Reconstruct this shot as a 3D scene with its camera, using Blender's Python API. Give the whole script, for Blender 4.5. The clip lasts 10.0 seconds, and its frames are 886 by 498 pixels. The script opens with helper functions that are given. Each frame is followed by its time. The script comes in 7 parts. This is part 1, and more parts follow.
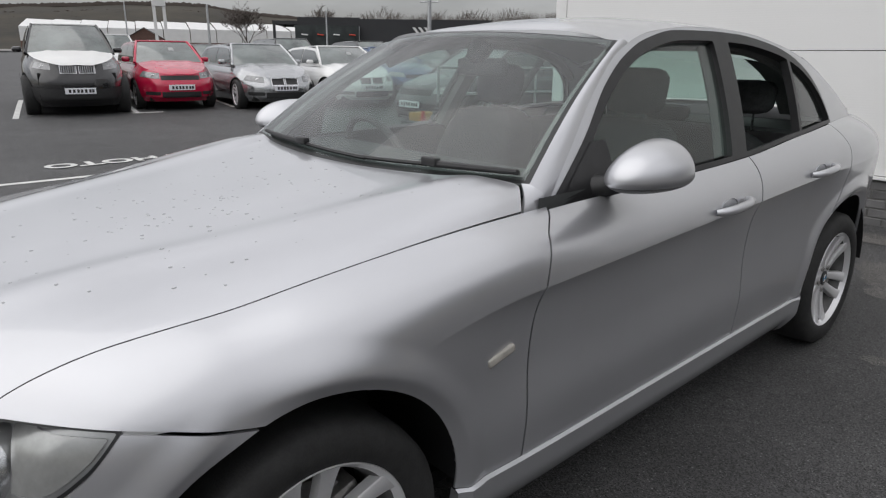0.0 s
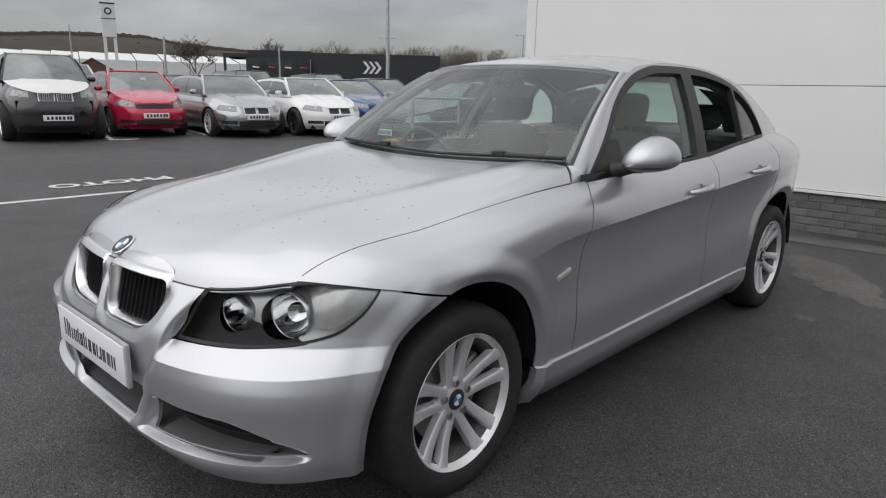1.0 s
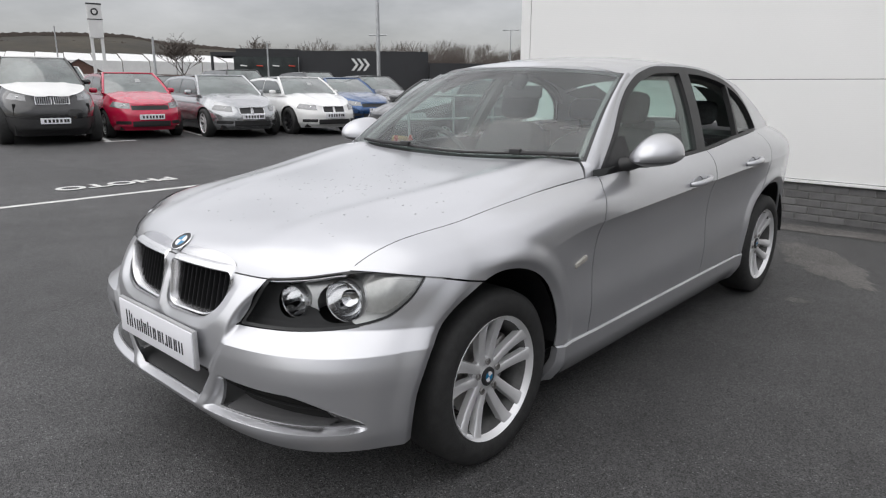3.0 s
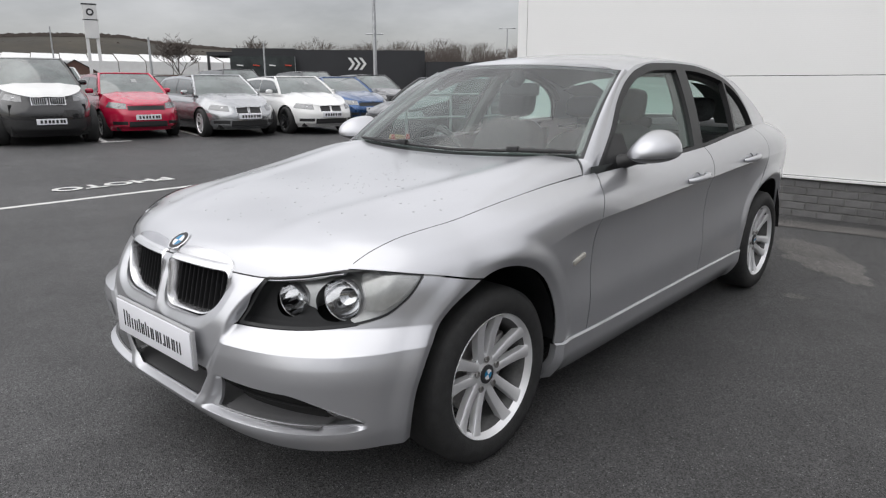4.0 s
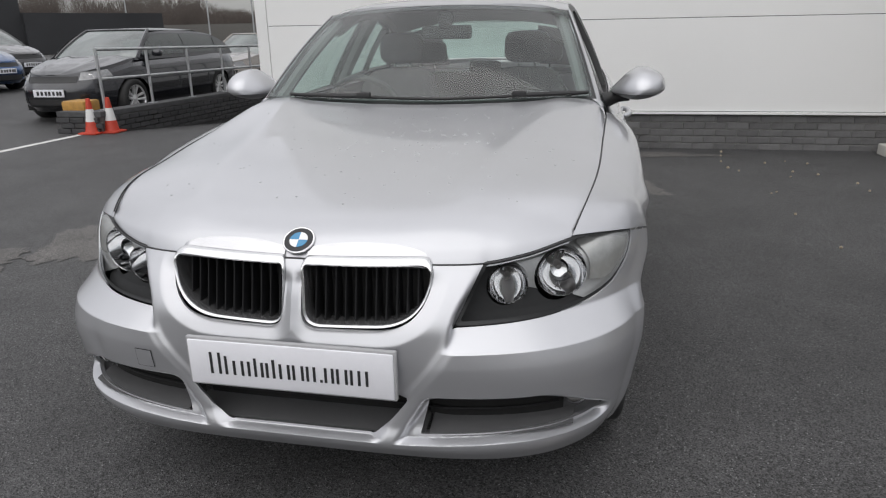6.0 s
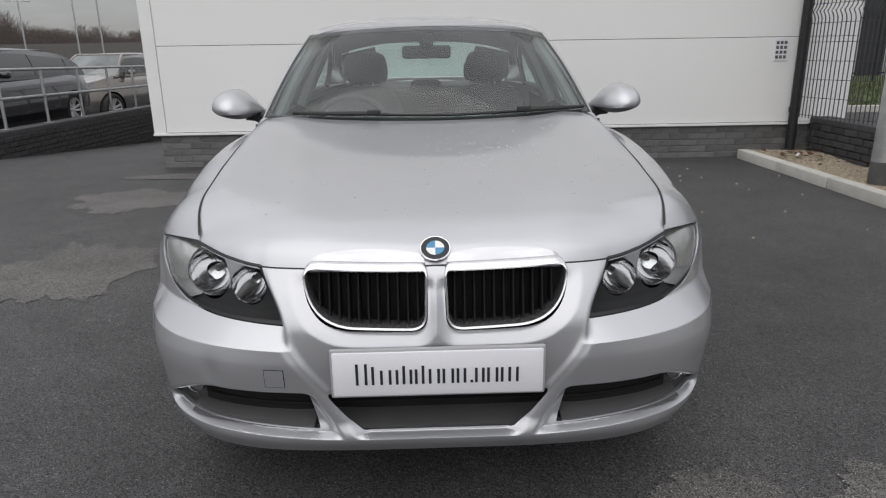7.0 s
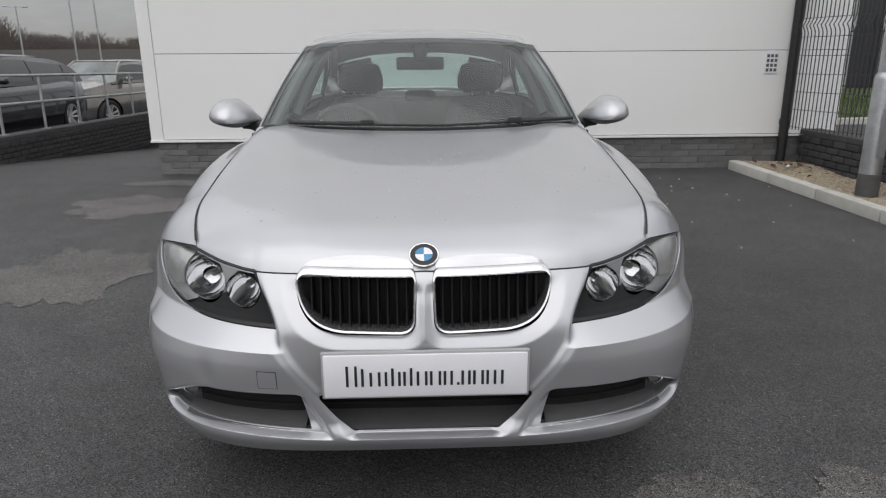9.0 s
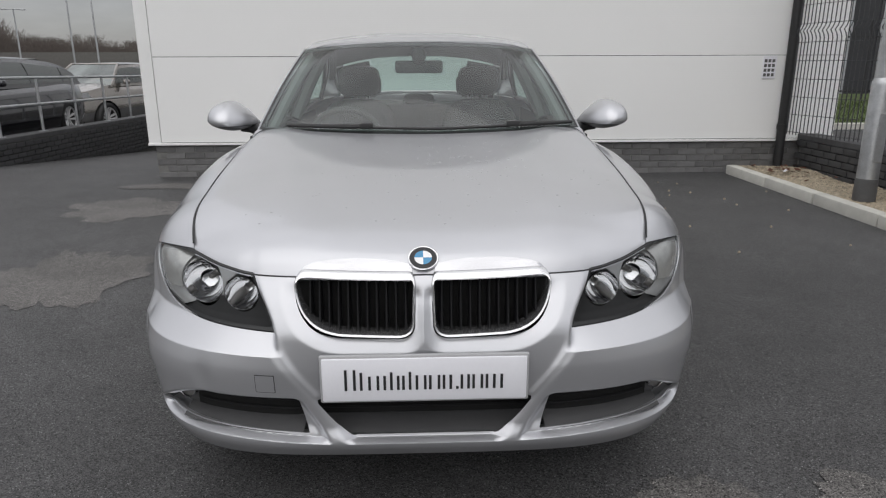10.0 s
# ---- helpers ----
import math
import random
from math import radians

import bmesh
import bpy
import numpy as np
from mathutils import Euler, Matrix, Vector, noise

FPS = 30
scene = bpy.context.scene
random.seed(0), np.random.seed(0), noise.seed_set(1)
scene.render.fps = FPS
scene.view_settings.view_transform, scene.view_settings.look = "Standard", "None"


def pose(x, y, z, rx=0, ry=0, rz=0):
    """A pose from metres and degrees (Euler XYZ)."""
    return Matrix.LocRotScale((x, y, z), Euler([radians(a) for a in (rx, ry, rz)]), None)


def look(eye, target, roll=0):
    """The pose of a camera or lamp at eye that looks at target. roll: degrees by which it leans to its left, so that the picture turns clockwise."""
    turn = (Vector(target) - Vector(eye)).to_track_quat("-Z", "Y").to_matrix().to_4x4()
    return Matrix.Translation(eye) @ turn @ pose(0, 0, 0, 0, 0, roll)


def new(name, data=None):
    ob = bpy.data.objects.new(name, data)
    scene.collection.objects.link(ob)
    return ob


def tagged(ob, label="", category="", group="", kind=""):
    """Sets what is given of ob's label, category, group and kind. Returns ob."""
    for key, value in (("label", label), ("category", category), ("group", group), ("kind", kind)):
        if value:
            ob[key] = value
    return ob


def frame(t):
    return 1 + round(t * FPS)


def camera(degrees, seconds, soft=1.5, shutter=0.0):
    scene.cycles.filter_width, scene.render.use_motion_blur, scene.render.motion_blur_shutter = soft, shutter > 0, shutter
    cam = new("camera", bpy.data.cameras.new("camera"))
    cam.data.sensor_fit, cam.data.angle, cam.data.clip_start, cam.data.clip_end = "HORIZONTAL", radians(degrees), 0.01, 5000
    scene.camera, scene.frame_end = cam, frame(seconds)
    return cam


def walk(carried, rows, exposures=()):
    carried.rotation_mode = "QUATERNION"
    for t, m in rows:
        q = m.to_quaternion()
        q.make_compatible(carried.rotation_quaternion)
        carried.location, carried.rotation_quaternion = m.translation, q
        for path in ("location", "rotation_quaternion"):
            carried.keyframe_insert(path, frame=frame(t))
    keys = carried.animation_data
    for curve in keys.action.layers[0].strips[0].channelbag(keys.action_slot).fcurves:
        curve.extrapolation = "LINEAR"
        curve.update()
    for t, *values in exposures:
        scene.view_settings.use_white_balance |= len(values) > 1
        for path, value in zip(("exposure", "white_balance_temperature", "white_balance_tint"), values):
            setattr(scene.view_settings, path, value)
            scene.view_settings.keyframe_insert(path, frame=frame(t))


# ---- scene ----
cam = camera(67.3, 10.0, 1.2)
PATH = [
    (0, (1.82, -0.564, 1.314), (0.393, 0.719, 0.751), 0.5),
    (0.5, (2.02, -1.05, 1.296), (0.585, 0.224, 0.733), -0.7),
    (1, (2.097, -1.447, 1.272), (0.763, -0.032, 0.804), 1.1),
    (1.5, (2.134, -1.652, 1.305), (0.819, -0.221, 0.832), 1.9),
    (2, (2.147, -1.685, 1.308), (0.84, -0.242, 0.85), 1.5),
    (2.5, (2.14, -1.695, 1.306), (0.827, -0.261, 0.837), 0.6),
    (4, (2.134, -1.692, 1.301), (0.83, -0.256, 0.817), -0.1),
    (4.5, (2.053, -1.715, 1.286), (0.791, -0.246, 0.786), 0.9),
    (5, (1.68, -1.926, 1.276), (0.671, -0.28, 0.753), 1.2),
    (5.5, (1.163, -2.052, 1.25), (0.396, -0.304, 0.654), -0.9),
    (5.7, (0.965, -2.086, 1.261), (0.343, -0.293, 0.63), -0.9),
    (6.8, (0.041, -2.283, 1.278), (0.074, -0.368, 0.707), -1.5),
    (7, (-0.022, -2.314, 1.275), (0.027, -0.399, 0.703), -0.9),
    (7.5, (-0.001, -2.364, 1.283), (0.078, -0.439, 0.747), -1.1),
    (8, (-0.003, -2.374, 1.279), (0.065, -0.45, 0.74), -0.5),
    (8.5, (-0.003, -2.371, 1.28), (0.075, -0.455, 0.717), -0.8),
    (9, (-0.004, -2.375, 1.288), (0.058, -0.454, 0.74), -0.4),
    (9.5, (-0.01, -2.372, 1.283), (0.035, -0.448, 0.743), -0.7),
    (10, (-0.009, -2.369, 1.285), (0.061, -0.445, 0.748), -0.2),
]
walk(cam, [(t, look(eye, target, roll)) for t, eye, target, roll in PATH], [(0.0, -0.01), (0.5, -0.14), (1.0, -0.02), (2.0, 0.18), (4.5, 0.27), (5.5, 0.13), (7.0, -0.04), (10.0, -0.04)])

# ---- light ----
world = bpy.data.worlds.new("world")
scene.world = world
world.use_nodes = True
wn, wl = world.node_tree.nodes, world.node_tree.links
wn.clear()
w_out, w_bg = wn.new("ShaderNodeOutputWorld"), wn.new("ShaderNodeBackground")
w_sky = wn.new("ShaderNodeTexSky")
w_sky.sky_type, w_sky.sun_disc = "NISHITA", False
SUN_UP, SUN_TURN = radians(52), radians(205)
w_sky.sun_elevation, w_sky.sun_rotation = SUN_UP, SUN_TURN
w_coord, w_sep = wn.new("ShaderNodeTexCoord"), wn.new("ShaderNodeSeparateXYZ")
wl.new(w_coord.outputs["Generated"], w_sep.inputs[0])
w_ramp = wn.new("ShaderNodeValToRGB")            # an overcast sky, brighter towards the zenith
w_ramp.color_ramp.elements[0].position, w_ramp.color_ramp.elements[0].color = 0.0, (0.236, 0.232, 0.236, 1)
w_ramp.color_ramp.elements[1].position, w_ramp.color_ramp.elements[1].color = 1.0, (1.06, 1.055, 1.08, 1)
w_mid = w_ramp.color_ramp.elements.new(0.42)
w_mid.color = (0.832, 0.825, 0.842, 1)
wl.new(w_sep.outputs["Z"], w_ramp.inputs[0])
w_map, w_noise = wn.new("ShaderNodeMapping"), wn.new("ShaderNodeTexNoise")
w_map.inputs["Scale"].default_value = (2.2, 2.2, 7.0)
wl.new(w_coord.outputs["Generated"], w_map.inputs[0])
wl.new(w_map.outputs[0], w_noise.inputs["Vector"])
w_noise.inputs["Scale"].default_value, w_noise.inputs["Detail"].default_value, w_noise.inputs["Roughness"].default_value = 1.6, 6, 0.55
w_cloud = wn.new("ShaderNodeMapRange")
w_cloud.inputs[1].default_value, w_cloud.inputs[2].default_value = 0.3, 0.7
w_cloud.inputs[3].default_value, w_cloud.inputs[4].default_value = 0.70, 1.24
wl.new(w_noise.outputs["Fac"], w_cloud.inputs[0])
w_mul = wn.new("ShaderNodeMix")
w_mul.data_type, w_mul.blend_type = "RGBA", "MULTIPLY"
w_mul.inputs["Factor"].default_value = 1.0
wl.new(w_ramp.outputs["Color"], w_mul.inputs["A"])
wl.new(w_cloud.outputs[0], w_mul.inputs["B"])
w_mix = wn.new("ShaderNodeMix")
w_mix.data_type = "RGBA"
w_mix.inputs["Factor"].default_value = 0.985
wl.new(w_sky.outputs["Color"], w_mix.inputs["A"])
wl.new(w_mul.outputs["Result"], w_mix.inputs["B"])
wl.new(w_mix.outputs["Result"], w_bg.inputs["Color"])
w_bg.inputs["Strength"].default_value = 1.0
wl.new(w_bg.outputs[0], w_out.inputs[0])

sun = new("sun", bpy.data.lights.new("sun", "SUN"))
sun.data.energy, sun.data.angle, sun.data.color = 1.2, radians(95), (1.0, 0.98, 0.95)
sun.matrix_world = look((-2, -6, 9), (0, 1, 0))


# ---- materials ----
def material(name, colour, rough=0.5, metal=0.0, vary=0.15, scale=8.0, bump=0.0, fine=120.0, coat=0.0, tint=None, spec=0.5, by_object=0.0):
    """A surface with variation at two scales. vary: how far the colour strays; bump: relief; tint: a second colour that it strays to."""
    m = bpy.data.materials.new(name)
    m.use_nodes = True
    nt = m.node_tree
    p = nt.nodes["Principled BSDF"]
    p.inputs["Roughness"].default_value, p.inputs["Metallic"].default_value = rough, metal
    p.inputs["Specular IOR Level"].default_value = spec
    p.inputs["Coat Weight"].default_value, p.inputs["Coat Roughness"].default_value = coat, 0.04
    co = nt.nodes.new("ShaderNodeTexCoord")
    big, small = nt.nodes.new("ShaderNodeTexNoise"), nt.nodes.new("ShaderNodeTexNoise")
    for n, sc, de in ((big, scale, 5), (small, fine, 3)):
        n.inputs["Scale"].default_value, n.inputs["Detail"].default_value = sc, de
        nt.links.new(co.outputs["Object"], n.inputs["Vector"])
    add = nt.nodes.new("ShaderNodeMath")
    add.operation = "MULTIPLY_ADD"
    nt.links.new(small.outputs["Fac"], add.inputs[0])
    add.inputs[1].default_value = 0.5
    nt.links.new(big.outputs["Fac"], add.inputs[2])
    fac = nt.nodes.new("ShaderNodeMapRange")
    fac.inputs[1].default_value, fac.inputs[2].default_value = 0.45, 1.05
    nt.links.new(add.outputs[0], fac.inputs[0])
    last = fac.outputs[0]
    if by_object:
        info, mix = nt.nodes.new("ShaderNodeObjectInfo"), nt.nodes.new("ShaderNodeMix")
        mix.inputs["Factor"].default_value = by_object
        nt.links.new(last, mix.inputs["A"])
        nt.links.new(info.outputs["Random"], mix.inputs["B"])
        last = mix.outputs["Result"]
    ramp = nt.nodes.new("ShaderNodeValToRGB")
    other = tint or tuple(c * (1 - 2 * vary) for c in colour)
    ramp.color_ramp.elements[0].color = (*other, 1)
    ramp.color_ramp.elements[1].color = (*(min(1, c * (1 + vary)) for c in colour), 1)
    nt.links.new(last, ramp.inputs[0])
    nt.links.new(ramp.outputs[0], p.inputs["Base Color"])
    if bump:
        b = nt.nodes.new("ShaderNodeBump")
        b.inputs["Strength"].default_value, b.inputs["Distance"].default_value = min(1, bump), 0.004
        nt.links.new(small.outputs["Fac"], b.inputs["Height"])
        nt.links.new(b.outputs[0], p.inputs["Normal"])
    return m


def glass(name, colour=(0.85, 0.93, 0.90), rough=0.0, ior=1.55, haze=0.0, grazing=0.9):
    """A pane of thin glass: mirror reflection by the angle, else a tinted see-through."""
    m = bpy.data.materials.new(name)
    m.use_nodes = True
    nt = m.node_tree
    nt.nodes.clear()
    out, mix = nt.nodes.new("ShaderNodeOutputMaterial"), nt.nodes.new("ShaderNodeMixShader")
    tr, gl, fr = nt.nodes.new("ShaderNodeBsdfTransparent"), nt.nodes.new("ShaderNodeBsdfGlossy"), nt.nodes.new("ShaderNodeLayerWeight")
    tr.inputs[0].default_value = (*colour, 1)
    gl.inputs["Roughness"].default_value = rough
    fr.inputs[0].default_value = 0.5
    power, share = nt.nodes.new("ShaderNodeMath"), nt.nodes.new("ShaderNodeMath")
    power.operation, share.operation = "POWER", "MULTIPLY_ADD"
    power.inputs[1].default_value = 4.0
    face_on = 2 * ((ior - 1) / (ior + 1)) ** 2 * 0.8     # both sides of the pane
    share.inputs[1].default_value, share.inputs[2].default_value = grazing - face_on, face_on
    nt.links.new(fr.outputs["Facing"], power.inputs[0])
    nt.links.new(power.outputs[0], share.inputs[0])
    # a pale diffuse share brightens the pane like a veil of reflected sky
    film, di = nt.nodes.new("ShaderNodeMixShader"), nt.nodes.new("ShaderNodeBsdfDiffuse")
    di.inputs[0].default_value = (0.55, 0.57, 0.56, 1)
    film.inputs[0].default_value = haze
    nt.links.new(tr.outputs[0], film.inputs[1])
    nt.links.new(di.outputs[0], film.inputs[2])
    nt.links.new(share.outputs[0], mix.inputs[0])
    nt.links.new(film.outputs[0], mix.inputs[1])
    nt.links.new(gl.outputs[0], mix.inputs[2])
    nt.links.new(mix.outputs[0], out.inputs[0])
    return m


SILVER = material("silver metallic paint", (0.560, 0.565, 0.588), 0.345, 0.72, 0.025, 3, 0.05, 900, 1.0)
BLACK = material("black plastic", (0.018, 0.018, 0.019), 0.45, 0, 0.2, 20, 0.1, 300)
TRIM = material("matt black window trim", (0.018, 0.018, 0.019), 0.4, 0, 0.2, 20)
# near-black colour that stands in for the shade of deep hollows
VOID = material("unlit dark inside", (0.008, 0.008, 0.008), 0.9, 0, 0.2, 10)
RUBBER = material("tyre rubber", (0.022, 0.022, 0.022), 0.72, 0, 0.25, 30, 0.25, 200)
ALLOY = material("silver alloy", (0.80, 0.80, 0.81), 0.34, 0.55, 0.04, 12, 0.04, 300, 0.5)
CHROME = material("chrome", (0.82, 0.82, 0.83), 0.08, 1.0, 0.02, 20)
STEEL = material("galvanised steel", (0.50, 0.51, 0.52), 0.42, 0.85, 0.12, 9, 0.1, 60)
SCREEN = glass("windscreen glass", (0.80, 0.90, 0.87), haze=0.05)
PANE = glass("side glass", (0.56, 0.70, 0.65), haze=0.03)
CLEAR = glass("clear lamp cover", (0.93, 0.94, 0.94), ior=1.0, grazing=0.05)
INSIDE = material("dark grey cabin plastic", (0.074, 0.078, 0.078), 0.75, 0, 0.1, 20, spec=0.1)
CLOTH = material("charcoal seat cloth", (0.065, 0.065, 0.068), 0.9, 0, 0.2, 30)
PLATE_WHITE = material("white card", (0.80, 0.80, 0.84), 0.45, 0, 0.02, 5)
INK = material("black print", (0.02, 0.02, 0.022), 0.5, 0, 0.1, 20)
BLUE = material("badge blue", (0.03, 0.22, 0.42), 0.25, 0, 0.05, 20, coat=0.6)
WHITE = material("badge white", (0.8, 0.8, 0.8), 0.25, 0, 0.02, 20, coat=0.6)
AMBER = material("clear indicator lens", (0.42, 0.40, 0.36), 0.2, 0, 0.1, 30, coat=0.6)
DISC = material("worn brake disc", (0.34, 0.33, 0.32), 0.4, 0.8, 0.15, 30, 0.1, 200)
CLADDING = material("white profiled cladding", (0.80, 0.80, 0.79), 0.45, 0, 0.015, 0.6)
BRICK = material("dark grey brick", (0.15, 0.148, 0.148), 0.8, 0, 0.25, 9, 0.5, 120, by_object=0.5)
MORTAR = material("grey mortar", (0.18, 0.178, 0.17), 0.9, 0, 0.2, 12, 0.4, 150)
BRICK_BLACK = material("blue-black engineering brick", (0.05, 0.05, 0.052), 0.7, 0, 0.25, 9, 0.5, 120, by_object=0.5)
CONCRETE = material("pale kerb concrete", (0.52, 0.51, 0.47), 0.85, 0, 0.15, 6, 0.4, 130, by_object=0.4)
CONCRETE_DARK = material("dark coping brick", (0.075, 0.075, 0.078), 0.75, 0, 0.2, 9, 0.4, 120)
PEBBLE = material("buff gravel", (0.40, 0.34, 0.25), 0.8, 0, 0.35, 30, 0.3, 200)
LINE = material("worn white road paint", (0.66, 0.66, 0.64), 0.7, 0, 0.14, 6, 0.4, 160)
LEAF = material("dead brown leaf", (0.14, 0.06, 0.035), 0.8, 0, 0.4, 40)
GRASS = material("winter grass", (0.07, 0.10, 0.025), 0.9, 0, 0.35, 3, 0.4, 60)
TWIG = material("bare grey-brown twigs", (0.12, 0.10, 0.088), 0.9, 0, 0.25, 4)
HILL = material("winter hillside", (0.040, 0.032, 0.019), 0.95, 0, 0.25, 0.018, 0, 0.2, tint=(0.009, 0.008, 0.005))
CHARCOAL = material("charcoal cladding", (0.028, 0.029, 0.032), 0.5, 0, 0.15, 0.4)
WHITE_PAINT = material("white paint", (0.72, 0.72, 0.71), 0.5, 0, 0.05, 2)
CONE_RED = material("orange-red cone plastic", (0.50, 0.045, 0.02), 0.5, 0, 0.12, 20)
SALT = material("ochre plastic", (0.45, 0.24, 0.05), 0.5, 0, 0.15, 15)


# ---- building blocks ----
def finish(name, bm, mat, angle=35.0):
    me = bpy.data.meshes.new(name)
    bm.to_mesh(me)
    bm.free()
    me.materials.append(mat)
    me.polygons.foreach_set("use_smooth", [True] * len(me.polygons))
    me.set_sharp_from_angle(angle=radians(angle))
    return me


def part(name, bm, mat, parent=None, label="", angle=35.0):
    """Links a bmesh (or a mesh) as one object under its thing or part."""
    me = bm if isinstance(bm, bpy.types.Mesh) else finish(name, bm, mat, angle)
    ob = new(name, me)
    if parent is not None:
        ob.parent = parent
    if label:
        ob["label"] = label
    return ob


def thing(name, label, category, at=None, group="", kind=""):
    return tagged(put(new(name), at), label, category, group, kind)


def put(ob, at=None):
    if at is not None:
        ob.matrix_world = at
    return ob


def box(x0, x1, y0, y1, z0, z1, bevel=0.0, seg=1, bm=None):
    bm = bm or bmesh.new()
    made = bmesh.ops.create_cube(bm, size=1.0, matrix=Matrix.LocRotScale(((x0 + x1) / 2, (y0 + y1) / 2, (z0 + z1) / 2), None, (x1 - x0, y1 - y0, z1 - z0)))
    if bevel:
        edges = list({e for v in made["verts"] for e in v.link_edges})
        bmesh.ops.bevel(bm, geom=edges, offset=bevel, segments=seg, profile=0.5, affect="EDGES")
    return bm


def rod(a, b, r, r2=None, n=12, bm=None, caps=True):
    """A round bar from a to b."""
    bm = bm or bmesh.new()
    a, b = Vector(a), Vector(b)
    q = (b - a).to_track_quat("Z", "Y").to_matrix().to_4x4()
    bmesh.ops.create_cone(bm, cap_ends=caps, segments=n, radius1=r, radius2=r if r2 is None else r2, depth=(b - a).length, matrix=Matrix.Translation((a + b) / 2) @ q)
    return bm


def tube(points, r, n=8, bm=None, closed=False):
    """A bent bar through points; r may be one radius or one for each point."""
    bm = bm or bmesh.new()
    pts = [Vector(p) for p in points]
    rs = r if isinstance(r, (list, tuple)) else [r] * len(pts)
    rings = []
    for i, p in enumerate(pts):
        if closed:
            d = pts[(i + 1) % len(pts)] - pts[i - 1]
        else:
            d = pts[min(i + 1, len(pts) - 1)] - pts[max(i - 1, 0)]
        d.normalize()
        side = d.cross(Vector((0, 0, 1)) if abs(d.z) < 0.95 else Vector((1, 0, 0))).normalized()
        up = side.cross(d)
        rings.append([bm.verts.new(p + rs[i] * (math.cos(a) * side + math.sin(a) * up)) for a in (2 * math.pi * k / n for k in range(n))])
    for i in range(len(rings) - (0 if closed else 1)):
        a, b = rings[i], rings[(i + 1) % len(rings)]
        for k in range(n):
            bm.faces.new((a[k], a[(k + 1) % n], b[(k + 1) % n], b[k]))
    if not closed:
        bm.faces.new(rings[0][::-1])
        bm.faces.new(rings[-1])
    return bm


def spin(profile, n=48, bm=None, axis="x", closed=False):
    """A body of revolution about the x axis: profile is (along, radius) pairs."""
    bm = bm or bmesh.new()
    rings = []
    for k in range(n):
        a = 2 * math.pi * k / n
        rings.append([bm.verts.new((p, r * math.cos(a), r * math.sin(a)) if axis == "x" else (r * math.cos(a), r * math.sin(a), p)) for p, r in profile])
    m = len(profile)
    for k in range(n):
        a, b = rings[k], rings[(k + 1) % n]
        for i in range(m if closed else m - 1):
            j = (i + 1) % m
            try:
                bm.faces.new((a[i], a[j], b[j], b[i]))
            except ValueError:
                pass
    bmesh.ops.remove_doubles(bm, verts=bm.verts, dist=1e-6)
    bmesh.ops.recalc_face_normals(bm, faces=bm.faces)
    return bm


def sheet(points, bm=None, flip=False):
    """A grid of points (rows of rows) as a surface."""
    bm = bm or bmesh.new()
    rows = [[bm.verts.new(p) for p in row] for row in points]
    for a, b in zip(rows, rows[1:]):
        for i in range(len(a) - 1):
            f = (a[i], a[i + 1], b[i + 1], b[i])
            bm.faces.new(f[::-1] if flip else f)
    return bm


def mirrored(bm):
    other = bm.copy()
    for v in other.verts:
        v.co.x = -v.co.x
    bmesh.ops.reverse_faces(other, faces=other.faces)
    return other


def cut(place, us, vs, fields, rim=0.0, flip=False):
    """The part of the surface place(u, v) where every field is above zero, with cleanly cut edges.
    fields take the points (x, y, z) and the u and v; rim turns the cut edges inwards by that much."""
    U, V = np.meshgrid(np.asarray(us, float), np.asarray(vs, float), indexing="ij")
    P = place(U, V)
    vals = [np.broadcast_to(f(P[..., 0], P[..., 1], P[..., 2]), U.shape) for f in fields]
    A = np.concatenate([P] + [v[..., None] for v in vals], -1)
    bm = bmesh.new()
    seen = {}

    def vert(a):
        key = (round(a[0], 5), round(a[1], 5), round(a[2], 5))
        if key not in seen:
            seen[key] = bm.verts.new(a[:3])
        return seen[key]

    nf = len(fields)
    F = A[..., 3:]
    for i in range(U.shape[0] - 1):
        for j in range(U.shape[1] - 1):
            block = F[i:i + 2, j:j + 2].reshape(-1, nf) if nf else None
            if nf and (block.max(0) <= 0).any():
                continue
            poly = [A[i, j], A[i + 1, j], A[i + 1, j + 1], A[i, j + 1]]
            if nf and (block.min(0) < 0).any():
                for k in range(nf):
                    if not poly:
                        break
                    out = []
                    for a, b in zip(poly, poly[1:] + poly[:1]):
                        fa, fb = a[3 + k], b[3 + k]
                        if fa >= 0:
                            out.append(a)
                        if (fa >= 0) != (fb >= 0):
                            out.append(a + (b - a) * (fa / (fa - fb)))
                    poly = out
            vs_ = []
            for a in poly:
                v = vert(a)
                if v not in vs_:
                    vs_.append(v)
            if len(vs_) > 2:
                try:
                    bm.faces.new(vs_[::-1] if flip else vs_)
                except ValueError:
                    pass
    if rim:
        turn_in(bm, rim)
    return bm


def turn_in(bm, depth):
    """Gives a surface's open edges a return of that depth, away from its outer side."""
    bm.normal_update()
    edges = [e for e in bm.edges if e.is_boundary]
    inner = {v: bm.verts.new(v.co - v.normal * depth) for e in edges for v in e.verts}
    for e in edges:
        f = e.link_faces[0]
        a, b = e.verts
        loop = [l.vert for l in f.loops]
        if loop[(loop.index(a) + 1) % len(loop)] != b:
            a, b = b, a
        bm.faces.new((b, a, inner[a], inner[b]))
    return bm


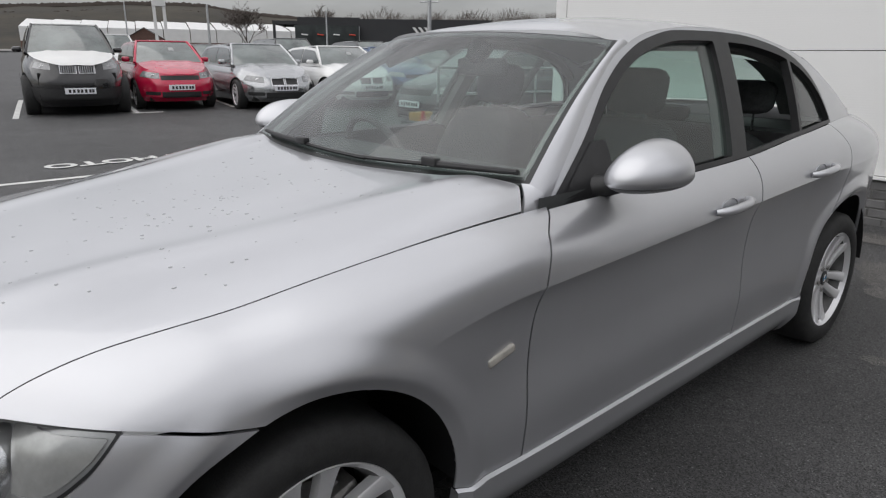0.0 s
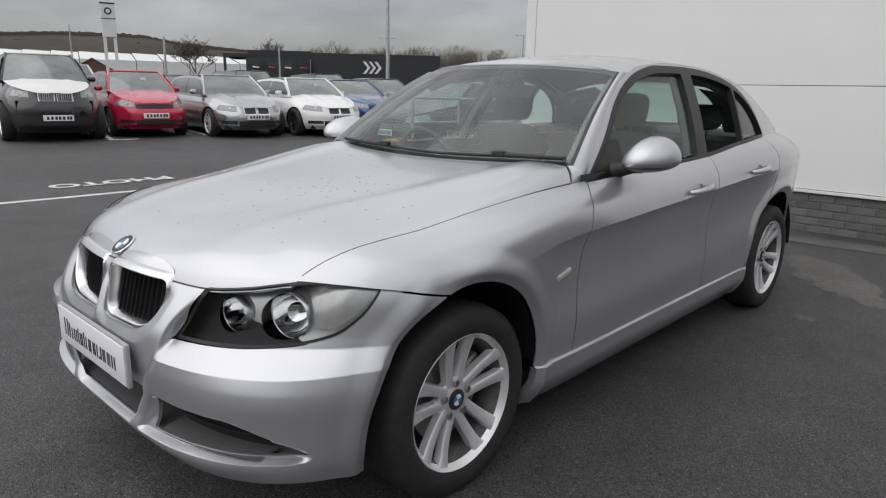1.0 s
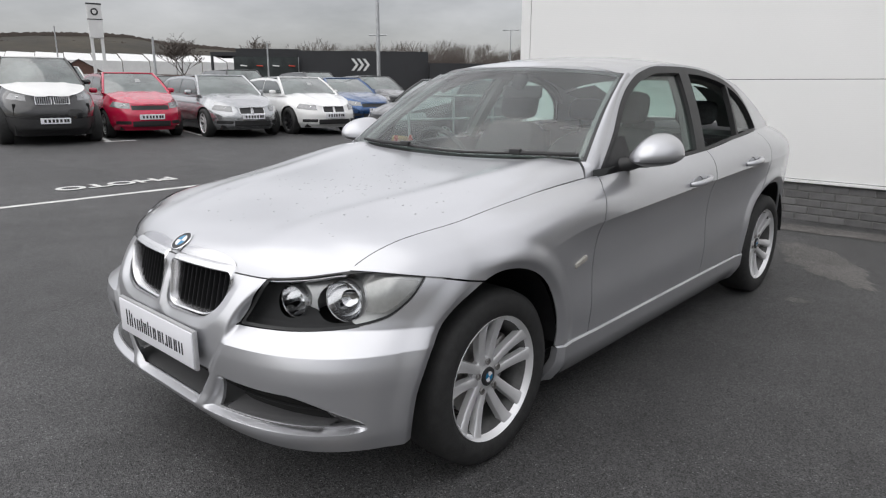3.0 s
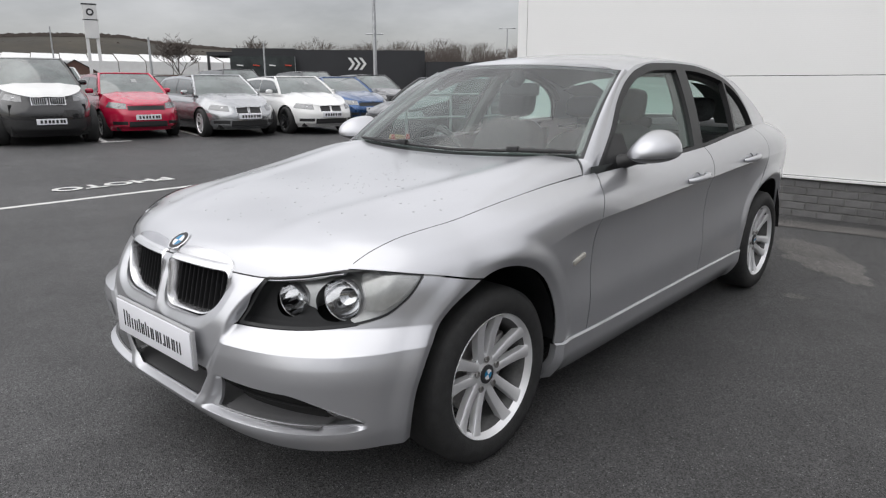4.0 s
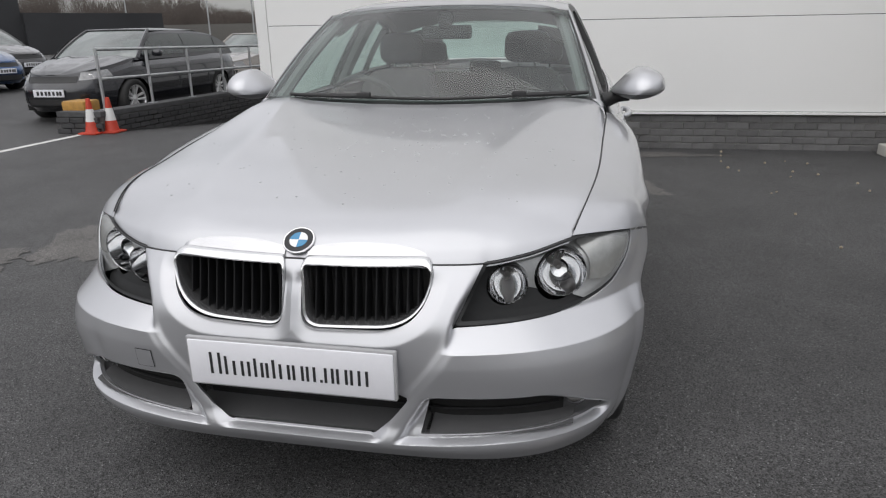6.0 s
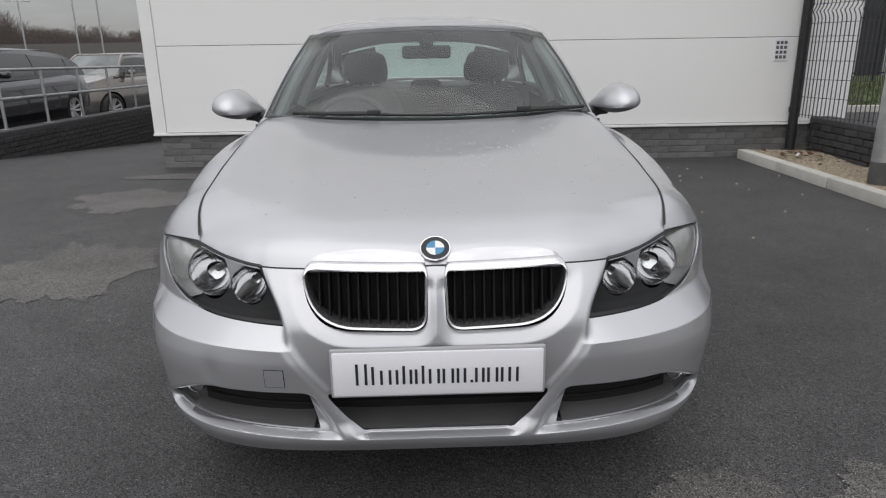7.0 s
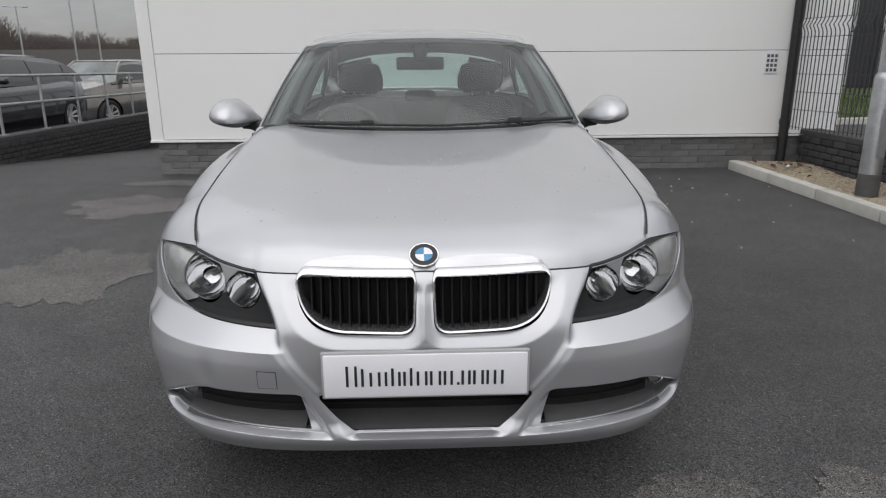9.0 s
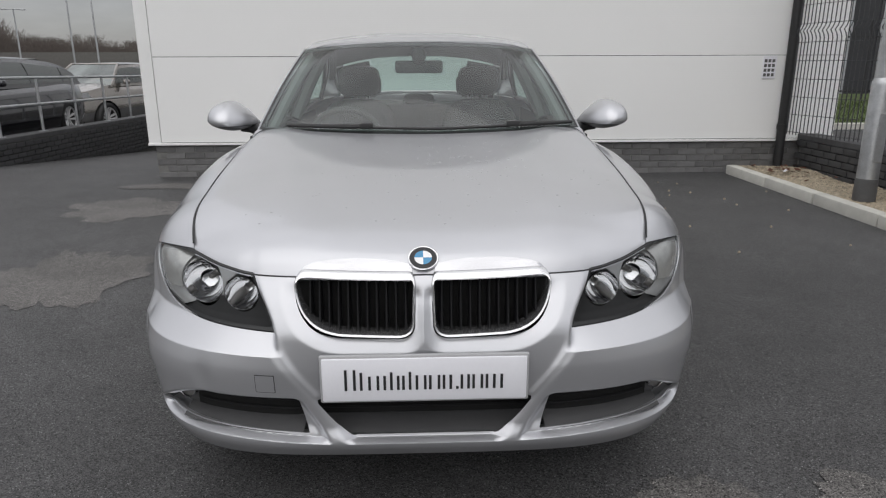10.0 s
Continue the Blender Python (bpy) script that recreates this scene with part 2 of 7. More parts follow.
def lettering(text, size, mat, at, parent=None, depth=0.001):
    """Flat raised letters in Blender's own font."""
    c = bpy.data.curves.new("letters", "FONT")
    c.body, c.size, c.align_x, c.align_y, c.extrude, c.offset = text, size, "CENTER", "CENTER", depth, size * 0.03
    tmp = new("letters", c)
    me = bpy.data.meshes.new_from_object(tmp.evaluated_get(bpy.context.evaluated_depsgraph_get()))
    bpy.data.objects.remove(tmp)
    me.materials.clear()
    me.materials.append(mat)
    ob = new("letters", me)
    if parent is not None:
        ob.parent = parent
    ob.matrix_basis = at
    return ob


# ---- the silver saloon: surfaces (x across, y from the front axle to the rear, z up) ----
def spline(*keys):
    """A smooth curve through (place, value) keys that never overshoots."""
    xs, vs = np.array([k[0] for k in keys], float), np.array([k[1] for k in keys], float)
    d = np.diff(vs) / np.diff(xs)
    m = np.zeros(len(xs))
    m[0], m[-1] = d[0], d[-1]
    for i in range(1, len(xs) - 1):
        if d[i - 1] * d[i] > 0:
            w1, w2 = 2 * (xs[i + 1] - xs[i]) + xs[i] - xs[i - 1], xs[i + 1] - xs[i] + 2 * (xs[i] - xs[i - 1])
            m[i] = (w1 + w2) / (w1 / d[i - 1] + w2 / d[i])

    def value(x):
        x = np.clip(np.asarray(x, float), xs[0], xs[-1])
        i = np.clip(np.searchsorted(xs, x, side="right") - 1, 0, len(xs) - 2)
        h = xs[i + 1] - xs[i]
        t = (x - xs[i]) / h
        return ((2 * t**3 - 3 * t**2 + 1) * vs[i] + (t**3 - 2 * t**2 + t) * h * m[i]
                + (3 * t**2 - 2 * t**3) * vs[i + 1] + (t**3 - t**2) * h * m[i + 1])

    return value


def smooth(a, b, x):
    t = np.clip((np.asarray(x, float) - a) / (b - a), 0, 1)
    return t * t * (3 - 2 * t)


CORNER = -0.15                                     # where the nose begins to turn
crease_z = spline((-0.8, 0.545), (-0.3, 0.56), (0.0, 0.655), (0.22, 0.74), (0.5, 0.785), (1.0, 0.806), (1.6, 0.828), (2.3, 0.855), (3.2, 0.885), (3.75, 0.89))
crease_x = spline((-0.8, 0.868), (-0.15, 0.879), (0.1, 0.892), (0.6, 0.893), (1.2, 0.886), (1.8, 0.880), (2.3, 0.877), (2.76, 0.879), (3.1, 0.842), (3.3, 0.787), (3.5, 0.695), (3.65, 0.585), (3.75, 0.42))
top_z = spline((-0.8, 0.77), (-0.475, 0.80), (-0.2, 0.853), (0.0, 0.888), (0.2, 0.911), (0.4, 0.930), (0.6, 0.942), (0.75, 0.946), (1.77, 0.982), (2.2, 1.018), (2.6, 1.038), (3.0, 1.042), (3.4, 1.03), (3.75, 1.0))
top_x = spline((-0.8, 0.60), (-0.475, 0.64), (-0.2, 0.682), (0.0, 0.698), (0.2, 0.712), (0.4, 0.732), (0.6, 0.758), (0.75, 0.768), (1.77, 0.802), (2.3, 0.788), (2.8, 0.730), (3.3, 0.637), (3.55, 0.548), (3.75, 0.38))
# the gap between bonnet and fender, seen from above
cut_x = spline((-0.55, 0.640), (-0.45, 0.674), (-0.35, 0.698), (-0.2, 0.720), (0.0, 0.7375), (0.2, 0.7475), (0.4, 0.7585), (0.6, 0.768), (0.75, 0.7690), (0.9, 0.77))


def side_x(y, z):
    """Half the body's width at y and height z."""
    y, z = np.asarray(y, float), np.asarray(z, float)
    zc, xc, zt, xt = crease_z(y), crease_x(y), top_z(y), top_x(y)
    u = np.clip((z - zc) / (zt - zc), 0, 1.3)
    fender = 1 - smooth(0.45, 1.0, y)
    upper = xc - (xc - xt) * (fender * (1 - np.clip(1 - np.clip(u, 0, 1) ** 3.9, 0, 1) ** 0.72) + (1 - fender) * (0.22 * u + 0.78 * u**2.9))
    door = smooth(0.15, 0.6, y) * (1 - smooth(2.3, 2.7, y))
    down = np.clip(zc - z, 0, 1)
    hollow = (0.035 * (1 - np.exp(-down / 0.06)) - 0.012 * smooth(0.18, 0.38, down)) * door
    tuck = 0.05 * smooth(0.36, 0.12, z) + 0.012 * smooth(0.5, 0.30, z)
    lower = xc - hollow - tuck - (0.035 - 0.018 * smooth(0.1, -0.1, y)) * (1 - door) * smooth(0.0, 0.5, down)
    # the wheel arches' flat flares
    for centre in (-0.018, 2.76):
        d = np.hypot(y - centre, z - 0.342) - 0.376
        flare = (0.011 * smooth(0.10, 0.034, d) - 0.020 * np.clip((0.030 - d) / 0.030, 0, 1)) * smooth(-0.14, 0.0, y)
        lower, upper = lower + flare, upper + flare
    return np.where(z > zc, upper, lower)


nose_y = spline((0.15, -0.62), (0.20, -0.695), (0.25, -0.748), (0.30, -0.776), (0.345, -0.762), (0.42, -0.758), (0.52, -0.766), (0.585, -0.768), (0.66, -0.750), (0.74, -0.71), (0.80, -0.66), (0.86, -0.58))
wide_n = spline((0.2, 4.0), (0.45, 3.9), (0.6, 3.0), (0.78, 2.05), (0.9, 2.0))
deep_m = spline((0.2, 2.5), (0.45, 2.5), (0.6, 2.1), (0.78, 2.0), (0.9, 2.0))


def slit_top(x):
    """The upper edge of the slots beside the middle intake, falling to a point at their outer end."""
    return 0.420 - 0.085 * np.clip((x - 0.60) / 0.175, 0, 1) ** 1.7


def lip_z(x):
    return 0.296 + 0.012 * smooth(0.2, 0.6, x) + 0.031 * smooth(0.74, 0.86, x)


def kidney_line(n=14):
    """The closed outline of one kidney opening, seen from the front."""
    def bend(p, c, q):
        return [((1 - t) ** 2 * p[0] + 2 * t * (1 - t) * c[0] + t * t * q[0], (1 - t) ** 2 * p[1] + 2 * t * (1 - t) * c[1] + t * t * q[1]) for t in np.linspace(0, 1, n)]
    path = bend((0.040, 0.743), (0.023, 0.743), (0.024, 0.725)) + bend((0.027, 0.630), (0.029, 0.592), (0.068, 0.591))
    path += bend((0.215, 0.595), (0.322, 0.603), (0.338, 0.706)) + bend((0.339, 0.716), (0.344, 0.744), (0.300, 0.744))
    return path


KIDNEY = kidney_line()


def kidney_gap(x, z):
    """The distance to the kidney's outline: below zero inside it."""
    x, z = np.broadcast_arrays(np.abs(np.asarray(x, float)), np.asarray(z, float))
    best, inside = np.full(x.shape, 9.0), np.zeros(x.shape, bool)
    for (ax, az), (bx, bz) in zip(KIDNEY, KIDNEY[1:] + KIDNEY[:1]):
        dx, dz = bx - ax, bz - az
        t = np.clip(((x - ax) * dx + (z - az) * dz) / max(dx * dx + dz * dz, 1e-12), 0, 1)
        best = np.minimum(best, np.hypot(x - ax - t * dx, z - az - t * dz))
        if abs(dz) > 1e-9:
            inside ^= ((az > z) != (bz > z)) & (x < ax + dx * (z - az) / dz)
    return np.where(inside, -best, best)


def vee_x(z):
    """Half the width of the nose's middle part, between the two lines that run down from the headlights."""
    return 0.225 + 0.165 * smooth(0.30, 0.62, z) + 0.06 * smooth(0.58, 0.76, z)


def shell(s, z, recess=0.024):
    """The lower body: s from 0 (middle of the nose) over 1 (the corner's end) to 1 + metres along the side."""
    s, z = np.broadcast_arrays(np.asarray(s, float), np.asarray(z, float))
    th = np.clip(s, 0, 1) * np.pi / 2
    n, m, yn = wide_n(z), deep_m(z), nose_y(z)
    y = np.where(s <= 1, CORNER - (CORNER - yn) * np.cos(th) ** (2 / m), CORNER + s - 1)
    d = np.clip(y - CORNER + 0.14, 0, None)
    xs = side_x(CORNER + np.where(d < 0.28, d * d / 0.56, d - 0.14), z)
    x = np.where(s <= 1, xs * np.sin(th) ** (2 / n), xs)
    # the ledge below the headlights, outside the vee lines; the shelf above the lip; the hollow round the kidneys
    out = smooth(-0.008, 0.028, x - vee_x(z)) * (1 - smooth(0.50, 1.0, s)) * (s <= 1.0)
    ledge = 0.055 * np.clip((z - 0.548) / 0.055, 0, 1) - 0.014 * np.clip((z - 0.31) / 0.20, 0, 1) * (z < 0.548) - 0.014 * (z >= 0.548)
    push = out * ledge * (1 - smooth(0.62, 0.76, z))
    low = lip_z(x)
    lip = recess * np.clip((z - low) / 0.010, 0, 1) * smooth(0.014, -0.010, z - slit_top(x)) * smooth(0.010, 0.055, np.abs(x - 0.245 - 0.6 * (z - 0.32))) * (1 - smooth(0.755, 0.785, x))
    lip = lip + 0.014 * np.clip((0.040 - kidney_gap(x, z)) / 0.032, 0, 1) * smooth(0.735, 0.69, z)
    away = np.stack([x / 0.87, (y - CORNER) / 0.62], -1)
    away = away / np.maximum(np.linalg.norm(away, axis=-1, keepdims=True), 1e-6)
    ridge = 0.0045 * np.exp(-(((x - vee_x(z) - 0.002) / 0.008) ** 2)) * smooth(0.31, 0.36, z) * smooth(0.64, 0.58, z)
    rim = np.hypot(y + 0.018, z - 0.342) - 0.376         # the wheel arch's flat edge runs on into the bumper
    flare = (0.009 * smooth(0.09, 0.030, rim) - 0.016 * np.clip((0.026 - rim) / 0.026, 0, 1)) * smooth(-0.15, -0.27, y) * (s <= 1)
    k = -(push + lip) + ridge + flare
    return np.stack([x + away[..., 0] * k, y + away[..., 1] * k * np.where(s <= 1, 1, 0), z], -1)


hood_mid = spline((-0.80, 0.70), (-0.72, 0.757), (-0.69, 0.783), (-0.665, 0.798), (-0.6, 0.822), (-0.5, 0.847), (-0.2, 0.898), (0.2, 0.945), (0.45, 0.972), (0.6, 0.988), (0.8, 1.0))


def edge_heights():
    """The fender's height all along the bonnet's gap."""
    zs = np.linspace(0.74, 0.95, 211)
    ss = np.linspace(0.3, 1.95, 700)
    rows = shell(ss[None, :], zs[:, None])
    keys = []
    for y in np.linspace(-0.55, 0.74, 44):
        want = float(cut_x(y))
        x = np.array([np.interp(y, r[:, 1], r[:, 0]) for r in rows])
        if y >= CORNER:
            x = np.where(zs <= float(top_z(y)), x, -1)
        ok = np.where(x >= want)[0]
        keys.append((y, zs[ok[-1]] if len(ok) else float(top_z(y))))
    ys, vs = np.array(keys).T
    vs = np.convolve(np.pad(vs, 2, mode="edge"), np.ones(5) / 5, mode="valid")
    return lambda q: np.interp(q, ys, vs)


edge_z = edge_heights()


def hood_z(x, y):
    """The bonnet's height out to its gap with the fenders."""
    x = np.abs(np.asarray(x, float))
    zm, zt, xt = hood_mid(y), edge_z(y), cut_x(y)
    u = np.clip(x / xt, 0, 1.2)
    rear = smooth(0.0, 0.6, y)
    z = zm - (zm - zt) * ((1 - rear) * (0.16 * u**2 + 0.84 * u**5) + rear * u**20) + 0.016 * rear * (u**2 - u**20)
    rib = spline((-0.8, 0.30), (-0.5, 0.36), (0.2, 0.50), (0.8, 0.60))(y)
    return z + 0.007 * np.exp(-((x - rib) / 0.06) ** 2) * smooth(-0.75, -0.3, y)


# ---- ground ----
def asphalt(patchy=False):
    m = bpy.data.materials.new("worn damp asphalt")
    m.use_nodes = True
    nt = m.node_tree
    p = nt.nodes["Principled BSDF"]
    co = nt.nodes.new("ShaderNodeTexCoord")

    def noise_node(scale, detail, rough=0.6):
        n = nt.nodes.new("ShaderNodeTexNoise")
        n.inputs["Scale"].default_value, n.inputs["Detail"].default_value, n.inputs["Roughness"].default_value = scale, detail, rough
        nt.links.new(co.outputs["Object"], n.inputs["Vector"])
        return n

    def ramp(node, lo, hi, a, b):
        r = nt.nodes.new("ShaderNodeMapRange")
        r.inputs[1].default_value, r.inputs[2].default_value, r.inputs[3].default_value, r.inputs[4].default_value = lo, hi, a, b
        nt.links.new(node.outputs["Fac"] if "Fac" in node.outputs else node.outputs[0], r.inputs[0])
        return r

    grit = nt.nodes.new("ShaderNodeTexVoronoi")
    grit.inputs["Scale"].default_value = 260
    nt.links.new(co.outputs["Object"], grit.inputs["Vector"])
    stone = nt.nodes.new("ShaderNodeSeparateColor")
    nt.links.new(grit.outputs["Color"], stone.inputs[0])
    speck = nt.nodes.new("ShaderNodeMapRange")
    speck.inputs[1].default_value, speck.inputs[2].default_value, speck.inputs[3].default_value, speck.inputs[4].default_value = 0.0, 1.0, 0.12, 2.4
    nt.links.new(stone.outputs[0], speck.inputs[0])
    fleck, chip = nt.nodes.new("ShaderNodeMath"), nt.nodes.new("ShaderNodeMath")   # a few pale chippings
    fleck.operation, chip.operation = "GREATER_THAN", "MULTIPLY_ADD"
    fleck.inputs[1].default_value, chip.inputs[1].default_value = 0.982, 3.0
    nt.links.new(stone.outputs[1], fleck.inputs[0])
    nt.links.new(fleck.outputs[0], chip.inputs[0])
    nt.links.new(speck.outputs[0], chip.inputs[2])
    big, mid = noise_node(0.35, 6), noise_node(2.5, 8)
    tone = ramp(big, 0.3, 0.7, 0.78, 1.18)
    tone2 = ramp(mid, 0.3, 0.7, 0.80, 1.17)
    mul, mul2 = nt.nodes.new("ShaderNodeMath"), nt.nodes.new("ShaderNodeMath")
    mul.operation = mul2.operation = "MULTIPLY"
    nt.links.new(tone.outputs[0], mul.inputs[0])
    nt.links.new(tone2.outputs[0], mul.inputs[1])
    nt.links.new(mul.outputs[0], mul2.inputs[0])
    nt.links.new(chip.outputs[0], mul2.inputs[1])
    if patchy:                                         # a wide area on the car's left, slightly darker, with an uneven edge
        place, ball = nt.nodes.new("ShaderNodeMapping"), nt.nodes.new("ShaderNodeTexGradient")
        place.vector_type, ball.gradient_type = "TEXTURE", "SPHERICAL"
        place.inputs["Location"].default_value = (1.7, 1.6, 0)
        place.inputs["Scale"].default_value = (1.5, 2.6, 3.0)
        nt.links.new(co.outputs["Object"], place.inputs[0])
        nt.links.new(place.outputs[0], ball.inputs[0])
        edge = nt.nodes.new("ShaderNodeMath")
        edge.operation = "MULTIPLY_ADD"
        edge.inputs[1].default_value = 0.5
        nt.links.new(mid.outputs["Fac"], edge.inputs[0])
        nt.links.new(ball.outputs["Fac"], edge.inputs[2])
        tone3 = nt.nodes.new("ShaderNodeMapRange")
        tone3.interpolation_type = "SMOOTHSTEP"
        tone3.inputs[1].default_value, tone3.inputs[2].default_value, tone3.inputs[3].default_value, tone3.inputs[4].default_value = 0.28, 0.85, 1.0, 0.93
        nt.links.new(edge.outputs[0], tone3.inputs[0])
        mul3 = nt.nodes.new("ShaderNodeMath")
        mul3.operation = "MULTIPLY"
        nt.links.new(mul2.outputs[0], mul3.inputs[0])
        nt.links.new(tone3.outputs[0], mul3.inputs[1])
        mul2 = mul3
    col = nt.nodes.new("ShaderNodeMix")
    col.data_type, col.blend_type = "RGBA", "MULTIPLY"
    col.inputs["Factor"].default_value = 1
    col.inputs["A"].default_value = (0.052, 0.0515, 0.052, 1)
    nt.links.new(mul2.outputs[0], col.inputs["B"])
    nt.links.new(col.outputs["Result"], p.inputs["Base Color"])
    p.inputs["Roughness"].default_value = 0.6
    p.inputs["Specular IOR Level"].default_value = 0.32
    b = nt.nodes.new("ShaderNodeBump")
    b.inputs["Strength"].default_value, b.inputs["Distance"].default_value = 0.6, 0.004
    nt.links.new(grit.outputs["Distance"], b.inputs["Height"])
    nt.links.new(b.outputs[0], p.inputs["Normal"])
    return m


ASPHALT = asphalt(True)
WALL_Y, WALL_L = 5.54, -3.13
RAIL_X = -5.95


def ground_z(x, y):
    """The yard: flat round the car, rising gently to the parked row, with a ramp that goes down beside the building."""
    z = 0.018 * max(0.0, min(9.0, -6.5 - x))
    if RAIL_X - 0.1 < x < WALL_L + 0.2 and y > 6.2:
        z -= 0.085 * min(8.0, y - 6.2)
    if x < RAIL_X - 0.1 and y > 6.2:
        z -= 0.30 * float(smooth(9.0, 12.5, y)) * float(smooth(-10.5, -8.6, x))
    return z


xs_g = [-1500, -400, -120, -60, -30, -20, -15.5, -13, -11, -10, -9, -8.4, -7.5, -6.5, RAIL_X - 0.13, RAIL_X - 0.09, -5, -4, WALL_L + 0.19, WALL_L + 0.21, -2, 0, 2, 4, 6, 9, 14, 40, 150, 1500]
ys_g = [-1500, -150, -40, -12, -6, -3, 0, 2, 4, 5.6, 6.2, 7, 8, 9, 10, 12, 14.2, 18, 26, 50, 120, 400, 1500]
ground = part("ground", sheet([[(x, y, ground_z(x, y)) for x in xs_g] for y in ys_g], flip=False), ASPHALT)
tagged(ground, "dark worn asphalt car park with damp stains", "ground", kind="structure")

# ---- the white building ----
def ribbed():
    """White sheet with fine level ribs, as relief."""
    m = material("white profiled cladding", (0.83, 0.83, 0.82), 0.42, 0, 0.02, 0.5)
    nt = m.node_tree
    co, wave, b = nt.nodes.new("ShaderNodeTexCoord"), nt.nodes.new("ShaderNodeTexWave"), nt.nodes.new("ShaderNodeBump")
    wave.bands_direction = "Z"
    wave.inputs["Scale"].default_value = 16.0
    wave.inputs["Distortion"].default_value = 0.25
    wave.inputs["Detail"].default_value = 1.0
    nt.links.new(co.outputs["Object"], wave.inputs["Vector"])
    nt.links.new(wave.outputs["Fac"], b.inputs["Height"])
    b.inputs["Strength"].default_value, b.inputs["Distance"].default_value = 0.14, 0.002
    nt.links.new(b.outputs[0], nt.nodes["Principled BSDF"].inputs["Normal"])
    return m


CLADDING = ribbed()
FLASHING = material("white folded flashing", (0.82, 0.82, 0.81), 0.4, 0, 0.03, 2)
WALL_END = 4.98
wall = thing("wall_north", "white ribbed metal cladding above a dark brick base", "wall", kind="structure")
CLAD_Z, TOP_Z = 0.375, 7.0
part("core", box(WALL_L + 0.06, WALL_END - 0.03, WALL_Y + 0.075, WALL_Y + 16, -1.2, TOP_Z), MORTAR, wall)
part("mortar_bed", box(WALL_L + 0.055, WALL_END - 0.03, WALL_Y + 0.030, WALL_Y + 0.074, -0.05, CLAD_Z), MORTAR, wall)
joints = [0.405, 1.365, 2.355, 3.345, 4.335, 5.325, TOP_Z]
for lo, hi in zip(joints, joints[1:]):
    part("panel", box(WALL_L + 0.14, WALL_END, WALL_Y, WALL_Y + 0.05, lo + 0.003, hi - 0.003, 0.002), CLADDING, wall)
    part("panel", box(WALL_L, WALL_L + 0.05, WALL_Y + 0.14, WALL_Y + 16, lo + 0.003, hi - 0.003, 0.002), CLADDING, wall)
part("corner_flashing", box(WALL_L - 0.006, WALL_L + 0.135, WALL_Y - 0.006, WALL_Y + 0.135, CLAD_Z, TOP_Z, 0.003), FLASHING, wall)
part("base_flashing", box(WALL_L - 0.012, WALL_END, WALL_Y - 0.022, WALL_Y + 0.06, CLAD_Z, CLAD_Z + 0.026, 0.003), FLASHING, wall)
part("joint_shadow", box(WALL_L + 0.06, WALL_END - 0.01, WALL_Y + 0.03, WALL_Y + 0.07, CLAD_Z, TOP_Z), VOID, wall)

# patched stains on the asphalt
STAIN = asphalt()
STAIN.name = "pale drying asphalt"
for n in STAIN.node_tree.nodes:
    if n.type == "MIX":
        n.inputs["A"].default_value = (0.090, 0.086, 0.082, 1)


def stain(cx, cy, rx, ry, turn, seed):
    bm = bmesh.new()
    rng = random.Random(seed)
    ph = [rng.uniform(0, 6.28) for _ in range(7)]
    c = bm.verts.new((0, 0, 0))
    ring = []
    for k in range(220):
        a = 2 * math.pi * k / 220
        q = (3 * math.cos(a) + seed, 3 * math.sin(a), ph[0])
        r = 1 + sum(0.30 / (i + 1) * math.sin((i + 1) * a + ph[i]) for i in range(7)) * 0.6 + 0.30 * noise.noise(q) + 0.15 * noise.noise((q[0] * 3, q[1] * 3, 1)) + 0.05 * noise.noise((q[0] * 8, q[1] * 8, 2))
        ring.append(bm.verts.new((rx * r * math.cos(a), ry * r * math.sin(a), 0)))
    for a, b in zip(ring, ring[1:] + ring[:1]):
        bm.faces.new((c, a, b))
    ob = part("ground_stain", bm, STAIN)
    ob.matrix_world = pose(cx, cy, 0.0015 + 0.0004 * seed, 0, 0, turn)
    return tagged(ob, "pale drying patch on the asphalt", "stain", "stains on the asphalt")


for i, row in enumerate(((0.98, 3.80, 0.24, 0.60, 36, 1), (1.10, 2.72, 0.07, 0.05, 0, 2), (-2.75, 3.75, 0.60, 0.52, 20, 3), (-2.35, 1.65, 0.42, 0.66, 10, 4), (0.86, -0.67, 0.22, 0.14, 0, 5), (1.38, -0.70, 0.22, 0.14, 8, 6), (-3.2, 0.95, 0.48, 0.40, 0, 7), (0.3, 5.1, 1.6, 0.16, 0, 8), (-2.4, 4.95, 0.9, 0.18, 3, 9))):
    stain(*row)

# road paint
def paint(name, x0, x1, y0, y1, label):
    bm = bmesh.new()
    n = max(2, int(max(abs(x1 - x0), abs(y1 - y0)) / 0.25))
    rng = random.Random(int(abs(y0) * 100) + 3)
    rows = []
    for k in range(n + 1):
        t = k / n
        if abs(y1 - y0) > abs(x1 - x0):
            y = y0 + (y1 - y0) * t
            rows.append([(x0 + rng.uniform(-0.004, 0.004), y, ground_z(x0, y) + 0.003), (x1 + rng.uniform(-0.004, 0.004), y, ground_z(x1, y) + 0.003)])
        else:
            x = x0 + (x1 - x0) * t
            rows.append([(x, y1 + rng.uniform(-0.004, 0.004), ground_z(x, y1) + 0.003), (x, y0 + rng.uniform(-0.004, 0.004), ground_z(x, y0) + 0.003)])
    ob = part(name, sheet(rows, flip=False), LINE)
    return tagged(ob, label, "road marking", "painted lines")


paint("bay_line", -6.15, -6.04, -8.0, 6.1, "long worn white line on the asphalt")
word = lettering("PHOTO", 0.44, LINE, pose(-6.97, 1.87, ground_z(-7.1, 1.8) + 0.004, 0, 0, -90), depth=0.001)
word.name = "painted_word"
tagged(word, "the word PHOTO painted in white on the asphalt", "road marking")


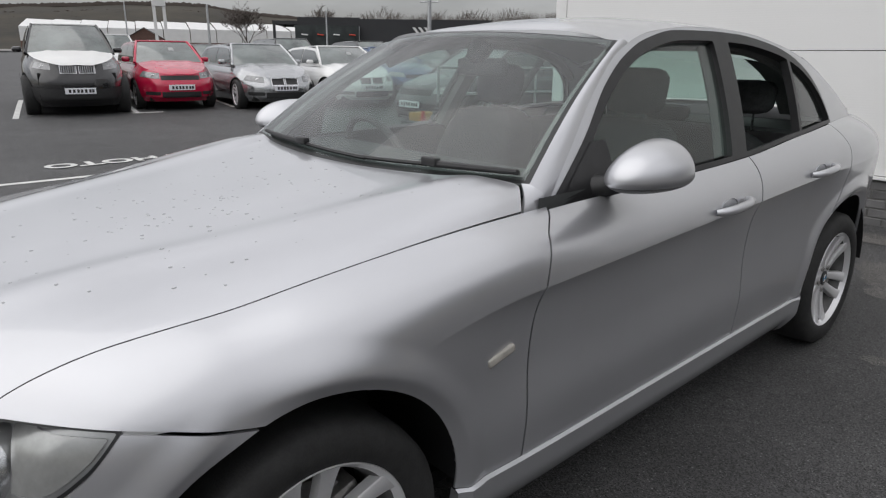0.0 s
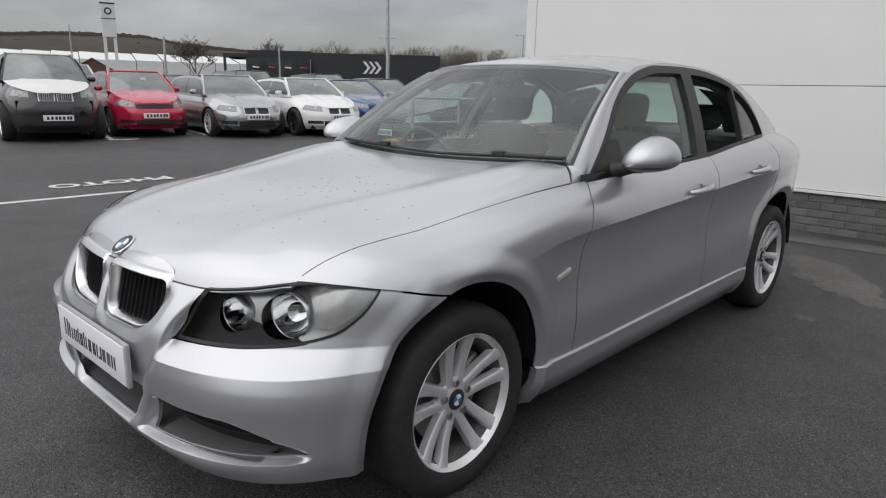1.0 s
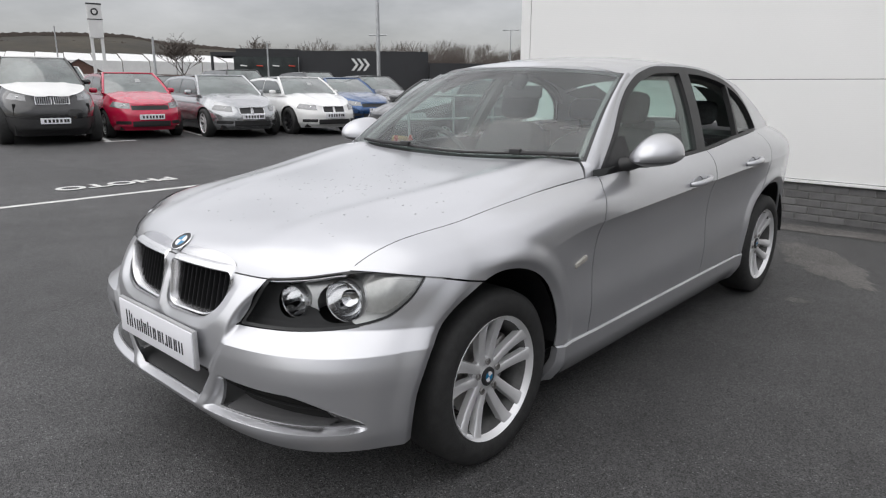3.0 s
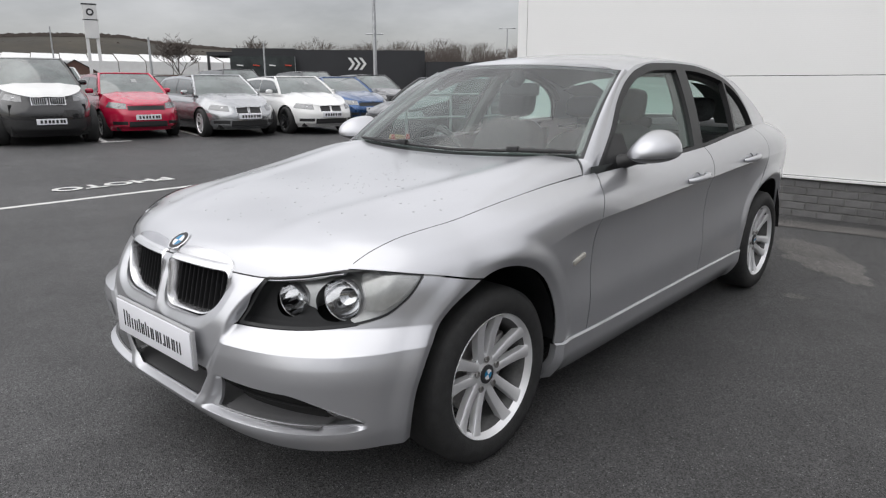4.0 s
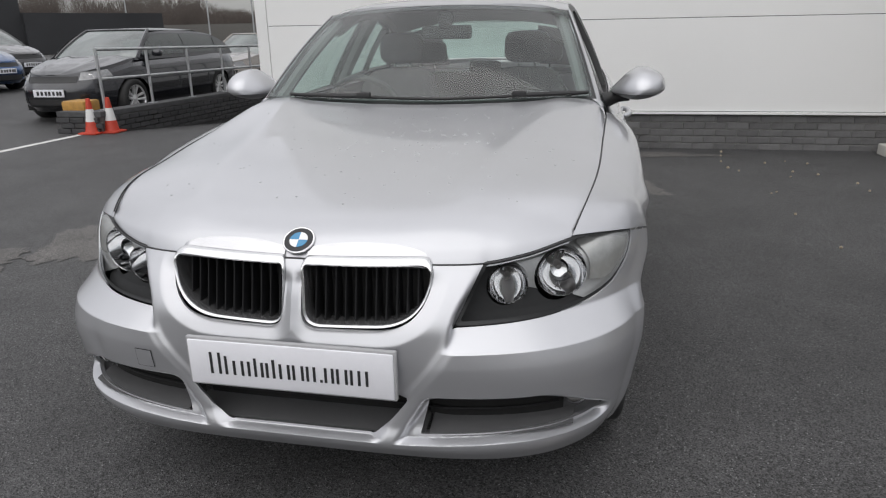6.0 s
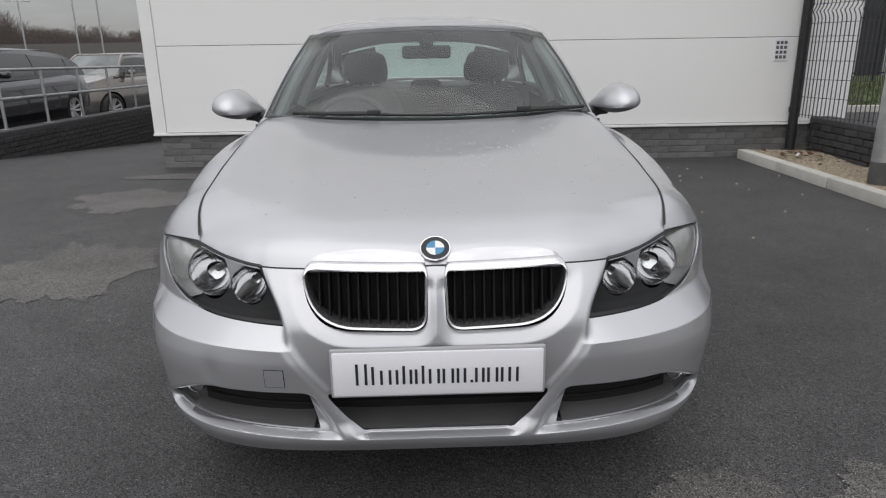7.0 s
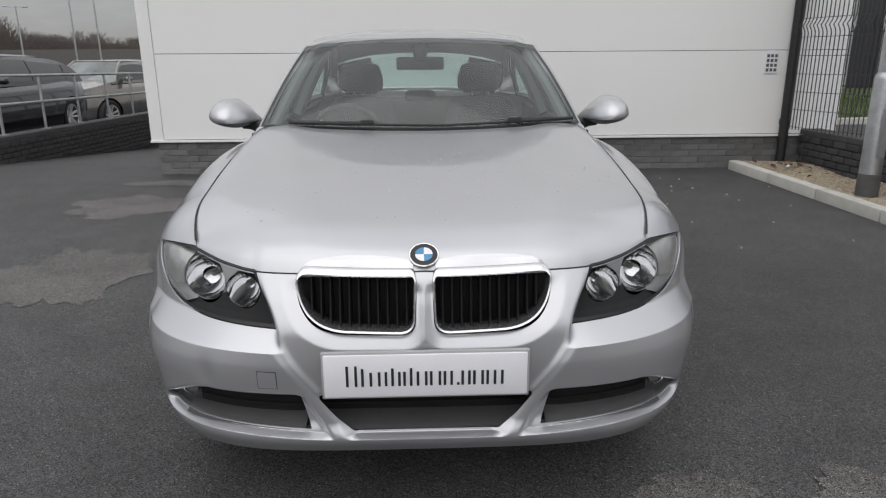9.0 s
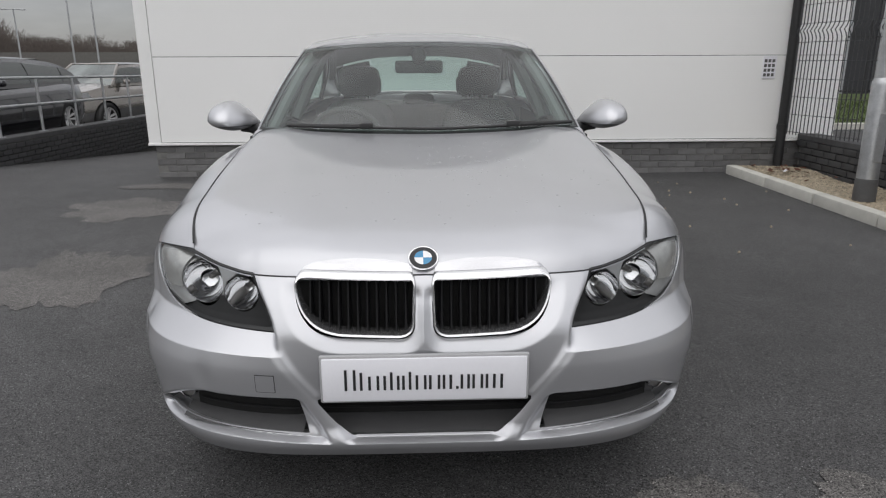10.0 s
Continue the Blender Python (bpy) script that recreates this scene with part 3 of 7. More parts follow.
# ---- parked vehicles ----
def body_paint(name, colour, metal=0.4):
    return material(name, colour, 0.2, metal, 0.03, 3, 0, 300, 1.0)


# paler than the side glass: reflected sky is put into the base colour
SKY_GLASS = material("greenish car windscreen", (0.105, 0.13, 0.122), 0.05, 0, 0.4, 2, spec=1.0, coat=1.0)
DARK_GLASS = material("dark car glass", (0.06, 0.072, 0.07), 0.04, 0, 0.1, 6, spec=0.9, coat=0.6)
CARD = material("pale card behind glass", (0.36, 0.37, 0.37), 0.3, 0, 0.1, 20)
LAMP = material("clear car lamp", (0.24, 0.245, 0.25), 0.2, 0.4, 0.3, 25, coat=1.0)


def in_finish(me, mat):
    """The same mesh in another finish, made once."""
    if mat is None:
        return me
    name = me.name + " " + mat.name
    if name not in bpy.data.meshes:
        other = me.copy()
        other.name = name
        other.materials[0] = mat
    return bpy.data.meshes[name]


def vehicle(name, label, paint_mat, at, length=4.4, width=1.78, height=1.44, bonnet=0.80, belt=0.95, nose=0.72, screen_base=0.95, roof_front=1.62, roof_rear=3.0, tail_base=3.75, deck=1.0, wheel_r=0.32, lower=None, rim_mat=None, kidneys=False, lamps_low=0.0, bars=0, base=2.65, top_mat=None, card=False):
    """A parked car that points along -y, its front bumper at y = 0."""
    root = thing(name, label, "car", at, "parked vehicles")
    hw, hl = width / 2, length / 2
    front_axle, rear_axle = 0.85, 0.85 + base
    top = spline((0.0, nose - 0.02), (0.10, nose + 0.02), (0.25, nose + 0.55 * (bonnet - nose)), (0.5, bonnet), (screen_base, belt), (2.0, belt + 0.02), (3.2, belt + 0.05), (length - 0.3, deck), (length, deck - 0.08))

    def wrap(s, v):
        a = s * np.pi
        n = 3.4 + 1.1 * smooth(0.2, 0.5, s)
        ca, sa = np.cos(a), np.sin(a)
        x = hw * np.sign(sa) * np.abs(sa) ** (2 / n)
        y = hl - hl * np.sign(ca) * np.abs(ca) ** (2 / (3.6 + 1.4 * smooth(0.2, 0.5, s)))
        zt = top(y)
        z = 0.19 + (zt - 0.19) * v
        bulge = 1 - 0.10 * (2 * np.clip(v, 0, 1) - 0.85) ** 2 - 0.05 * smooth(0.75, 1.0, v)
        k = 1 - 0.04 * smooth(0.55, 1.0, v) - 0.06 * smooth(0.2, 0.0, v)
        return np.stack([x * bulge, hl + (y - hl) * k, z], -1)

    arch = lambda x, y, z: np.minimum(np.hypot(y - front_axle, z - wheel_r), np.hypot(y - rear_axle, z - wheel_r)) - wheel_r - 0.045
    half = cut(wrap, np.linspace(0, 1, 90), np.linspace(0, 1, 22), [lambda x, y, z: np.where((y > 0.3) & (y < length - 0.3), arch(x, y, z), 0.2)], flip=False)
    whole(half)
    part("body", half, paint_mat, root, "", 40)
    if lower:
        low = cut(lambda s, v: wrap(s, v * 0.42) * np.array([1.006, 1.0, 1.0]) + np.array([0, -0.006, 0]), np.linspace(0, 1, 60), np.linspace(0, 1, 8), [lambda x, y, z: np.where((y > 0.3) & (y < length - 0.3), arch(x, y, z), 0.2)])
        part("lower_trim", whole(low), lower, root, "", 40)
    rows = []
    for k in np.linspace(0.0, 1.0, 90)[1:-1]:
        xe, yy, zz = wrap(np.array(k), np.array(1.0))
        rows.append([(xe * u, yy, zz + (0.050 * (1 - u * u) + 0.016 * math.exp(-((abs(u) - 0.55) / 0.10) ** 2)) * min(1, yy / 0.5)) for u in np.linspace(-1, 1, 25)])
    # top_mat puts the sky's reflection into the bonnet's and roof's colour
    part("bonnet", sheet(rows), top_mat or paint_mat, root, "bonnet coloured white for reflected sky" if top_mat else "", 40)
    # cabin
    wb, wt = hw * 0.86, hw * 0.66
    def cab(y, z):
        k = (z - belt) / (height - belt)
        return wb + (wt - wb) * k + 0.03 * np.sin(np.pi * np.clip(k, 0, 1))
    def slab(y0, z0, y1, z1, w0, w1, push, n=9):
        return [[(u * (w0 + (w1 - w0) * t), y0 + (y1 - y0) * t - push * (1 - u * u) * (1 if y1 > y0 else -1), z0 + (z1 - z0) * t + 0.03 * math.sin(math.pi * t)) for u in np.linspace(-1, 1, n)] for t in np.linspace(0, 1, 7)]
    part("windscreen", sheet(slab(screen_base + 0.10, belt - 0.01, roof_front, height - 0.045, wb * 0.97, wt * 0.95, 0.08)), SKY_GLASS, root)
    for sign in (1, -1):
        edge = [(sign * (wb * 0.97 + (wt * 0.95 - wb * 0.97) * t + 0.012), screen_base + 0.10 + (roof_front - screen_base - 0.10) * t + 0.012, belt - 0.01 + (height - 0.035 - belt) * t + 0.03 * math.sin(math.pi * t)) for t in np.linspace(0, 1, 7)]
        part("front_pillar", tube(edge, 0.032, 8), paint_mat, root)
    head = [(u * wt * 0.95, roof_front - 0.08 * (1 - u * u) + 0.005, height - 0.042 + 0.004 * (1 - u * u)) for u in np.linspace(-1, 1, 9)]
    part("roof_edge", tube(head, 0.020, 8), top_mat or paint_mat, root)
    if card:
        part("price_card", sheet([[(0.05 + 0.11 * u, screen_base + 0.10 + (roof_front - screen_base - 0.10) * t - 0.076, belt - 0.01 + (height - 0.035 - belt) * t + 0.03 * math.sin(math.pi * t) + 0.004) for u in (0, 1)] for t in (0.50, 0.66)]), CARD, root, "pale price card in the windscreen")
    part("rear_window", sheet(slab(tail_base - 0.05, belt + 0.03, roof_rear, height - 0.05, wb * 0.9, wt * 0.92, 0.05), flip=True), DARK_GLASS, root)
    roof_rows = [[(u * wt, roof_front - 0.02 + (roof_rear + 0.03 - roof_front) * t - 0.06 * (1 - u * u) * (1 - 2 * t), height - 0.045 + 0.045 * (1 - abs(u) ** 2.5) * (0.08 + 0.92 * math.sin(math.pi * t) ** 0.6)) for u in np.linspace(-1, 1, 13)] for t in np.linspace(0, 1, 9)]
    part("roof", sheet(roof_rows), top_mat or paint_mat, root, "", 50)
    line = spline((screen_base, belt - 0.02), (screen_base + 0.1, belt + 0.04), (roof_front - 0.05, height - 0.085), ((roof_front + roof_rear) / 2, height - 0.05), (roof_rear + 0.02, height - 0.085), (tail_base - 0.02, belt + 0.06), (tail_base, belt))
    ys = np.linspace(screen_base, tail_base, 60)
    for sign in (1, -1):
        side = cut(lambda y, z: np.stack([sign * cab(y, z), y, z], -1), ys, np.linspace(belt - 0.03, height, 26), [lambda x, y, z: line(y) - z], flip=sign < 0)
        part("cabin_side", side, paint_mat, root, "", 50)
        span = tail_base - 0.1 - screen_base - 0.22
        mids = (screen_base + 0.22, screen_base + 0.22 + span * 0.45, screen_base + 0.22 + span * 0.82, tail_base - 0.08)
        for a, b in zip(mids, mids[1:]):
            pane = cut(lambda y, z: np.stack([sign * (cab(y, z) + 0.006), y, z], -1), ys, np.linspace(belt - 0.03, height, 26), [lambda x, y, z: line(y) - 0.055 - z, lambda x, y, z: z - belt - 0.035, lambda x, y, z: np.minimum(y - a - 0.02, b - 0.02 - y)], flip=sign < 0)
            if len(pane.faces):
                part("side_window", pane, DARK_GLASS, root)
            else:
                pane.free()
        mir = box(hw * 0.90, hw * 0.90 + 0.17, screen_base + 0.42, screen_base + 0.54, belt + 0.01, belt + 0.12, 0.045, 3)
        part("door_mirror", mir if sign > 0 else mirrored(mir), paint_mat, root)
        lamp = cut(lambda s, v: wrap(s, v) * np.array([1.004, 1, 1]) + np.array([0, -0.006, 0]), np.linspace(0.02, 0.42, 60), np.linspace(0.5, 1, 24), [
            lambda x, y, z: x - hw * 0.48, lambda x, y, z: 0.52 - y, lambda x, y, z: z - (nose - 0.115 + lamps_low + 0.10 * y), lambda x, y, z: nose - 0.005 + lamps_low + 0.10 * y - z])
        lamp_part = part("headlight", lamp if sign > 0 else mirrored(lamp), LAMP, root)
        for fx in (0.60, 0.77):                       # bright bowls behind the lamp's cover
            zl = nose - 0.062 + lamps_low + 0.012 * (fx > 0.7)
            row = wrap(np.linspace(0.0, 0.42, 200), np.full(200, (zl - 0.19) / (nose - 0.19)))
            yl = float(np.interp(hw * fx, row[:, 0], row[:, 1])) - 0.010
            part("lamp_bowl", spin([(0.004, 0.047), (0.008, 0.042), (0.001, 0.034), (-0.004, 0.0)], 20, axis="z"), CHROME, lamp_part).matrix_basis = pose(sign * hw * fx, yl, zl, 90, 0, sign * (25 if fx < 0.7 else 45))
        fogl = cut(lambda s, v: wrap(s, v) + np.array([0, -0.006, 0]), np.linspace(0.02, 0.42, 40), np.linspace(0.1, 0.6, 20), [
            lambda x, y, z: x - hw * 0.50, lambda x, y, z: hw * 0.80 - x, lambda x, y, z: z - 0.325, lambda x, y, z: 0.395 - z])
        part("fog_recess", fogl if sign > 0 else mirrored(fogl), BLACK, root)
        if kidneys:
            kid = cut(lambda s, v: wrap(s, v) + np.array([0, -0.008, 0]), np.linspace(0.0, 0.3, 60), np.linspace(0.4, 1, 30), [
                lambda x, y, z: x - 0.028, lambda x, y, z: hw * 0.31 - x, lambda x, y, z: z - (nose - 0.15), lambda x, y, z: nose - 0.02 - z])
            kid2 = cut(lambda s, v: wrap(s, v) + np.array([0, -0.005, 0]), np.linspace(0.0, 0.3, 60), np.linspace(0.4, 1, 30), [
                lambda x, y, z: x - 0.018, lambda x, y, z: hw * 0.31 + 0.012 - x, lambda x, y, z: z - (nose - 0.165), lambda x, y, z: nose - 0.008 - z])
            part("grille_frame", kid2 if sign > 0 else mirrored(kid2), CHROME, root)
            grille = part("grille", kid if sign > 0 else mirrored(kid), BLACK, root)
            for k in range(bars):
                x = 0.050 + (hw * 0.31 - 0.07) * k / max(1, bars - 1)
                part("slat", box(sign * x - 0.008, sign * x + 0.008, -0.012 + 0.03, 0.05, nose - 0.145, nose - 0.03), CHROME, grille)
    if not kidneys:
        g = cut(lambda s, v: wrap(s, v) + np.array([0, -0.006, 0]), np.linspace(0.0, 0.3, 40), np.linspace(0.4, 1, 20), [
            lambda x, y, z: hw * 0.46 - x, lambda x, y, z: z - (nose - 0.13), lambda x, y, z: nose - 0.04 - z])
        part("grille", whole(g), BLACK, root)
    low = cut(lambda s, v: wrap(s, v) + np.array([0, -0.006, 0]), np.linspace(0.0, 0.3, 40), np.linspace(0.05, 0.6, 20), [
        lambda x, y, z: hw * 0.47 - x, lambda x, y, z: z - 0.27, lambda x, y, z: 0.39 - z])
    part("lower_intake", whole(low), BLACK, root)
    plate = part("number_plate", box(-0.26, 0.26, -0.035, -0.015, 0.425, 0.535, 0.004), PLATE_WHITE, root, "white number plate")
    for x in (-0.20, -0.13, -0.06, 0.0, 0.07, 0.14, 0.19):
        part("print_bar", box(x, x + 0.04, -0.037, -0.034, 0.45, 0.51), INK, plate)
    for sign in (1, -1):
        for y in (front_axle, rear_axle):
            hub = new("wheel")
            hub.parent = root
            hub.matrix_basis = pose(sign * (hw - 0.125), y, wheel_r, 0, 0, 0 if sign > 0 else 180) @ Matrix.Scale(wheel_r / 0.3155, 4)
            part("tyre", TYRE, None, hub)
            part("rim", in_finish(RIM, rim_mat), None, hub)
            part("rim_barrel", BARREL, None, hub)
            part("hub", in_finish(HUB, rim_mat), None, hub)
            for k in range(5):
                for me in SPOKES:
                    part("spoke", in_finish(me, rim_mat), None, hub).matrix_basis = pose(0, 0, 0, 72 * k + 9)
    inner = box(-hw * 0.72, hw * 0.72, 0.25, length - 0.25, 0.2, nose - 0.16)
    part("underbody", inner, VOID, root)
    return root


# ---- the silver saloon: cut lines between its panels ----
GAP = 0.003
ARCH_Y, ARCH_Z, ARCH_R = -0.018, 0.342, 0.376
REAR_Y = 2.76
nose_top = spline((0.0, 0.752), (0.20, 0.748), (0.34, 0.741), (0.46, 0.738), (0.55, 0.747), (0.666, 0.768), (0.9, 0.79))
door_front = spline((0.30, 0.575), (0.55, 0.58), (0.67, 0.584), (0.80, 0.600), (0.90, 0.640), (0.95, 0.742))
door_mid = spline((0.30, 1.735), (0.70, 1.752), (1.0, 1.778))
door_rear = spline((0.30, 2.30), (0.36, 2.335), (0.5, 2.405), (0.65, 2.50), (0.8, 2.60), (0.95, 2.64), (1.06, 2.63))
lamp_low = spline((20, 0.597), (38, 0.602), (47, 0.611), (54.5, 0.636), (59, 0.684), (63.2, 0.765))
SILL = 0.334
FENDER_LOW = spline((-0.60, 0.774), (-0.48, 0.770), (-0.31, 0.746), (-0.115, 0.701), (0.0, 0.68))


def bearing(x, y):
    return np.degrees(np.arctan2(x, 0.1 - y))


def in_lamp(x, y, z, d=0.0):
    """Above zero inside the headlight's outline, which is d metres smaller all round."""
    low = z - lamp_low(bearing(x, y)) - d
    inner = (x - (0.398 + 0.45 * (z - 0.60))) * 0.9 - d
    top = np.minimum(nose_top(x), fender_low(y) + 0.004) - z - d
    return np.minimum(np.minimum(low, inner), top)


def fender_low(y):
    """The line between bumper and fender, from the headlight's tip to the wheel arch."""
    return FENDER_LOW(y)


def in_kidney(x, z, d=0.0):
    return -kidney_gap(x, z) - d


def in_intake(x, z, d=0.0):
    side = 0.168 + 0.118 * np.clip((z - 0.298) / 0.115, 0, 1) ** 0.70 - np.abs(x)
    return np.minimum(np.minimum(z - lip_z(np.abs(x)) - 0.016, 0.424 - z), side) - d


def in_slit(x, z, d=0.0):
    top = slit_top(x) - z
    low = z - lip_z(x) - 0.018
    return np.minimum(np.minimum(top, low), np.minimum(x - 0.325 - 0.25 * (z - 0.36), 0.778 - x)) - d


def off_arch(y, z, centre, grow=0.0):
    return np.hypot(y - centre, z - ARCH_Z) - ARCH_R - grow


car = thing("silver_car", "silver four-door saloon car with dried water drops on its bonnet", "car")
S_ALL = np.unique(np.concatenate([2 / np.pi * np.arcsin(np.linspace(0, 0.97, 150) ** 1.6), np.linspace(0.5, 1.0, 80), 1 + np.linspace(0.008, 0.30, 36)]).round(5))
Z_ALL = np.unique(np.concatenate([np.linspace(0.18, 0.80, 165), np.linspace(0.292, 0.372, 65), [0.548]]))


def low_edge(x, y):
    return 0.246 - 0.010 * smooth(0.25, 0.7, x) - 0.010 * smooth(0.68, 0.86, x)


def both(name, bm, mat, label="", parent=None, angle=32.0):
    """A part on the car's left side and its mirror image on the right."""
    other = mirrored(bm)
    return part(name, bm, mat, parent or car, label, angle), part(name, other, mat, parent or car, label, angle)


def whole(bm):
    """Joins a half with its mirror image at the middle."""
    other = mirrored(bm)
    me = bpy.data.meshes.new("half")
    other.to_mesh(me)
    other.free()
    bm.from_mesh(me)
    bpy.data.meshes.remove(me)
    bmesh.ops.remove_doubles(bm, verts=[v for v in bm.verts if abs(v.co.x) < 1e-4], dist=2e-4)
    return bm


def flank(s, v):
    """The body side, measured up and down from its crease."""
    y = CORNER + (s - 1) * np.where(s < 1, 0.6, 1.0)
    return shell(s, crease_z(y) + v)


def levels(low, high, n):
    return np.unique(np.append(np.linspace(low, high, n), 0.0))


bumper = cut(shell, S_ALL[S_ALL < 1.3], Z_ALL, [
    lambda x, y, z: z - lip_z(x),
    lambda x, y, z: nose_top(x) - GAP - z,
    lambda x, y, z: np.where(y > -0.33, fender_low(y) - GAP - z, 0.2),
    lambda x, y, z: -in_lamp(x, y, z, -0.003),
    lambda x, y, z: -in_kidney(x, z, -0.004),
    lambda x, y, z: -in_intake(x, z),
    lambda x, y, z: -in_slit(x, z),
    lambda x, y, z: np.where(y > -0.6, off_arch(y, z, ARCH_Y), 0.1),
    lambda x, y, z: -0.02 - y,
])
whole(bumper)
for v in bumper.verts:                               # a shallow dent
    v.co.y += 0.007 * math.exp(-((v.co.x + 0.60) / 0.025) ** 2 - ((v.co.z - 0.47) / 0.04) ** 2)
turn_in(bumper, 0.011)
part("front_bumper", bumper, SILVER, car, "silver front bumper with a small dent", 36)
lip = cut(lambda s, z: shell(s, z, 0.0), S_ALL[S_ALL < 1.3], np.linspace(0.155, 0.36, 60), [
    lambda x, y, z: lip_z(x) - z,
    lambda x, y, z: z - low_edge(x, y),
    lambda x, y, z: np.where(y > -0.6, off_arch(y, z, ARCH_Y), 0.1),
    lambda x, y, z: -0.02 - y,
])
whole(lip)
turn_in(lip, 0.07)
part("bumper_lip", lip, SILVER, car, "silver lower spoiler lip", 30)
fender = cut(flank, 0.45 + np.linspace(0, 1.50, 222), levels(-0.46, 0.42, 200), [
    lambda x, y, z: x - cut_x(y) - 0.0022,
    lambda x, y, z: door_front(z) - GAP - y,
    lambda x, y, z: np.where(y < 0.05, z - fender_low(y) - GAP, 0.2),
    lambda x, y, z: off_arch(y, z, ARCH_Y),
    lambda x, y, z: np.where(y > 0, z - SILL, 0.1),
    lambda x, y, z: y + 0.545,
], rim=0.006)
gap_line = []
for y0 in np.arange(-0.53, 0.63, 0.025):              # the fender's upper edge, along the bonnet
    near = [v.co for v in fender.verts if abs(v.co.y - y0) < 0.0125 and abs(v.co.x - float(cut_x(v.co.y)) - 0.0022) < 0.0015]
    if near:
        best = max(near, key=lambda c: c.z)
        gap_line.append((best.x - 0.0025, best.y, best.z - 0.0012))
both("front_fender", fender, SILVER)
door1 = cut(flank, 1 + np.linspace(0.70, 1.96, 120), levels(-0.51, 0.20, 120), [
    lambda x, y, z: top_z(y) - 0.004 - z,
    lambda x, y, z: y - door_front(z) - GAP,
    lambda x, y, z: door_mid(z) - GAP - y,
    lambda x, y, z: z - SILL,
], rim=0.02)
front_doors = both("front_door", door1, SILVER)
door2 = cut(flank, 1 + np.linspace(1.86, 2.82, 100), levels(-0.55, 0.22, 120), [
    lambda x, y, z: top_z(y) - 0.004 - z,
    lambda x, y, z: y - door_mid(z) - GAP,
    lambda x, y, z: door_rear(z) - GAP - y,
    lambda x, y, z: z - SILL,
    lambda x, y, z: off_arch(y, z, REAR_Y),
], rim=0.02)
rear_doors = both("rear_door", door2, SILVER)
quarter = cut(flank, 1 + np.linspace(2.4, 3.895, 150), levels(-0.62, 0.20, 130), [
    lambda x, y, z: top_z(y) - 0.001 - z,
    lambda x, y, z: y - door_rear(z) - GAP,
    lambda x, y, z: off_arch(y, z, REAR_Y),
    lambda x, y, z: np.where(y < REAR_Y, z - SILL, z - 0.29),
], rim=0.006)
both("rear_quarter", quarter, SILVER)


def skirt_place(y, v):
    """The sill: a narrow ledge under the doors, then a face that rolls in towards the ground."""
    z = 0.172 + v * 0.160
    ledge = 0.010 * np.clip((1 - v) / 0.035, 0, 1)
    x = side_x(y, 0.36) - 0.004 + ledge - 0.012 * np.clip(0.96 - v, 0, 1) - 0.052 * np.clip(0.62 - v, 0, 1) ** 1.5 / 0.62**1.5
    return np.stack([x, y, z], -1)


skirt = cut(skirt_place, np.linspace(0.28, 2.48, 80), np.concatenate([np.linspace(0, 0.9, 14), [0.93, 0.955, 0.965, 0.98, 1.0]]), [
    lambda x, y, z: np.minimum(off_arch(y, z, ARCH_Y), y - 0.336), lambda x, y, z: np.minimum(off_arch(y, z, REAR_Y), 2.40 - y)], rim=0.03)
both("side_sill", skirt, SILVER, angle=20)

# wheel-arch linings
for cy in (ARCH_Y, REAR_Y):
    rows = []
    for k in range(33):
        a = math.pi * (0.0 + 1.0 * k / 32)
        rows.append([(x, cy + (ARCH_R + 0.014) * math.cos(a), ARCH_Z + (ARCH_R + 0.014) * math.sin(a)) for x in (0.50, 0.70, 0.835)])
    both("arch_lining", sheet(rows), BLACK)


# bonnet
def nose_line(x):
    """How far forward the nose reaches at the bonnet's front edge."""
    s = np.linspace(0, 1, 400)
    x = np.abs(np.asarray(x, float))
    out = np.empty(x.shape)
    for i, v in np.ndenumerate(x):
        p = shell(s, np.full(400, float(nose_top(v))))
        out[i] = np.interp(v, p[:, 0], p[:, 1])
    return out


HOOD_N = 96
hood_u = np.linspace(-1, 1, HOOD_N)
hood_u = hood_u + 0.09 * np.sin(np.pi * hood_u) * (1 - 0.35 * hood_u**2)
hood_front = np.full(HOOD_N, -0.6)
for _ in range(14):
    hood_front = 0.5 * hood_front + 0.5 * (nose_line(np.clip(np.abs(hood_u) * (cut_x(hood_front) - 0.003), 0, 0.664)) + 0.003)
hood_back = np.where(np.abs(hood_u) < 0.925, 0.58 + 0.132 * hood_u**2, 0.693 - 0.052 * (np.abs(hood_u) - 0.925) / 0.075)


def hood_place(u, w):
    yf, yb = np.interp(u, hood_u, hood_front), np.interp(u, hood_u, hood_back)
    y = yf + (yb - yf) * w
    x = u * (cut_x(y) - 0.003)
    xf = u * (cut_x(yf) - 0.003)
    z = hood_z(x, y)
    z = z + (nose_top(np.abs(xf)) - hood_z(xf, yf)) * np.exp(-(y - yf) / 0.05)
    z = z - 0.010 * np.exp(-(((y - yf) / 0.012) ** 2)) - 0.0015 * smooth(0.985, 1.0, np.abs(u))
    return np.stack([x, y, z], -1)


hood_w = np.concatenate([np.linspace(0, 0.06, 10), np.linspace(0.07, 1, 60)])
hood = cut(hood_place, hood_u, hood_w, [])
front_u = np.linspace(-0.995, 0.995, 90)
front_yy = np.interp(front_u, hood_u, hood_front)
front_x = front_u * (cut_x(front_yy) - 0.003)
# a black tube draws the shade in the gap at the bonnet's front
part("bonnet_seal", tube([(x, y - 0.0035, float(nose_top(abs(x))) - 0.0015) for x, y in zip(front_x, front_yy)], 0.0026, 6), BLACK, car)
turn_in(hood, 0.02)
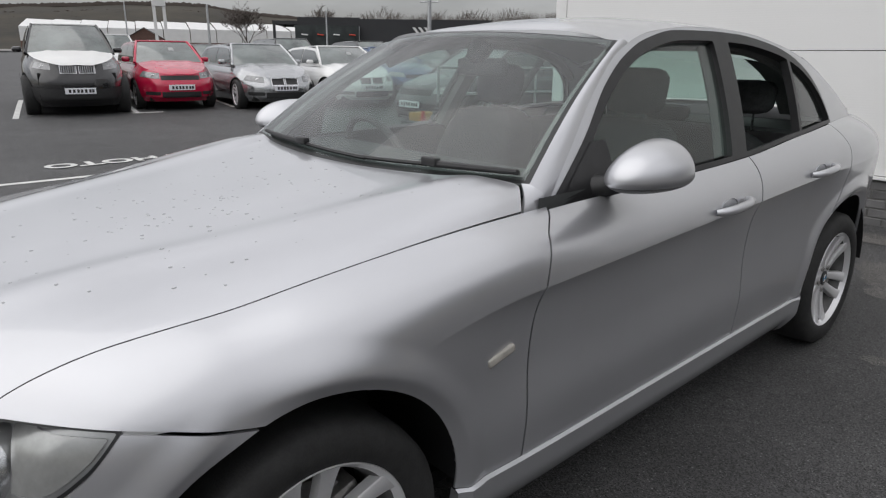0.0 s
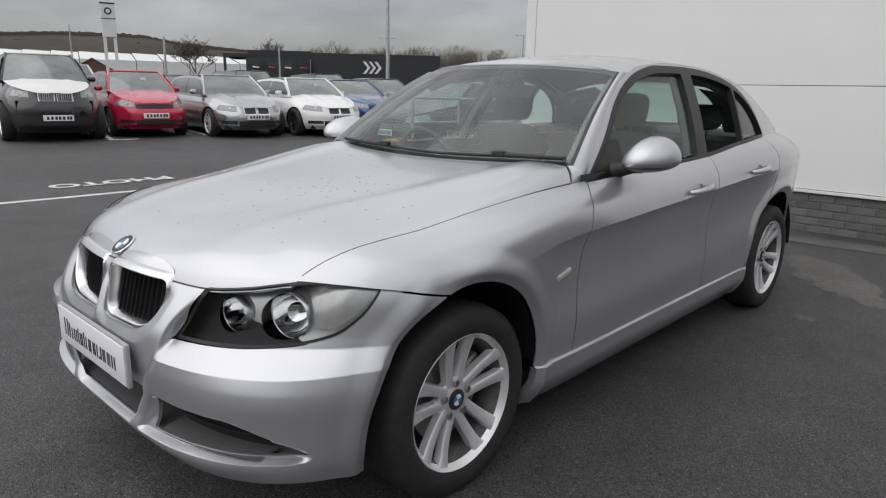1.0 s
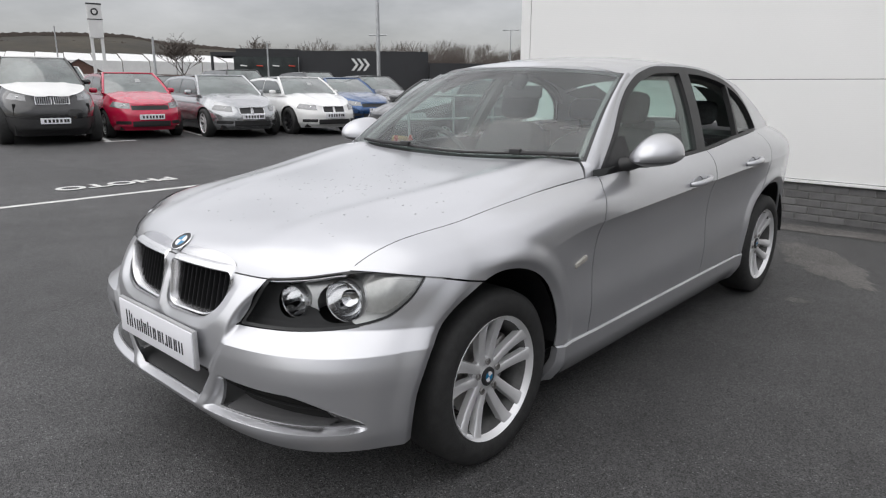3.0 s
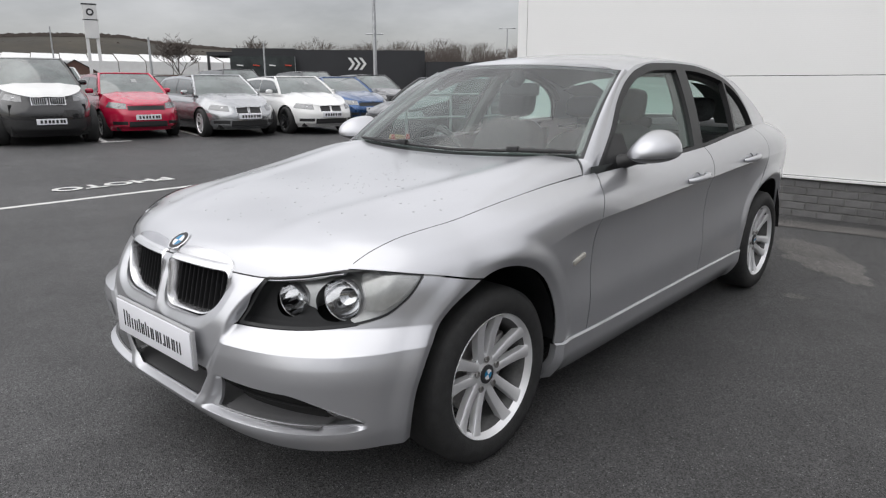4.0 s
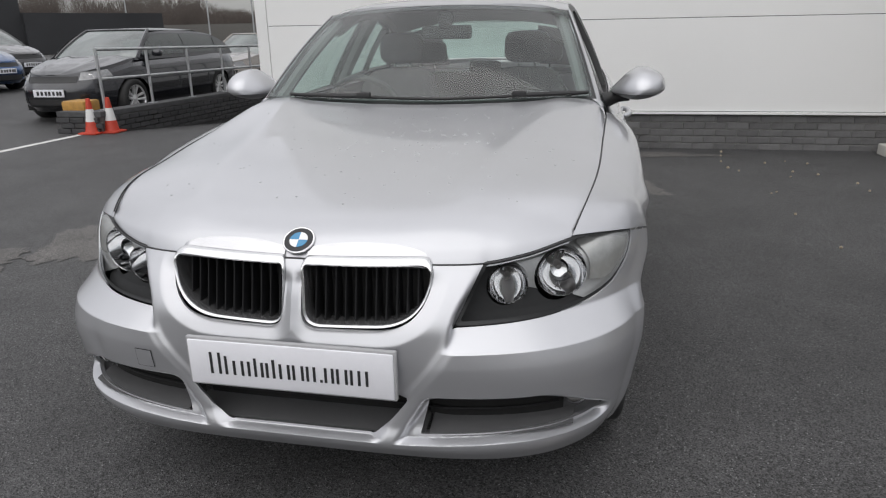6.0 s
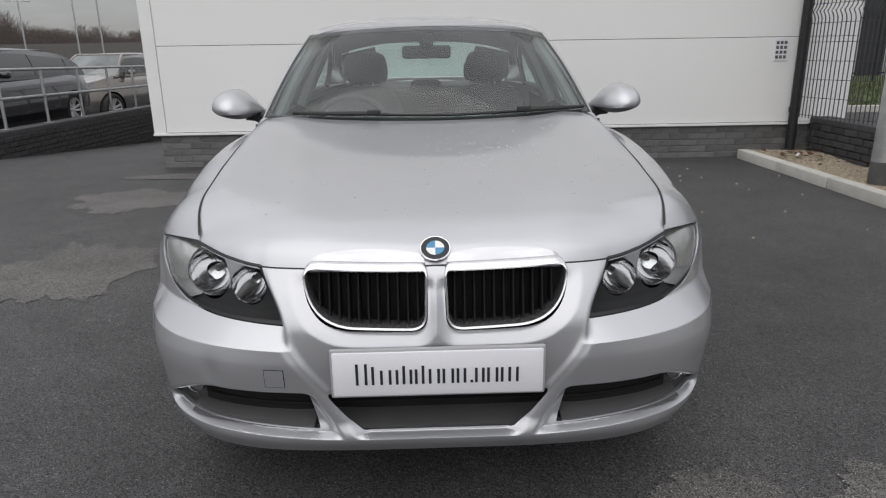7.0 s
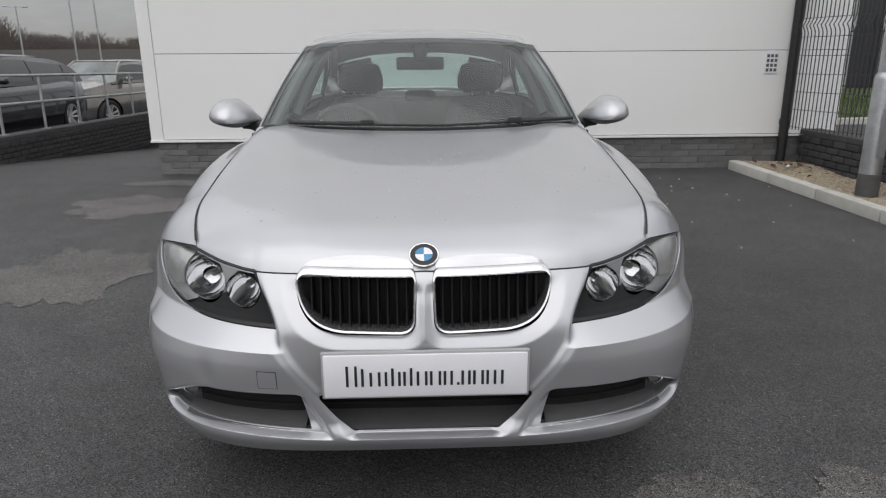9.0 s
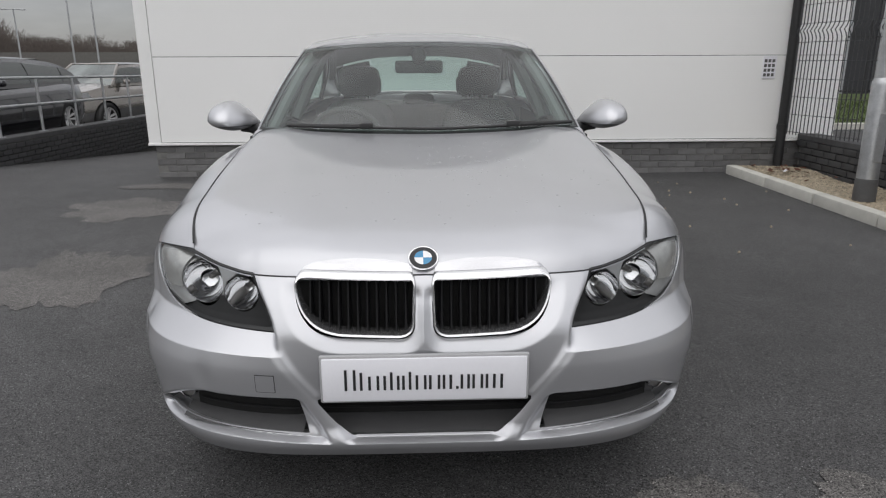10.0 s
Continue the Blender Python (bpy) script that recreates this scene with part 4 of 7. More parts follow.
# black tubes draw the dark gaps between bonnet and fenders
both("bonnet_seal", tube(gap_line, 0.0024, 6), BLACK)
part("bonnet", hood, SILVER, car, "silver bonnet flecked with water drops", 40)

# cowl below the windscreen
part("cowl", sheet([[(u * 0.72, 0.57 + 0.115 * u * u + d, 0.968 + 0.015 * u * u - 0.014 * (1 - d / 0.2)) for u in np.linspace(-1, 1, 24)] for d in (0.0, 0.06, 0.14)]), BLACK, car, "black plastic cowl panel")


# ---- greenhouse ----
def glass_side_x(y, z):
    d = z - top_z(y)
    return top_x(y) - 0.006 - 0.37 * d - 0.32 * d * d


def glass_side(y, z):
    return np.stack([glass_side_x(y, z), y, z], -1)


rail_z = spline((0.72, 0.925), (0.88, 1.07), (1.06, 1.22), (1.25, 1.332), (1.45, 1.390), (1.75, 1.412), (2.05, 1.402), (2.35, 1.358), (2.6, 1.298), (2.8, 1.228), (3.0, 1.142), (3.15, 1.075))
pane_z = spline((0.765, 0.940), (0.95, 1.083), (1.11, 1.217), (1.25, 1.298), (1.40, 1.352), (1.60, 1.384), (1.80, 1.386), (2.0, 1.380), (2.2, 1.357), (2.4, 1.312), (2.55, 1.245), (2.65, 1.155), (2.705, 1.045))
YS, ZS = np.linspace(0.72, 3.2, 260), np.linspace(0.92, 1.41, 90)


def in_dlo(y, z, d=0.0):
    return np.minimum(pane_z(y) + 0.010 - z, z - top_z(y)) - d - np.where(y > 2.705, 1, 0)


frame_side = cut(glass_side, YS, ZS, [
    lambda x, y, z: rail_z(y) - z, lambda x, y, z: z - top_z(y) + 0.004, lambda x, y, z: -in_dlo(y, z, 0.0)], rim=0.02)
both("side_frame", frame_side, SILVER, angle=40)
post_b = lambda z: 1.735 + 0.34 * (z - 1.0)
post_c = lambda z: 2.265 + 0.34 * (z - 1.0)


def in_pane(y, z):
    """Above zero where one sees through the side: between the frames and pillars."""
    f = np.minimum(in_dlo(y, z, 0.011), pane_z(y) - 0.020 - z)
    f = np.minimum(f, np.abs(y - post_b(z)) - 0.051)
    return np.minimum(f, np.abs(y - post_c(z)) - 0.013)


trim = cut(lambda y, z: glass_side(y, z) + np.array([0.002, 0, 0]), YS[YS < 2.75], ZS, [
    lambda x, y, z: in_dlo(y, z, -0.004), lambda x, y, z: -in_pane(y, z)], rim=0.03)
both("window_frame", trim, TRIM, "matt black window frame and pillar cover", angle=40)
for name, lo, hi in (("front_door_glass", lambda z: 0.0 * z, post_b), ("quarter_glass", post_c, lambda z: 9.0 + 0.0 * z), ("rear_door_glass", post_b, post_c)):
    pane = cut(lambda y, z: glass_side(y, z) + np.array([-0.018, 0, 0]), YS[YS < 2.75], ZS, [
        lambda x, y, z: in_dlo(y, z, 0.012), lambda x, y, z: np.minimum(y - lo(z), hi(z) - y)])
    if name == "rear_door_glass":
        part(name, mirrored(pane), PANE, car)          # the left rear window is wound down
        pane.free()
    else:
        both(name, pane, PANE)


# windscreen, roof and rear window
def screen(u, v, drop=0.0):
    b = np.stack([0.728 * u, 0.605 + 0.100 * u**2, 0.982 + 0.020 * u**2], -1)
    t = np.stack([0.586 * u, 1.165 + 0.090 * u**2, 1.393 - 0.033 * u**2], -1)
    p = b + (t - b) * v[..., None]
    bulge = 0.020 * np.sin(np.pi * v) - drop
    return p + np.stack([0 * u, -0.62 * bulge, 0.78 * bulge], -1)


UV = np.linspace(-1, 1, 41)
VV = np.linspace(0, 1, 25)
part("windscreen", cut(screen, UV * 0.985, np.linspace(0.015, 0.985, 25), []), SCREEN, car, "laminated windscreen with a faint green tint")
band = cut(lambda u, v: screen(u, v, 0.003), UV, VV, [lambda x, y, z: np.maximum(np.maximum(np.abs(x) - (0.728 - 0.36 * (z - 1.0)) + 0.013, 0.994 + 0.018 * (x / 0.7) ** 2 - z), z - 1.376 + 0.09 * np.abs(x) ** 2)])
part("windscreen_band", band, TRIM, car, "black printed border of the windscreen")


def pillar(v, w):
    """From the windscreen's side edge (w = 0) to the side frame (w = 1)."""
    e = screen(np.ones_like(v), v)
    y = 0.745 + (1.30 - 0.745) * v
    z = rail_z(y)
    g = np.stack([glass_side_x(y, z), y, z], -1)
    p = e + (g - e) * w[..., None]
    bulge = 0.009 * np.sin(np.pi * w)
    return p + np.stack([0.65 * bulge, -0.25 * bulge, 0.6 * bulge], -1)


def pillar_foot(v, w):
    """The panel between the bonnet's rear corner, the windscreen and the door."""
    a0, a1 = np.array([0.7685, 0.646, 0.934]), np.array([0.712, 0.697, 1.000])
    b0, b1 = pillar(np.array(0.0), np.array(1.0)) + np.array([0.004, 0.002, 0.0]), pillar(np.array(0.0), np.array(0.06))
    w = w[..., None]
    a, b = a0 + (a1 - a0) * w, b0 + (b1 - b0) * w
    bulge = 0.012 * np.sin(np.pi * np.clip(w, 0, 1))
    return a + (b - a) * v[..., None] + bulge * np.array([0.75, -0.2, 0.6])


both("pillar_foot", cut(pillar_foot, np.linspace(0, 1, 14), np.linspace(0, 1, 14), [], rim=0.012), SILVER, angle=60)
both("front_pillar", cut(pillar, np.linspace(0, 1, 40), np.linspace(0.06, 1, 12), [], rim=0.015, flip=True), SILVER, angle=50)
both("pillar_strip", cut(lambda v, w: pillar(v, w * 0.075) - np.array([0, 0, 0.004]), np.linspace(0, 1, 40), np.linspace(0, 1, 3), [], flip=True), TRIM)


ROOF_CROWN = spline((1.1, 0.056), (1.3, 0.050), (1.45, 0.043), (1.6, 0.046), (1.9, 0.047), (2.6, 0.066))


def roof(u, v):
    y = 1.17 + 0.10 * u**2 + v * (2.62 - 1.17 - 0.04 * u**2)
    yr = np.maximum(y, 1.27)
    xr = glass_side_x(yr, rail_z(yr)) + 0.001
    zr = rail_z(yr)
    x = u * xr
    crown = ROOF_CROWN(y)
    return np.stack([x, y, zr + crown * (1 - np.abs(u) ** (2.6 + 4.0 * smooth(1.5, 1.17, y)))], -1)


part("roof", cut(roof, np.linspace(-1, 1, 49), np.linspace(0, 1, 40), [], rim=0.02), SILVER, car, "silver steel roof", 45)


def rear_screen(u, v):
    t = roof(u, np.ones_like(u))
    b = np.stack([0.62 * u, 3.17 - 0.05 * u**2, 1.065 - 0.015 * u**2], -1)
    p = t + (b - t) * v[..., None]
    return p + np.stack([0 * u, 0.03 * np.sin(np.pi * v), 0.03 * np.sin(np.pi * v)], -1)


part("rear_screen", cut(rear_screen, np.linspace(-0.88, 0.88, 31), np.linspace(0.05, 0.97, 15), []), PANE, car, "heated rear window")
both("rear_pillar", cut(lambda v, w: (lambda y: np.stack([glass_side_x(y, rail_z(y)), y, rail_z(y)], -1))(2.58 + 0.58 * v) * (1 - w[..., None]) + rear_screen(np.full_like(v, 0.87), v) * w[..., None]
     + np.stack([0.012 * np.sin(np.pi * w), 0 * w, 0.012 * np.sin(np.pi * w)], -1), np.linspace(0, 1, 18), np.linspace(0, 1, 6), []), SILVER, angle=50)
boot = sheet([[(u * (float(top_x(3.08 + 0.60 * v)) - 0.004), 3.08 + 0.60 * v - 0.05 * u * u, float(top_z(3.08 + 0.60 * v)) + 0.035 * (1 - u * u) * (1 - 0.3 * v)) for u in np.linspace(-1, 1, 21)] for v in np.linspace(0, 1, 12)])
part("boot_lid", boot, SILVER, car)
back = sheet([[(u * (float(side_x(3.70, 0.25 + 0.74 * v)) - 0.002), 3.745 - 0.05 * u**4 - 0.02 * v, 0.25 + 0.77 * v) for u in np.linspace(-1, 1, 13)] for v in np.linspace(0, 1, 9)], flip=True)
part("rear_bumper", back, SILVER, car)
# near-black boxes put the shade below the car and bonnet into colour
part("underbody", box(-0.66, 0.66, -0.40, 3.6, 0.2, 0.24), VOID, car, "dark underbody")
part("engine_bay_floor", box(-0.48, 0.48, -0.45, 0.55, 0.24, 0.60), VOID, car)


# ---- wheels ----
def wheel_meshes():
    tyre_profile = [(-0.095, 0.212), (-0.102, 0.24), (-0.105, 0.268), (-0.098, 0.296), (-0.084, 0.310), (-0.05, 0.3155), (0.05, 0.3155), (0.084, 0.310), (0.098, 0.296), (0.106, 0.268), (0.104, 0.245), (0.097, 0.226), (0.086, 0.218)]
    tyre = spin(tyre_profile, 72)
    rim = spin([(0.076, 0.206), (0.082, 0.211), (0.092, 0.2165), (0.098, 0.2225), (0.092, 0.2255), (0.084, 0.223)], 72)
    return tyre, rim, spin([(-0.09, 0.210), (-0.06, 0.196), (0.02, 0.189), (0.050, 0.194), (0.076, 0.206)], 48)


def spoke_mesh(offset):
    """One spoke of a pair: it runs outwards, a little aside of the wheel's radius, and dips towards the hub."""
    bm = bmesh.new()
    rows = []
    for k in range(9):
        t = k / 8
        r = 0.045 + 0.172 * t
        mid = offset * (0.0195 + 0.029 * t)
        half = 0.0150 + 0.0065 * t**1.4 + 0.008 * t**10
        face = 0.058 + 0.031 * t - 0.007 * math.sin(math.pi * t)
        rows.append([(face - 0.026, r, mid - half - 0.003), (face - 0.003, r, mid - half), (face, r, mid - half + 0.004), (face, r, mid + half - 0.004), (face - 0.003, r, mid + half), (face - 0.026, r, mid + half + 0.003)])
    return sheet(rows, bm, flip=True)


tyre_bm, rim_bm, barrel_bm = wheel_meshes()
# the rim's inside is alloy with its shade put into the colour
BARREL = finish("rim_barrel", barrel_bm, material("brake-dusted alloy", (0.10, 0.10, 0.10), 0.6, 0.3, 0.2, 20), 40)
TYRE, RIM = finish("tyre", tyre_bm, RUBBER, 50), finish("rim", rim_bm, ALLOY, 40)
SPOKES = [finish("spoke", spoke_mesh(s), ALLOY, 40) for s in (-1, 1)]
HUB = finish("hub", spin([(0.030, 0.075), (0.050, 0.073), (0.056, 0.062), (0.058, 0.040), (0.060, 0.036), (0.060, 0.0)], 40), ALLOY, 40)
CAP = finish("hub_cap", spin([(0.058, 0.0345), (0.064, 0.034), (0.066, 0.030), (0.066, 0.0)], 36), INK)
BOLT = finish("wheel_bolt", spin([(0.052, 0.0125), (0.0535, 0.0125), (0.0545, 0.0115), (0.0545, 0.009), (0.046, 0.0085), (0.046, 0.0)], 16), DISC)
BRAKE = finish("brake_disc", spin([(-0.01, 0.06), (-0.01, 0.148), (0.012, 0.148), (0.012, 0.07), (0.03, 0.066), (0.03, 0.0)], 48), DISC)
CALIPER = finish("brake_caliper", box(-0.04, 0.035, 0.085, 0.162, -0.07, 0.07, 0.012, 2), DISC)


def roundel(parent, at, r):
    """A round badge: a dark ring with a bright edge round four quarters of blue and white."""
    base = part("badge", spin([(0.0, r), (0.003, r), (0.0045, r * 0.96), (0.0045, r * 0.90), (0.0040, r * 0.88), (0.0040, 0.0)], 48, axis="z"), CHROME, parent, "round badge in blue, white and black")
    base.matrix_basis = at
    part("badge_ring", spin([(0.0042, r * 0.90), (0.0048, r * 0.89), (0.0048, r * 0.58), (0.0042, r * 0.57)], 48, axis="z"), INK, base)
    for q in range(4):
        bm = bmesh.new()
        c = bm.verts.new((0, 0, 0.0052))
        arc = [bm.verts.new((r * 0.57 * math.cos(a), r * 0.57 * math.sin(a), 0.0052)) for a in (math.pi / 2 * (q + k / 10) for k in range(11))]
        for a, b in zip(arc, arc[1:]):
            bm.faces.new((c, a, b))
        part("badge_quarter", bm, (WHITE, BLUE)[q % 2], base)
    return base


def wheel(x, y, turn):
    hubt = new("wheel")
    hubt.parent = car
    hubt.matrix_basis = pose(x, y, 0.3155, 0, 0, 0 if x > 0 else 180) @ pose(0, 0, 0, turn)
    hubt["label"] = "five-double-spoke alloy wheel with a road tyre"
    part("tyre", TYRE, None, hubt)
    part("rim", RIM, None, hubt)
    part("rim_barrel", BARREL, None, hubt)
    part("hub", HUB, None, hubt)
    cap = part("hub_cap", CAP, None, hubt)
    part("brake_disc", BRAKE, None, hubt)
    part("brake_caliper", CALIPER, None, hubt)
    for k in range(5):
        a = 72 * k
        for me in SPOKES:
            part("spoke", me, None, hubt).matrix_basis = pose(0, 0, 0, a)
        b = part("wheel_bolt", BOLT, None, hubt)
        b.matrix_basis = pose(0.011, 0, 0, a) @ pose(0, 0.056, 0)
    for q in range(4):
        bm = bmesh.new()
        c = bm.verts.new((0.0672, 0, 0))
        arc = [bm.verts.new((0.0672, 0.019 * math.cos(t), 0.019 * math.sin(t))) for t in (math.pi / 2 * (q + k / 8) for k in range(9))]
        for i, j in zip(arc, arc[1:]):
            bm.faces.new((c, i, j))
        part("badge_quarter", bm, (WHITE, BLUE)[q % 2], hubt)
    return hubt


wheel(0.742, 0.0, 20)
wheel(0.745, 2.76, 50)
wheel(-0.742, 0.0, 10)
wheel(-0.745, 2.76, 33)


# ---- the silver saloon: fittings ----
def front_y(x, z):
    """How far forward the nose stands at x and z."""
    s = np.linspace(0, 1.0, 500)
    p = shell(s, np.full(500, float(z)))
    return float(np.interp(abs(x), p[:, 0], p[:, 1]))


SATIN = material("satin chrome", (0.74, 0.74, 0.75), 0.24, 0.95, 0.02, 20)
SLAT = material("matt black grille slat", (0.008, 0.008, 0.009), 0.6, 0, 0.2, 20, spec=0.25)
PLATE_GREY = material("grey plate holder", (0.40, 0.40, 0.41), 0.5, 0, 0.05, 10)


def kidney(sign):
    # the sheet behind the slats is near-black for the depth's shade
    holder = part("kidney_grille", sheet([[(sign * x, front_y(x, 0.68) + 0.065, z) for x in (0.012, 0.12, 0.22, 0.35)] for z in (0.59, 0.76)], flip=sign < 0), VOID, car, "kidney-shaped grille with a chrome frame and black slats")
    line = [Vector((x, z)) for x, z in KIDNEY]
    keep = [line[0]]
    for p in line[1:]:
        if (p - keep[-1]).length > 0.004:
            keep.append(p)
    line = []
    for p, q in zip(keep, keep[1:] + keep[:1]):
        n = max(1, int((q - p).length / 0.01))
        line += [p + (q - p) * k / n for k in range(n)]
    normals = []
    for i, p in enumerate(line):
        d = (line[(i + 2) % len(line)] - line[i - 2]).normalized()
        normals.append(Vector((d.y, -d.x)))
    turn = sum(n.dot(p - Vector((0.18, 0.67))) for n, p in zip(normals, line))
    rings = []
    for off, dy, cap in ((0.004, 0.016, 1.0), (0.0035, -0.003, 1.0), (0.001, -0.007, 0.85), (-0.002, -0.006, 0.15), (-0.0045, -0.001, 0.0), (-0.0055, 0.05, 0.0)):
        ring = []
        for p, n in zip(line, normals):
            q = p + n * off * (1 if turn > 0 else -1)
            up = cap * float(smooth(0.728, 0.743, p.y))
            base = front_y(p.x, 0.70) * 0.5 + front_y(p.x, p.y) * 0.5
            ring.append((q.x * sign, base + dy + 0.014 * up, q.y + 0.011 * up))
        ring.append(ring[0])
        rings.append(ring)
    part("chrome_frame", sheet(rings, flip=(sign > 0)), SATIN, holder, "chrome grille frame", 50)
    for k in range(11):
        x = 0.048 + 0.0255 * k
        zl = 0.60
        while float(kidney_gap(x, zl)) > -0.004:
            zl += 0.003
        bm = bmesh.new()
        rows = []
        for z in (zl, 0.67, 0.748):
            y = front_y(x, 0.68) + 0.030 - 0.25 * (z - 0.68) * -1
            rows.append([(sign * (x - 0.0045), y + 0.04, z), (sign * (x - 0.0035), y + 0.005, z), (sign * (x - 0.0015), y, z), (sign * (x + 0.0015), y, z), (sign * (x + 0.0035), y + 0.005, z), (sign * (x + 0.0045), y + 0.04, z)])
        sheet(rows, bm, flip=sign > 0)
        part("slat", bm, SLAT, holder)


kidney(1)
kidney(-1)


GRILLE_CHROME = material("soft chrome", (0.60, 0.60, 0.615), 0.18, 0.95, 0.02, 20)


def grille_cap(sign):
    """The chrome frame's broad upper edge, which arches onto the bonnet."""
    rows = [[], [], [], []]
    for t in np.linspace(0, 1, 25):
        x = 0.030 + 0.302 * t
        reach = 0.002 + 0.030 * max(0.0, math.sin(math.pi * (0.06 + 0.94 * t))) ** 0.45
        rows[0].append((sign * x, front_y(x, 0.742) - 0.006, 0.741))
        for i, k in enumerate((0.0, 0.5, 1.0)):
            p = hood_place(np.array(x / 0.637), np.array((0.003 + reach * k) / 1.30))
            rows[i + 1].append((sign * float(p[0]), float(p[1]) - 0.002, float(p[2]) + (0.0045, 0.0045, 0.0005)[i]))
    part("grille_cap", sheet(rows, flip=sign > 0), GRILLE_CHROME, car, "broad chrome upper edge of the grille", 50)


grille_cap(1)
grille_cap(-1)

# the small square cover of the towing eye
def towing_cover():
    s, z = np.linspace(0.06, 0.32, 220), np.linspace(0.43, 0.52, 60)
    square = lambda x, z, half: half - np.maximum(np.abs(x - 0.422), np.abs(z - 0.472))
    for name, lift, half, mat in (("cover_gap", 0.0012, 0.0265, TRIM), ("towing_cover", 0.0020, 0.0250, SILVER)):
        bm = cut(lambda a, b: shell(a, b) + np.array([0.0, -lift, 0.0]), s, z, [lambda x, y, z: square(x, z, half)])
        part(name, mirrored(bm), mat, car)


towing_cover()

# dark grey in place of the body's silver where it lies in shade
SILVER_SHADE = material("dark grey plastic", (0.11, 0.11, 0.112), 0.45, 0, 0.04, 20)
# dark backs of the lower openings, each with a floor that runs in from the lip, its silver darkened for shade
for x0, x1, z0, z1, dy in ((-0.31, 0.31, 0.318, 0.44, 0.115), (0.32, 0.66, 0.326, 0.45, 0.10), (-0.66, -0.32, 0.326, 0.45, 0.10)):
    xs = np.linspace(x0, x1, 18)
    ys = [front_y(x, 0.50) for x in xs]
    # near-black sheet, its colour standing for the unlit depth of the opening
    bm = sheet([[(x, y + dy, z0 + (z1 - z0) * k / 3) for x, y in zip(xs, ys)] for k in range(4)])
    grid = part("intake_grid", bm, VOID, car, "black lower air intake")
    for k in range(3):
        part("slat", tube([(x * 0.98, y + dy - 0.012, z0 + 0.030 + 0.026 * k) for x, y in zip(xs, ys)], 0.0035, 6), SLAT, grid)
    xs, ys = 1.04 * xs, [front_y(1.04 * x, 0.50) for x in xs]
    bm = sheet([[(x, y + 0.024 + (dy - 0.022) * t, float(lip_z(abs(x))) + 0.014 + (z0 + 0.004 - float(lip_z(abs(x))) - 0.014) * t) for x, y in zip(xs, ys)] for t in np.linspace(0, 1, 5)])
    part("intake_floor", bm, SILVER_SHADE, car, "intake floor in silver darkened for shade")


def inset(d, shallow=0.0):
    """The body's surface d metres further in, less by shallow towards its outer side."""
    def place(s, z):
        p = shell(s, z)
        e = 1e-3
        n = np.cross(shell(s + e, z) - shell(s - e, z), shell(s, z + e) - shell(s, z - e))
        n = n / np.maximum(np.linalg.norm(n, axis=-1, keepdims=True), 1e-9)
        return p - n * (d - shallow * smooth(0.67, 0.78, p[..., :1]))
    return place


LAMP_S, LAMP_Z = np.linspace(0.12, 1.0, 130), np.linspace(0.58, 0.80, 60)
REFLECTOR = material("bright reflector", (0.66, 0.66, 0.67), 0.05, 1.0, 0.02, 60)
BEZEL = material("satin silver lamp bezel", (0.44, 0.44, 0.44), 0.3, 0.6, 0.06, 20)
BEZEL_PALE = material("pale indicator lens", (0.44, 0.44, 0.43), 0.22, 0.5, 0.08, 40)
LAMP_BLACK = material("black lamp housing", (0.036, 0.036, 0.037), 0.6, 0, 0.05, 20, spec=0.1)
BOWLS = ((0.508, 0.666, 0.050), (0.637, 0.674, 0.064))


def lamp_holes(x, z, grow=0.0):
    return np.minimum.reduce([np.hypot(x - cx, z - cz) - r - grow for cx, cz, r in BOWLS])


